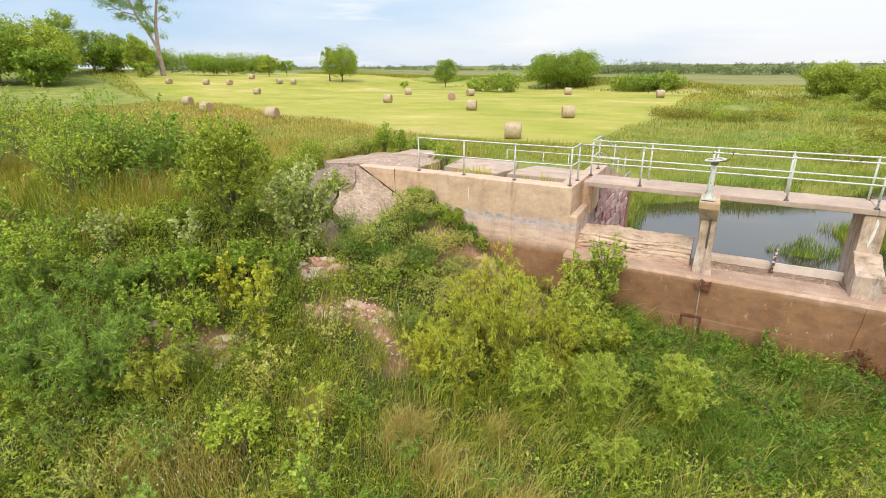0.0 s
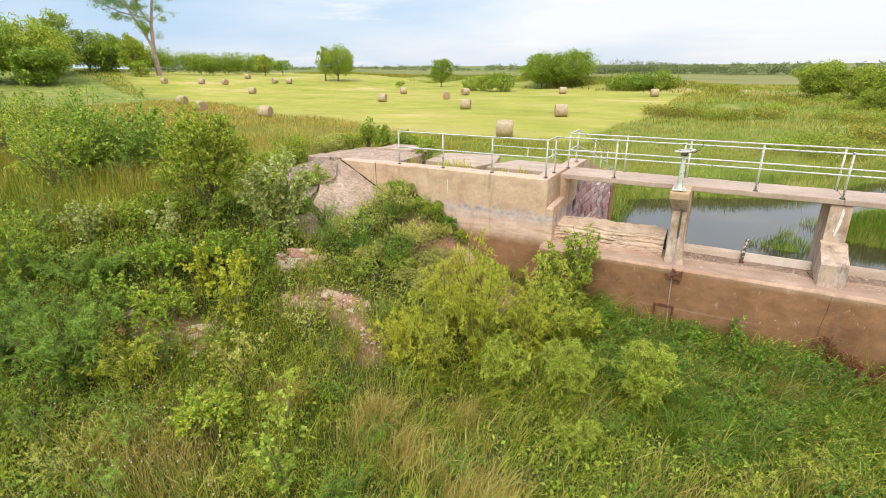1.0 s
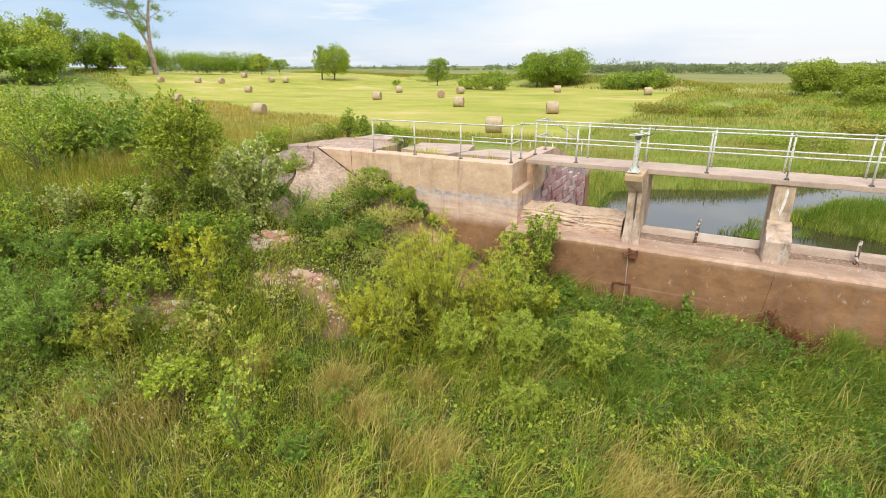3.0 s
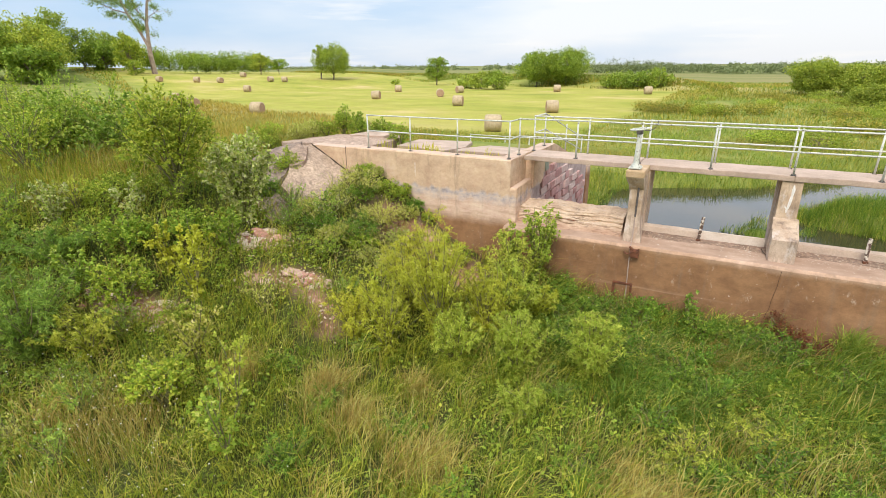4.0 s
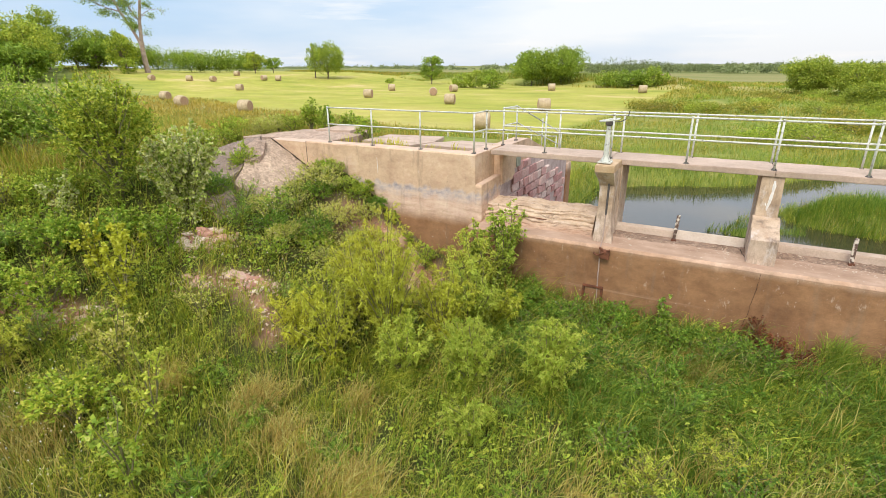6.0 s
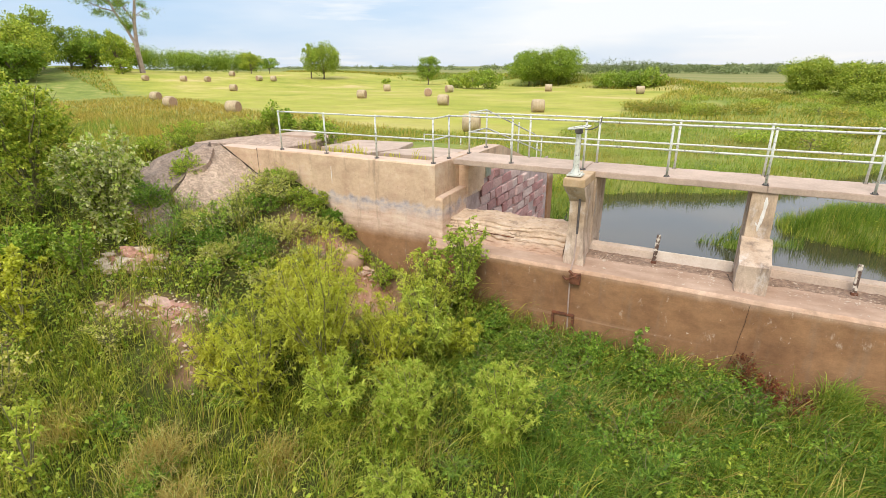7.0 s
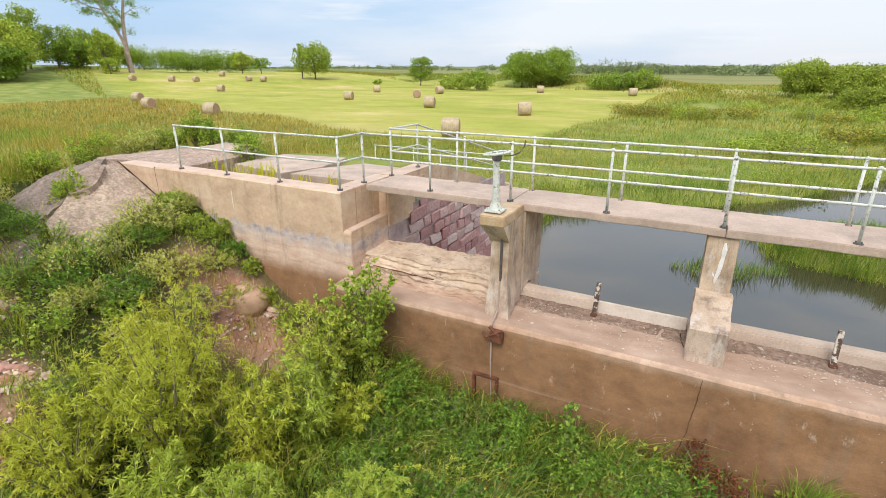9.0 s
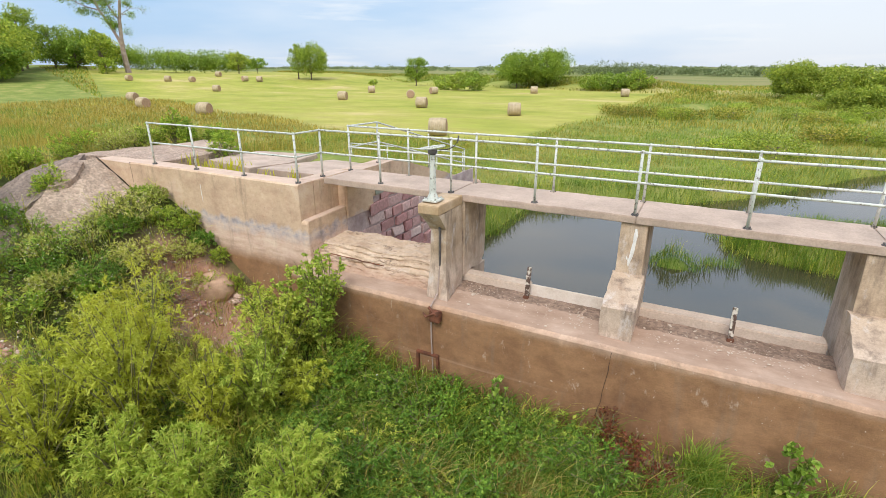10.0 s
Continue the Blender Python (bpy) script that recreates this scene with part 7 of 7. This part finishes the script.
def lay_stones():
    rng = random.Random(9)
    # centre, spread along and across, heading, count, sizes, share of red stones
    beds = [(-5.05, -4.1, 0.34, 0.12, 0.75, 22, 0.10, 0.26, 0.15), (-5.0, -4.45, 0.35, 0.12, 0.6, 8, 0.08, 0.18, 0.3), (-4.3, -5.1, 0.22, 0.12, 0.7, 6, 0.08, 0.2, 0.9),
            (-3.45, -4.42, 0.28, 0.12, 0.68, 12, 0.08, 0.24, 0.9), (-3.25, -4.35, 0.22, 0.12, 0.68, 10, 0.06, 0.16, 0.3), (-2.6, -4.85, 0.35, 0.10, -0.42, 5, 0.05, 0.12, 0.8),
            (-1.95, -1.15, 0.5, 0.35, 0.0, 20, 0.05, 0.15, 0.3), (-1.72, -0.42, 0.16, 0.09, 0.0, 11, 0.07, 0.15, 0.2), (-2.62, -0.95, 0.06, 0.06, 0.0, 2, 0.14, 0.18, 0.2),
            (-5.9, -6.9, 0.6, 0.18, 0.4, 22, 0.08, 0.24, 0.8), (-6.2, -3.0, 0.4, 0.3, 0.0, 12, 0.08, 0.2, 0.3)]
    def strewn(cx, cy, rx, ry, turn):
        u, v = rng.gauss(0, rx), rng.gauss(0, ry)
        return cx + u * math.cos(turn) - v * math.sin(turn), cy + u * math.sin(turn) + v * math.cos(turn)
    for cx, cy, rx, ry, turn, n, s0, s1, red in beds:
        for _ in range(n):
            x, y = strewn(cx, cy, rx, ry, turn)
            if y > -0.25:
                continue
            s = rng.uniform(s0, s1) * rng.uniform(0.5, 1.0)
            pink = rng.random() < red
            ob = new("stone", rng.choice(QUARTZ_MESHES if pink else STONE_MESHES))
            ob.matrix_basis = Matrix.LocRotScale((x, y, gz(x, y) + 0.15 * s), Euler((rng.uniform(-0.35, 0.35), rng.uniform(-0.35, 0.35), rng.uniform(0, 6.3))),
                                                 (s * rng.uniform(0.9, 1.6), s, s * rng.uniform(0.7, 1.2)))
            tagged(ob, "jagged pink quartzite stone on the bank" if pink else "pale broken rubble stone on the bank", "stone", "rubble stones")
    bm = bmesh.new()
    bmesh.ops.create_icosphere(bm, subdivisions=3, radius=1.0)
    for v in bm.verts:
        v.co *= 1 + 0.22 * noise.noise(v.co * 1.3 + Vector((4, 0, 0))) + 0.06 * noise.noise(v.co * 4)
        v.co = Vector((v.co.x * 0.46, v.co.y * 0.34, v.co.z * 0.36))
    ob = tagged(part("earth_mound", bm, EARTH, smooth=True), "rounded mound of bare tan earth at the abutment's foot", "earth mound")
    ob.matrix_basis = pose(-2.25, -0.62, gz(-2.25, -0.62) - 0.02, 0, 0, 15)
    # drift of dead twigs
    bm = bmesh.new()
    for k in range(150):
        x, y = rng.gauss(-2.55, 0.5), rng.gauss(-1.35, 0.38)
        a, l, lift = rng.uniform(0, 6.3), rng.uniform(0.15, 0.55), rng.uniform(-0.05, 0.16)
        d = Vector((math.cos(a) * l / 2, math.sin(a) * l / 2, lift / 2))
        p = Vector((x, y, gz(x, y) + 0.05 + abs(lift) / 2 + rng.uniform(0, 0.10)))
        if p.y < -0.5:
            tube(bm, [p - d, p + Vector((rng.uniform(-0.03, 0.03), rng.uniform(-0.03, 0.03), 0.02)), p + d], [0.007, 0.006, 0.002], 3, False)
    tagged(part("dead_twigs", bm, DEAD_WOOD), "drift of dead grey-brown twigs on the rubble", "twigs", kind="stuff")
    # bed of fine chips
    bm = bmesh.new()
    for cx, cy, rx, ry, turn, n, *_ in beds:
        for _ in range(n * 7):
            x, y = strewn(cx, cy, rx * 1.3, ry * 1.3, turn)
            s = rng.uniform(0.012, 0.045)
            if y < -0.3:
                bmesh.ops.create_cone(bm, cap_ends=True, segments=5, radius1=s, radius2=s * 0.6, depth=s, matrix=Matrix.LocRotScale(
                    (x, y, gz(x, y) + s * 0.3), Euler((rng.uniform(-1, 1), rng.uniform(-1, 1), rng.uniform(0, 6))), (1.3, 1, 0.8)))
    tagged(part("stone_chips", bm, RUBBLE), "chips of pink and pale stone", "gravel", kind="stuff")


lay_stones()


# ---- hay field ----
def build_bales():
    b = thing("hay_bale", "round weathered hay bale on the mown field", "hay bale", "round hay bales")
    bm = bmesh.new()
    prof = [(-0.75, 0.0), (-0.75, 0.66), (-0.71, 0.745), (-0.4, 0.775), (0, 0.78), (0.4, 0.775), (0.71, 0.745), (0.75, 0.66), (0.75, 0.0)]
    rings = []
    for u, r in prof[1:-1]:
        rings.append([bm.verts.new((u, r * math.cos(a) * (1 + 0.02 * noise.noise((u * 3, a * 2, 0))), 0.76 + max(-0.745, r * math.sin(a) * (1 + 0.025 * noise.noise((u, a * 2, 4)))))) for a in [math.tau * i / 32 for i in range(32)]])
    for r0, r1 in zip(rings, rings[1:]):
        for i in range(32):
            bm.faces.new((r0[i], r0[(i + 1) % 32], r1[(i + 1) % 32], r1[i]))
    part("body", bm, HAY, b, smooth=True)
    for side in (-1, 1):
        bm = bmesh.new()
        last = None
        for k, r in enumerate((0.66, 0.56, 0.44, 0.30, 0.16)):
            ring = [bm.verts.new((side * (0.75 + (0.02 if k % 2 else -0.005)), r * math.cos(a), 0.76 + r * math.sin(a))) for a in [math.tau * i / 24 for i in range(24)]]
            if last:
                for i in range(24):
                    bm.faces.new((last[i], last[(i + 1) % 24], ring[(i + 1) % 24], ring[i]))
            last = ring
        bm.faces.new(last)
        part("end", bm, HAY_END, b, "rolled brown bale end")
    for u in (-0.5, -0.17, 0.17, 0.5):
        bm = bmesh.new()
        tube(bm, [(u, 0.785 * math.cos(a), 0.76 + max(-0.75, 0.785 * math.sin(a))) for a in [math.tau * i / 28 for i in range(29)]], 0.012, 4, False)
        part("twine", bm, TWINE, b, "pale twine")
    spots = [(-13.7, 31.2, 20), (-14.3, 51.6, 25), (-48.6, 35.2, 15), (-65.6, 38.3, 0), (-82.9, 47.5, 10), (-52.2, 66.6, 15), (-30.5, 57.3, 15), (-44.3, 76.9, 120),
             (-63.1, 90.7, 40), (-47.3, 91.4, 60), (-28.8, 103.4, 20), (-9.0, 99.0, 15), (-98.3, 77.3, 20), (-134.9, 79.2, 0), (-126.9, 85.0, 30), (-121.8, 88.7, -10),
             (-130.9, 104.9, 15), (-114.2, 100.2, 80), (-110.5, 102.1, 30)]
    for k, (x, y, turn) in enumerate(spots):
        m = pose(x, y, gz(x, y) - 0.03, 0, 0, turn)
        if k == 0:
            b.matrix_basis = m
        else:
            copy_thing(b, m)


build_bales()


# ---- trees ----
def dead_cottonwood():
    x, y = -166.0, 98.5
    ob = thing("cottonwood", "tall half-dead cottonwood with bleached limbs and sparse leaves", "tree", at=(x, y, gz(x, y) - 0.2), turn=30)
    rng = np.random.default_rng(5)
    lines, ends = [], []

    def limb(pts, r0, r1, shoots_on, leafy):
        r0, r1, shoots_on = 0.72 * r0, 0.8 * r1, round(shoots_on * 1.3)
        pts = [Vector(p) for p in pts]
        lines.append((pts, r0, r1))
        for _ in range(shoots_on):
            k = int(rng.integers(1, len(pts)))
            a = pts[k - 1].lerp(pts[k], rng.uniform(0.1, 1.0))
            d = ((pts[k] - pts[k - 1]).normalized() * 0.6 + Vector(rng.normal(size=3) * 0.65) + Vector((0, 0, 0.15))).normalized()
            length = rng.uniform(1.6, 4.6)
            way = [a]
            for _ in range(3):
                d = (d + Vector(rng.normal(size=3) * 0.28)).normalized()
                way.append(way[-1] + d * length / 3)
            lines.append((way, max(0.07, r1 * 0.9), 0.025))
            for _ in range(2):
                e = (d + Vector(rng.normal(size=3) * 0.7)).normalized()
                b = way[int(rng.integers(1, 4))]
                lines.append(([b, b + e * length * 0.25, b + e * length * 0.45 + Vector((0, 0, 0.15))], 0.05, 0.02))
                if rng.uniform() < leafy:
                    ends.append(b + e * length * 0.4)
            if rng.uniform() < leafy:
                ends.extend(way[2:])
    limb([(0, 0, 0), (-0.15, 0, 3), (-0.3, 0, 6.5), (-0.3, 0.1, 10.5)], 1.25, 0.85, 0, 0)
    limb([(-0.3, 0, 8.6), (-2.8, 0.5, 14), (-5.6, 0.8, 19), (-7.6, 1, 24), (-9.6, 1.5, 29), (-10.6, 1.5, 33)], 0.70, 0.14, 16, 0.9)
    limb([(-0.2, 0, 9.5), (0.6, -0.3, 16), (1.8, 0, 22), (3.0, 0.3, 27), (4.0, 0.5, 31), (4.3, 0.5, 35)], 0.80, 0.13, 9, 0.25)
    limb([(-5.6, 0.8, 19), (-9.8, 2, 20), (-13.5, 2.5, 21.5), (-16.0, 2, 23)], 0.30, 0.06, 8, 0.9)
    limb([(0.6, -0.3, 16), (-1.6, -1, 20), (-2.8, -1.5, 25), (-3.4, -1.5, 30)], 0.36, 0.08, 12, 0.85)
    limb([(1.8, 0, 22), (4.3, 0.5, 23.6), (5.2, 0.5, 27)], 0.20, 0.05, 3, 0.0)
    limb([(0.9, 0, 17.5), (3.0, 0.8, 19), (4.6, 1.0, 20)], 0.20, 0.05, 3, 0.7)
    limb([(3.0, 0.3, 27), (1.6, 0.8, 30), (1.0, 1, 33)], 0.22, 0.05, 4, 0.2)
    limb([(-7.6, 1, 24), (-11.5, 0, 27), (-13.5, -0.5, 31)], 0.26, 0.06, 8, 0.9)
    stems_object(lines, PALE_BARK, ob, "branchwork", 6)
    c = np.array([tuple(e) for e in ends])
    p = (c[:, None] + rng.normal(size=(len(c), 50, 3)) * np.array([0.8, 0.8, 0.5])).reshape(-1, 3)
    s = rng.uniform(0.28, 0.55, len(p))
    leaf_object("leaves", leaf_arrays(p, rng.normal(size=p.shape), s, s * 0.7, rng), TREE_LEAF, ob, "sparse tufts of green leaves")


dead_cottonwood()
for k, (x, y, h, r, clumps, per, leaf, trunk, mat) in enumerate([
        (-178.0, 74.0, 15.0, 6.0, 50, 100, 0.6, 0.05, TREE_LEAF), (-172.0, 67.0, 12.0, 6.0, 46, 100, 0.6, 0.03, TREE_LEAF), (-184.0, 86.0, 14.0, 6.0, 46, 90, 0.6, 0.05, TREE_LEAF),
        (-168.0, 92.0, 13.5, 4.2, 34, 70, 0.7, 0.05, TREE_LEAF), (-160.0, 88.0, 5.0, 3.0, 16, 50, 0.6, 0.02, TREE_LEAF),
        (-105.3, 118.0, 11.2, 5.4, 80, 120, 0.42, 0.10, TREE_LEAF), (-109.0, 116.5, 10.5, 2.0, 12, 60, 0.5, 0.45, TREE_LEAF),
        (-73.9, 128.6, 9.2, 3.3, 40, 90, 0.4, 0.12, TREE_LEAF),
        (-42.0, 128.2, 9.6, 5.2, 84, 120, 0.42, 0.08, TREE_LEAF), (-34.2, 129.2, 10.2, 6.0, 96, 120, 0.42, 0.10, TREE_LEAF),
        (-50.5, 110.0, 4.4, 3.2, 26, 60, 0.45, 0.02, TREE_LEAF), (-45.8, 109.0, 4.9, 3.4, 28, 60, 0.45, 0.02, TREE_LEAF), (-55.0, 111.0, 3.6, 2.4, 20, 50, 0.45, 0.02, TREE_LEAF),
        (-20.0, 123.0, 4.2, 3.2, 26, 60, 0.45, 0.02, TREE_LEAF), (-14.5, 121.5, 4.6, 3.4, 28, 60, 0.45, 0.02, TREE_LEAF), (-9.5, 120.5, 4.9, 3.0, 26, 60, 0.45, 0.03, TREE_LEAF),
        (-80.7, 116.0, 2.2, 1.2, 10, 40, 0.35, 0.02, TREE_LEAF),
        (-162.0, 51.0, 17.0, 9.0, 75, 120, 0.6, 0.04, TREE_LEAF), (-155.0, 60.0, 14.5, 7.5, 65, 120, 0.6, 0.03, TREE_LEAF), (-149.0, 55.0, 10.0, 5.5, 40, 80, 0.8, 0.03, TREE_LEAF),
        (-170.0, 60.0, 18.0, 8.0, 60, 110, 0.65, 0.04, TREE_LEAF), (-186.0, 79.0, 19.5, 5.5, 50, 100, 0.6, 0.15, TREE_LEAF), (-190.0, 96.0, 13.5, 6.5, 50, 100, 0.6, 0.05, TREE_LEAF),
        (-181.0, 91.0, 10.0, 5.5, 36, 80, 0.8, 0.03, TREE_LEAF), (-196.0, 108.0, 12.0, 6.0, 36, 70, 0.9, 0.05, TREE_LEAF), (-165.0, 40.0, 15.0, 9.0, 50, 80, 0.9, 0.03, TREE_LEAF),
        (-144.9, 125.1, 8.0, 3.6, 26, 60, 0.6, 0.15, TREE_LEAF), (-142.0, 131.0, 5.6, 3.2, 22, 50, 0.6, 0.25, TREE_LEAF),
        (18.7, 104.0, 6.6, 4.2, 70, 150, 0.34, 0.03, YELLOW_TREE), (25.0, 101.0, 5.9, 4.4, 64, 150, 0.34, 0.03, YELLOW_TREE), (32.0, 98.0, 5.7, 4.4, 56, 130, 0.36, 0.03, YELLOW_TREE),
        (22.5, 79.0, 2.9, 2.8, 40, 130, 0.28, 0.02, YELLOW_TREE), (26.0, 77.0, 3.3, 3.2, 44, 130, 0.29, 0.02, YELLOW_TREE), (30.0, 74.0, 3.6, 3.2, 40, 90, 0.27, 0.02, YELLOW_TREE), (33.5, 82.0, 4.2, 3.6, 30, 70, 0.45, 0.02, YELLOW_TREE)]):
    big = h > 6
    tree("tree" if big else "field_bush", ("broad leafy green tree at the field's edge" if x < 10 else "yellow-green willow tree in the meadow") if big else "low rounded green bush at the field's edge",
         x, y, h, r, mat, 500 + k, trunk, clumps, per, leaf, group="trees round the field")

# low bushes dotted over the river meadow
MEADOW_BUSH = [tree("meadow_bush", "low green bush in the rough meadow", 3.2, 55.0, 1.5, 2.0, YELLOW_TREE, 900, 0.02, 26, 50, 0.17, group="meadow bushes"),
               tree("meadow_bush", "low dark green bush in the rough meadow", 8.0, 33.0, 0.9, 1.5, WEED_LEAF, 901, 0.02, 20, 50, 0.14, group="meadow bushes"),
               tree("meadow_bush", "low brownish bush in the rough meadow", 0.3, 58.0, 1.3, 2.2, MEADOW, 902, 0.02, 26, 50, 0.17, group="meadow bushes")]


def dot_meadow():
    rng = random.Random(41)
    n = 0
    while n < 34:
        x, y = rng.uniform(1, 44), rng.uniform(24, 96)
        if float(river(np.array(x), np.array(y))) > -0.8 or x < 4.5 - 0.055 * (y - 20):
            continue
        k = rng.randrange(3)
        m = pose(x, y, gz(x, y) - 0.1, 0, 0, rng.uniform(0, 360)) @ Matrix.Diagonal((*[rng.uniform(0.6, 1.2)] * 3, 1))
        ob = copy_thing(MEADOW_BUSH[k], m)
        n += 1
    for x, y in ((-2.0, 56.5), (2.5, 57.5), (-4.0, 59.0), (4.8, 56.0)):
        copy_thing(MEADOW_BUSH[2], pose(x, y, gz(x, y) - 0.1, 0, 0, x * 50))


dot_meadow()


def build_woods():
    """Belts of trees beyond the field and along the horizon."""
    rng = np.random.default_rng(31)
    for name, label, n, place, hmin, hmax, leaf, mat, per in (
            ("wood", "belt of green trees behind the field", 62, lambda t: (-200 + 26 * t + rng.normal() * 3, 117 + 40 * t + rng.normal() * 3), 8.0, 11.0, 0.5, TREE_LEAF, 420),
            ("far_wood", "haze-tinted tree belts on the horizon", 260, lambda t: (-700 + 1150 * t + rng.normal() * 20, 560 + 60 * math.sin(7 * t) + rng.normal() * 30), 3.0, 4.6, 1.2, FAR_WOOD, 50),
            ("far_wood", "haze-tinted tree belts on the horizon", 110, lambda t: (-90 + 136 * t + rng.normal() * 3, 330 + rng.normal() * 10), 4.4, 6.4, 0.8, FAR_WOOD, 110),
            ("far_wood", "haze-tinted tree belts on the horizon", 12, lambda t: (-62 + 34 * t + rng.normal() * 2, 320 + rng.normal() * 5), 7.5, 9.5, 0.8, FAR_WOOD, 190),
            ("far_wood", "haze-tinted tree belts on the horizon", 240, lambda t: (-1600 + 2500 * t + rng.normal() * 40, 1050 + 120 * math.sin(9 * t) + rng.normal() * 60), 6, 10, 2.6, FAR_WOOD, 45)):
        ps, ss = [], []
        for k in range(n):
            x, y = place((k + rng.uniform(-0.4, 0.4)) / n)
            h = rng.uniform(hmin, hmax)
            r = h * rng.uniform(0.38, 0.6) * (2.0 if mat is FAR_WOOD else 1.1)
            k = 9                                                     # rounded masses of one crown
            hub = unit(rng.normal(size=(k, 3))) * rng.uniform(0.3, 0.75, (k, 1)) * np.array([r * 1.3, r * 1.3, h * 0.5])
            hub[:, 2] -= 0.12 * np.hypot(hub[:, 0], hub[:, 1])
            d = hub[rng.integers(0, k, per)] + unit(rng.normal(size=(per, 3))) * rng.uniform(0.5, 1.0, (per, 1)) * np.array([0.5 * r, 0.5 * r, 0.2 * h])
            d[:, 2] = np.maximum(d[:, 2], -0.5 * h)
            z = gz(x, y)
            ps.append(d + np.array([x, y, z + h * 0.5]))
        p = np.concatenate(ps)
        s = leaf * rng.uniform(0.6, 1.4, len(p))
        ob = leaf_object(name, leaf_arrays(p, rng.normal(size=p.shape), s, s * 0.8, rng), mat)
        tagged(ob, label, "trees", kind="stuff")


build_woods()


def build_culvert():
    c = thing("culvert", "small pale concrete culvert bridge in the far meadow", "culvert", at=(-11.8, 152.0, gz(-11.8, 152.0) + 0.5), turn=8)
    bm = bmesh.new()
    box(bm, -3.6, 3.0, -0.6, 0.6, 1.25, 1.65, 0.03)
    part("deck", bm, DECK_TOP, c)
    for x in (-2.4, -0.2, 2.0):
        bm = bmesh.new()
        box(bm, x - 0.25, x + 0.25, -0.5, 0.5, -0.8, 1.25, 0.02)
        part("pillar", bm, DECK_TOP, c)
    # near-black panels stand in for the shade beneath the deck
    for x in (-1.3, 0.9):
        bm = bmesh.new()
        box(bm, x - 0.84, x + 0.84, 0.2, 0.4, -0.8, 1.24)
        part("shade_panel", bm, CRACK, c, "dark panel for the shade under the deck")


build_culvert()


# ---- stones of the wing wall ----
def build_masonry():
    bm = bmesh.new()
    box(bm, 0.17, 0.196, 1.25, 8.04, -0.3, 3.0)
    prism(bm, [(2.2, 2.99), (2.2, 3.34), (4.2, 3.34), (5.6, 3.0), (5.6, 2.99)], 0.17, 0.196)
    part("mortar_bed", bm, MORTAR, ABUTMENT, "rough mortar behind the stones")
    rng = random.Random(17)
    shapes = []
    for k in range(6):
        bm = bmesh.new()
        bmesh.ops.create_cube(bm, size=1.0)
        bmesh.ops.bevel(bm, geom=list(bm.edges), offset=0.07, segments=1, affect="EDGES")
        for v in bm.verts:
            v.co += 0.16 * noise.noise_vector(v.co * 1.7 + Vector((k * 3.1, 0, 0)))
        me = bpy.data.meshes.new("stone_block")
        bm.to_mesh(me)
        bm.free()
        me.materials.append(BLOCK)
        shapes.append(me)
    course, row = 0.285, 0
    z = 0.02
    while z < 3.3:
        y = 1.28 + (0.3 if row % 2 else 0.0)
        while y < 7.95:
            w = rng.uniform(0.30, 0.78)
            top = min(3.08 if y < 2.05 else 3.66, 4.0 - 0.36 - max(0, y + w - 3.45) * 0.306)
            if z + course < top and y + w < 8.05 and rng.random() > 0.05:
                ob = new("stone_block", rng.choice(shapes))
                ob.parent = ABUTMENT
                d = rng.uniform(0.08, 0.17)
                ob.matrix_basis = Matrix.LocRotScale((0.19 + rng.uniform(-0.01, 0.02), y + w / 2, z + course / 2), Euler((rng.uniform(-0.07, 0.07), rng.uniform(-0.1, 0.1), rng.uniform(-0.06, 0.06))),
                                                     (d, w - rng.uniform(0.02, 0.08), course - rng.uniform(0.02, 0.07)))
            y += w
        z += course
        row += 1


build_masonry()
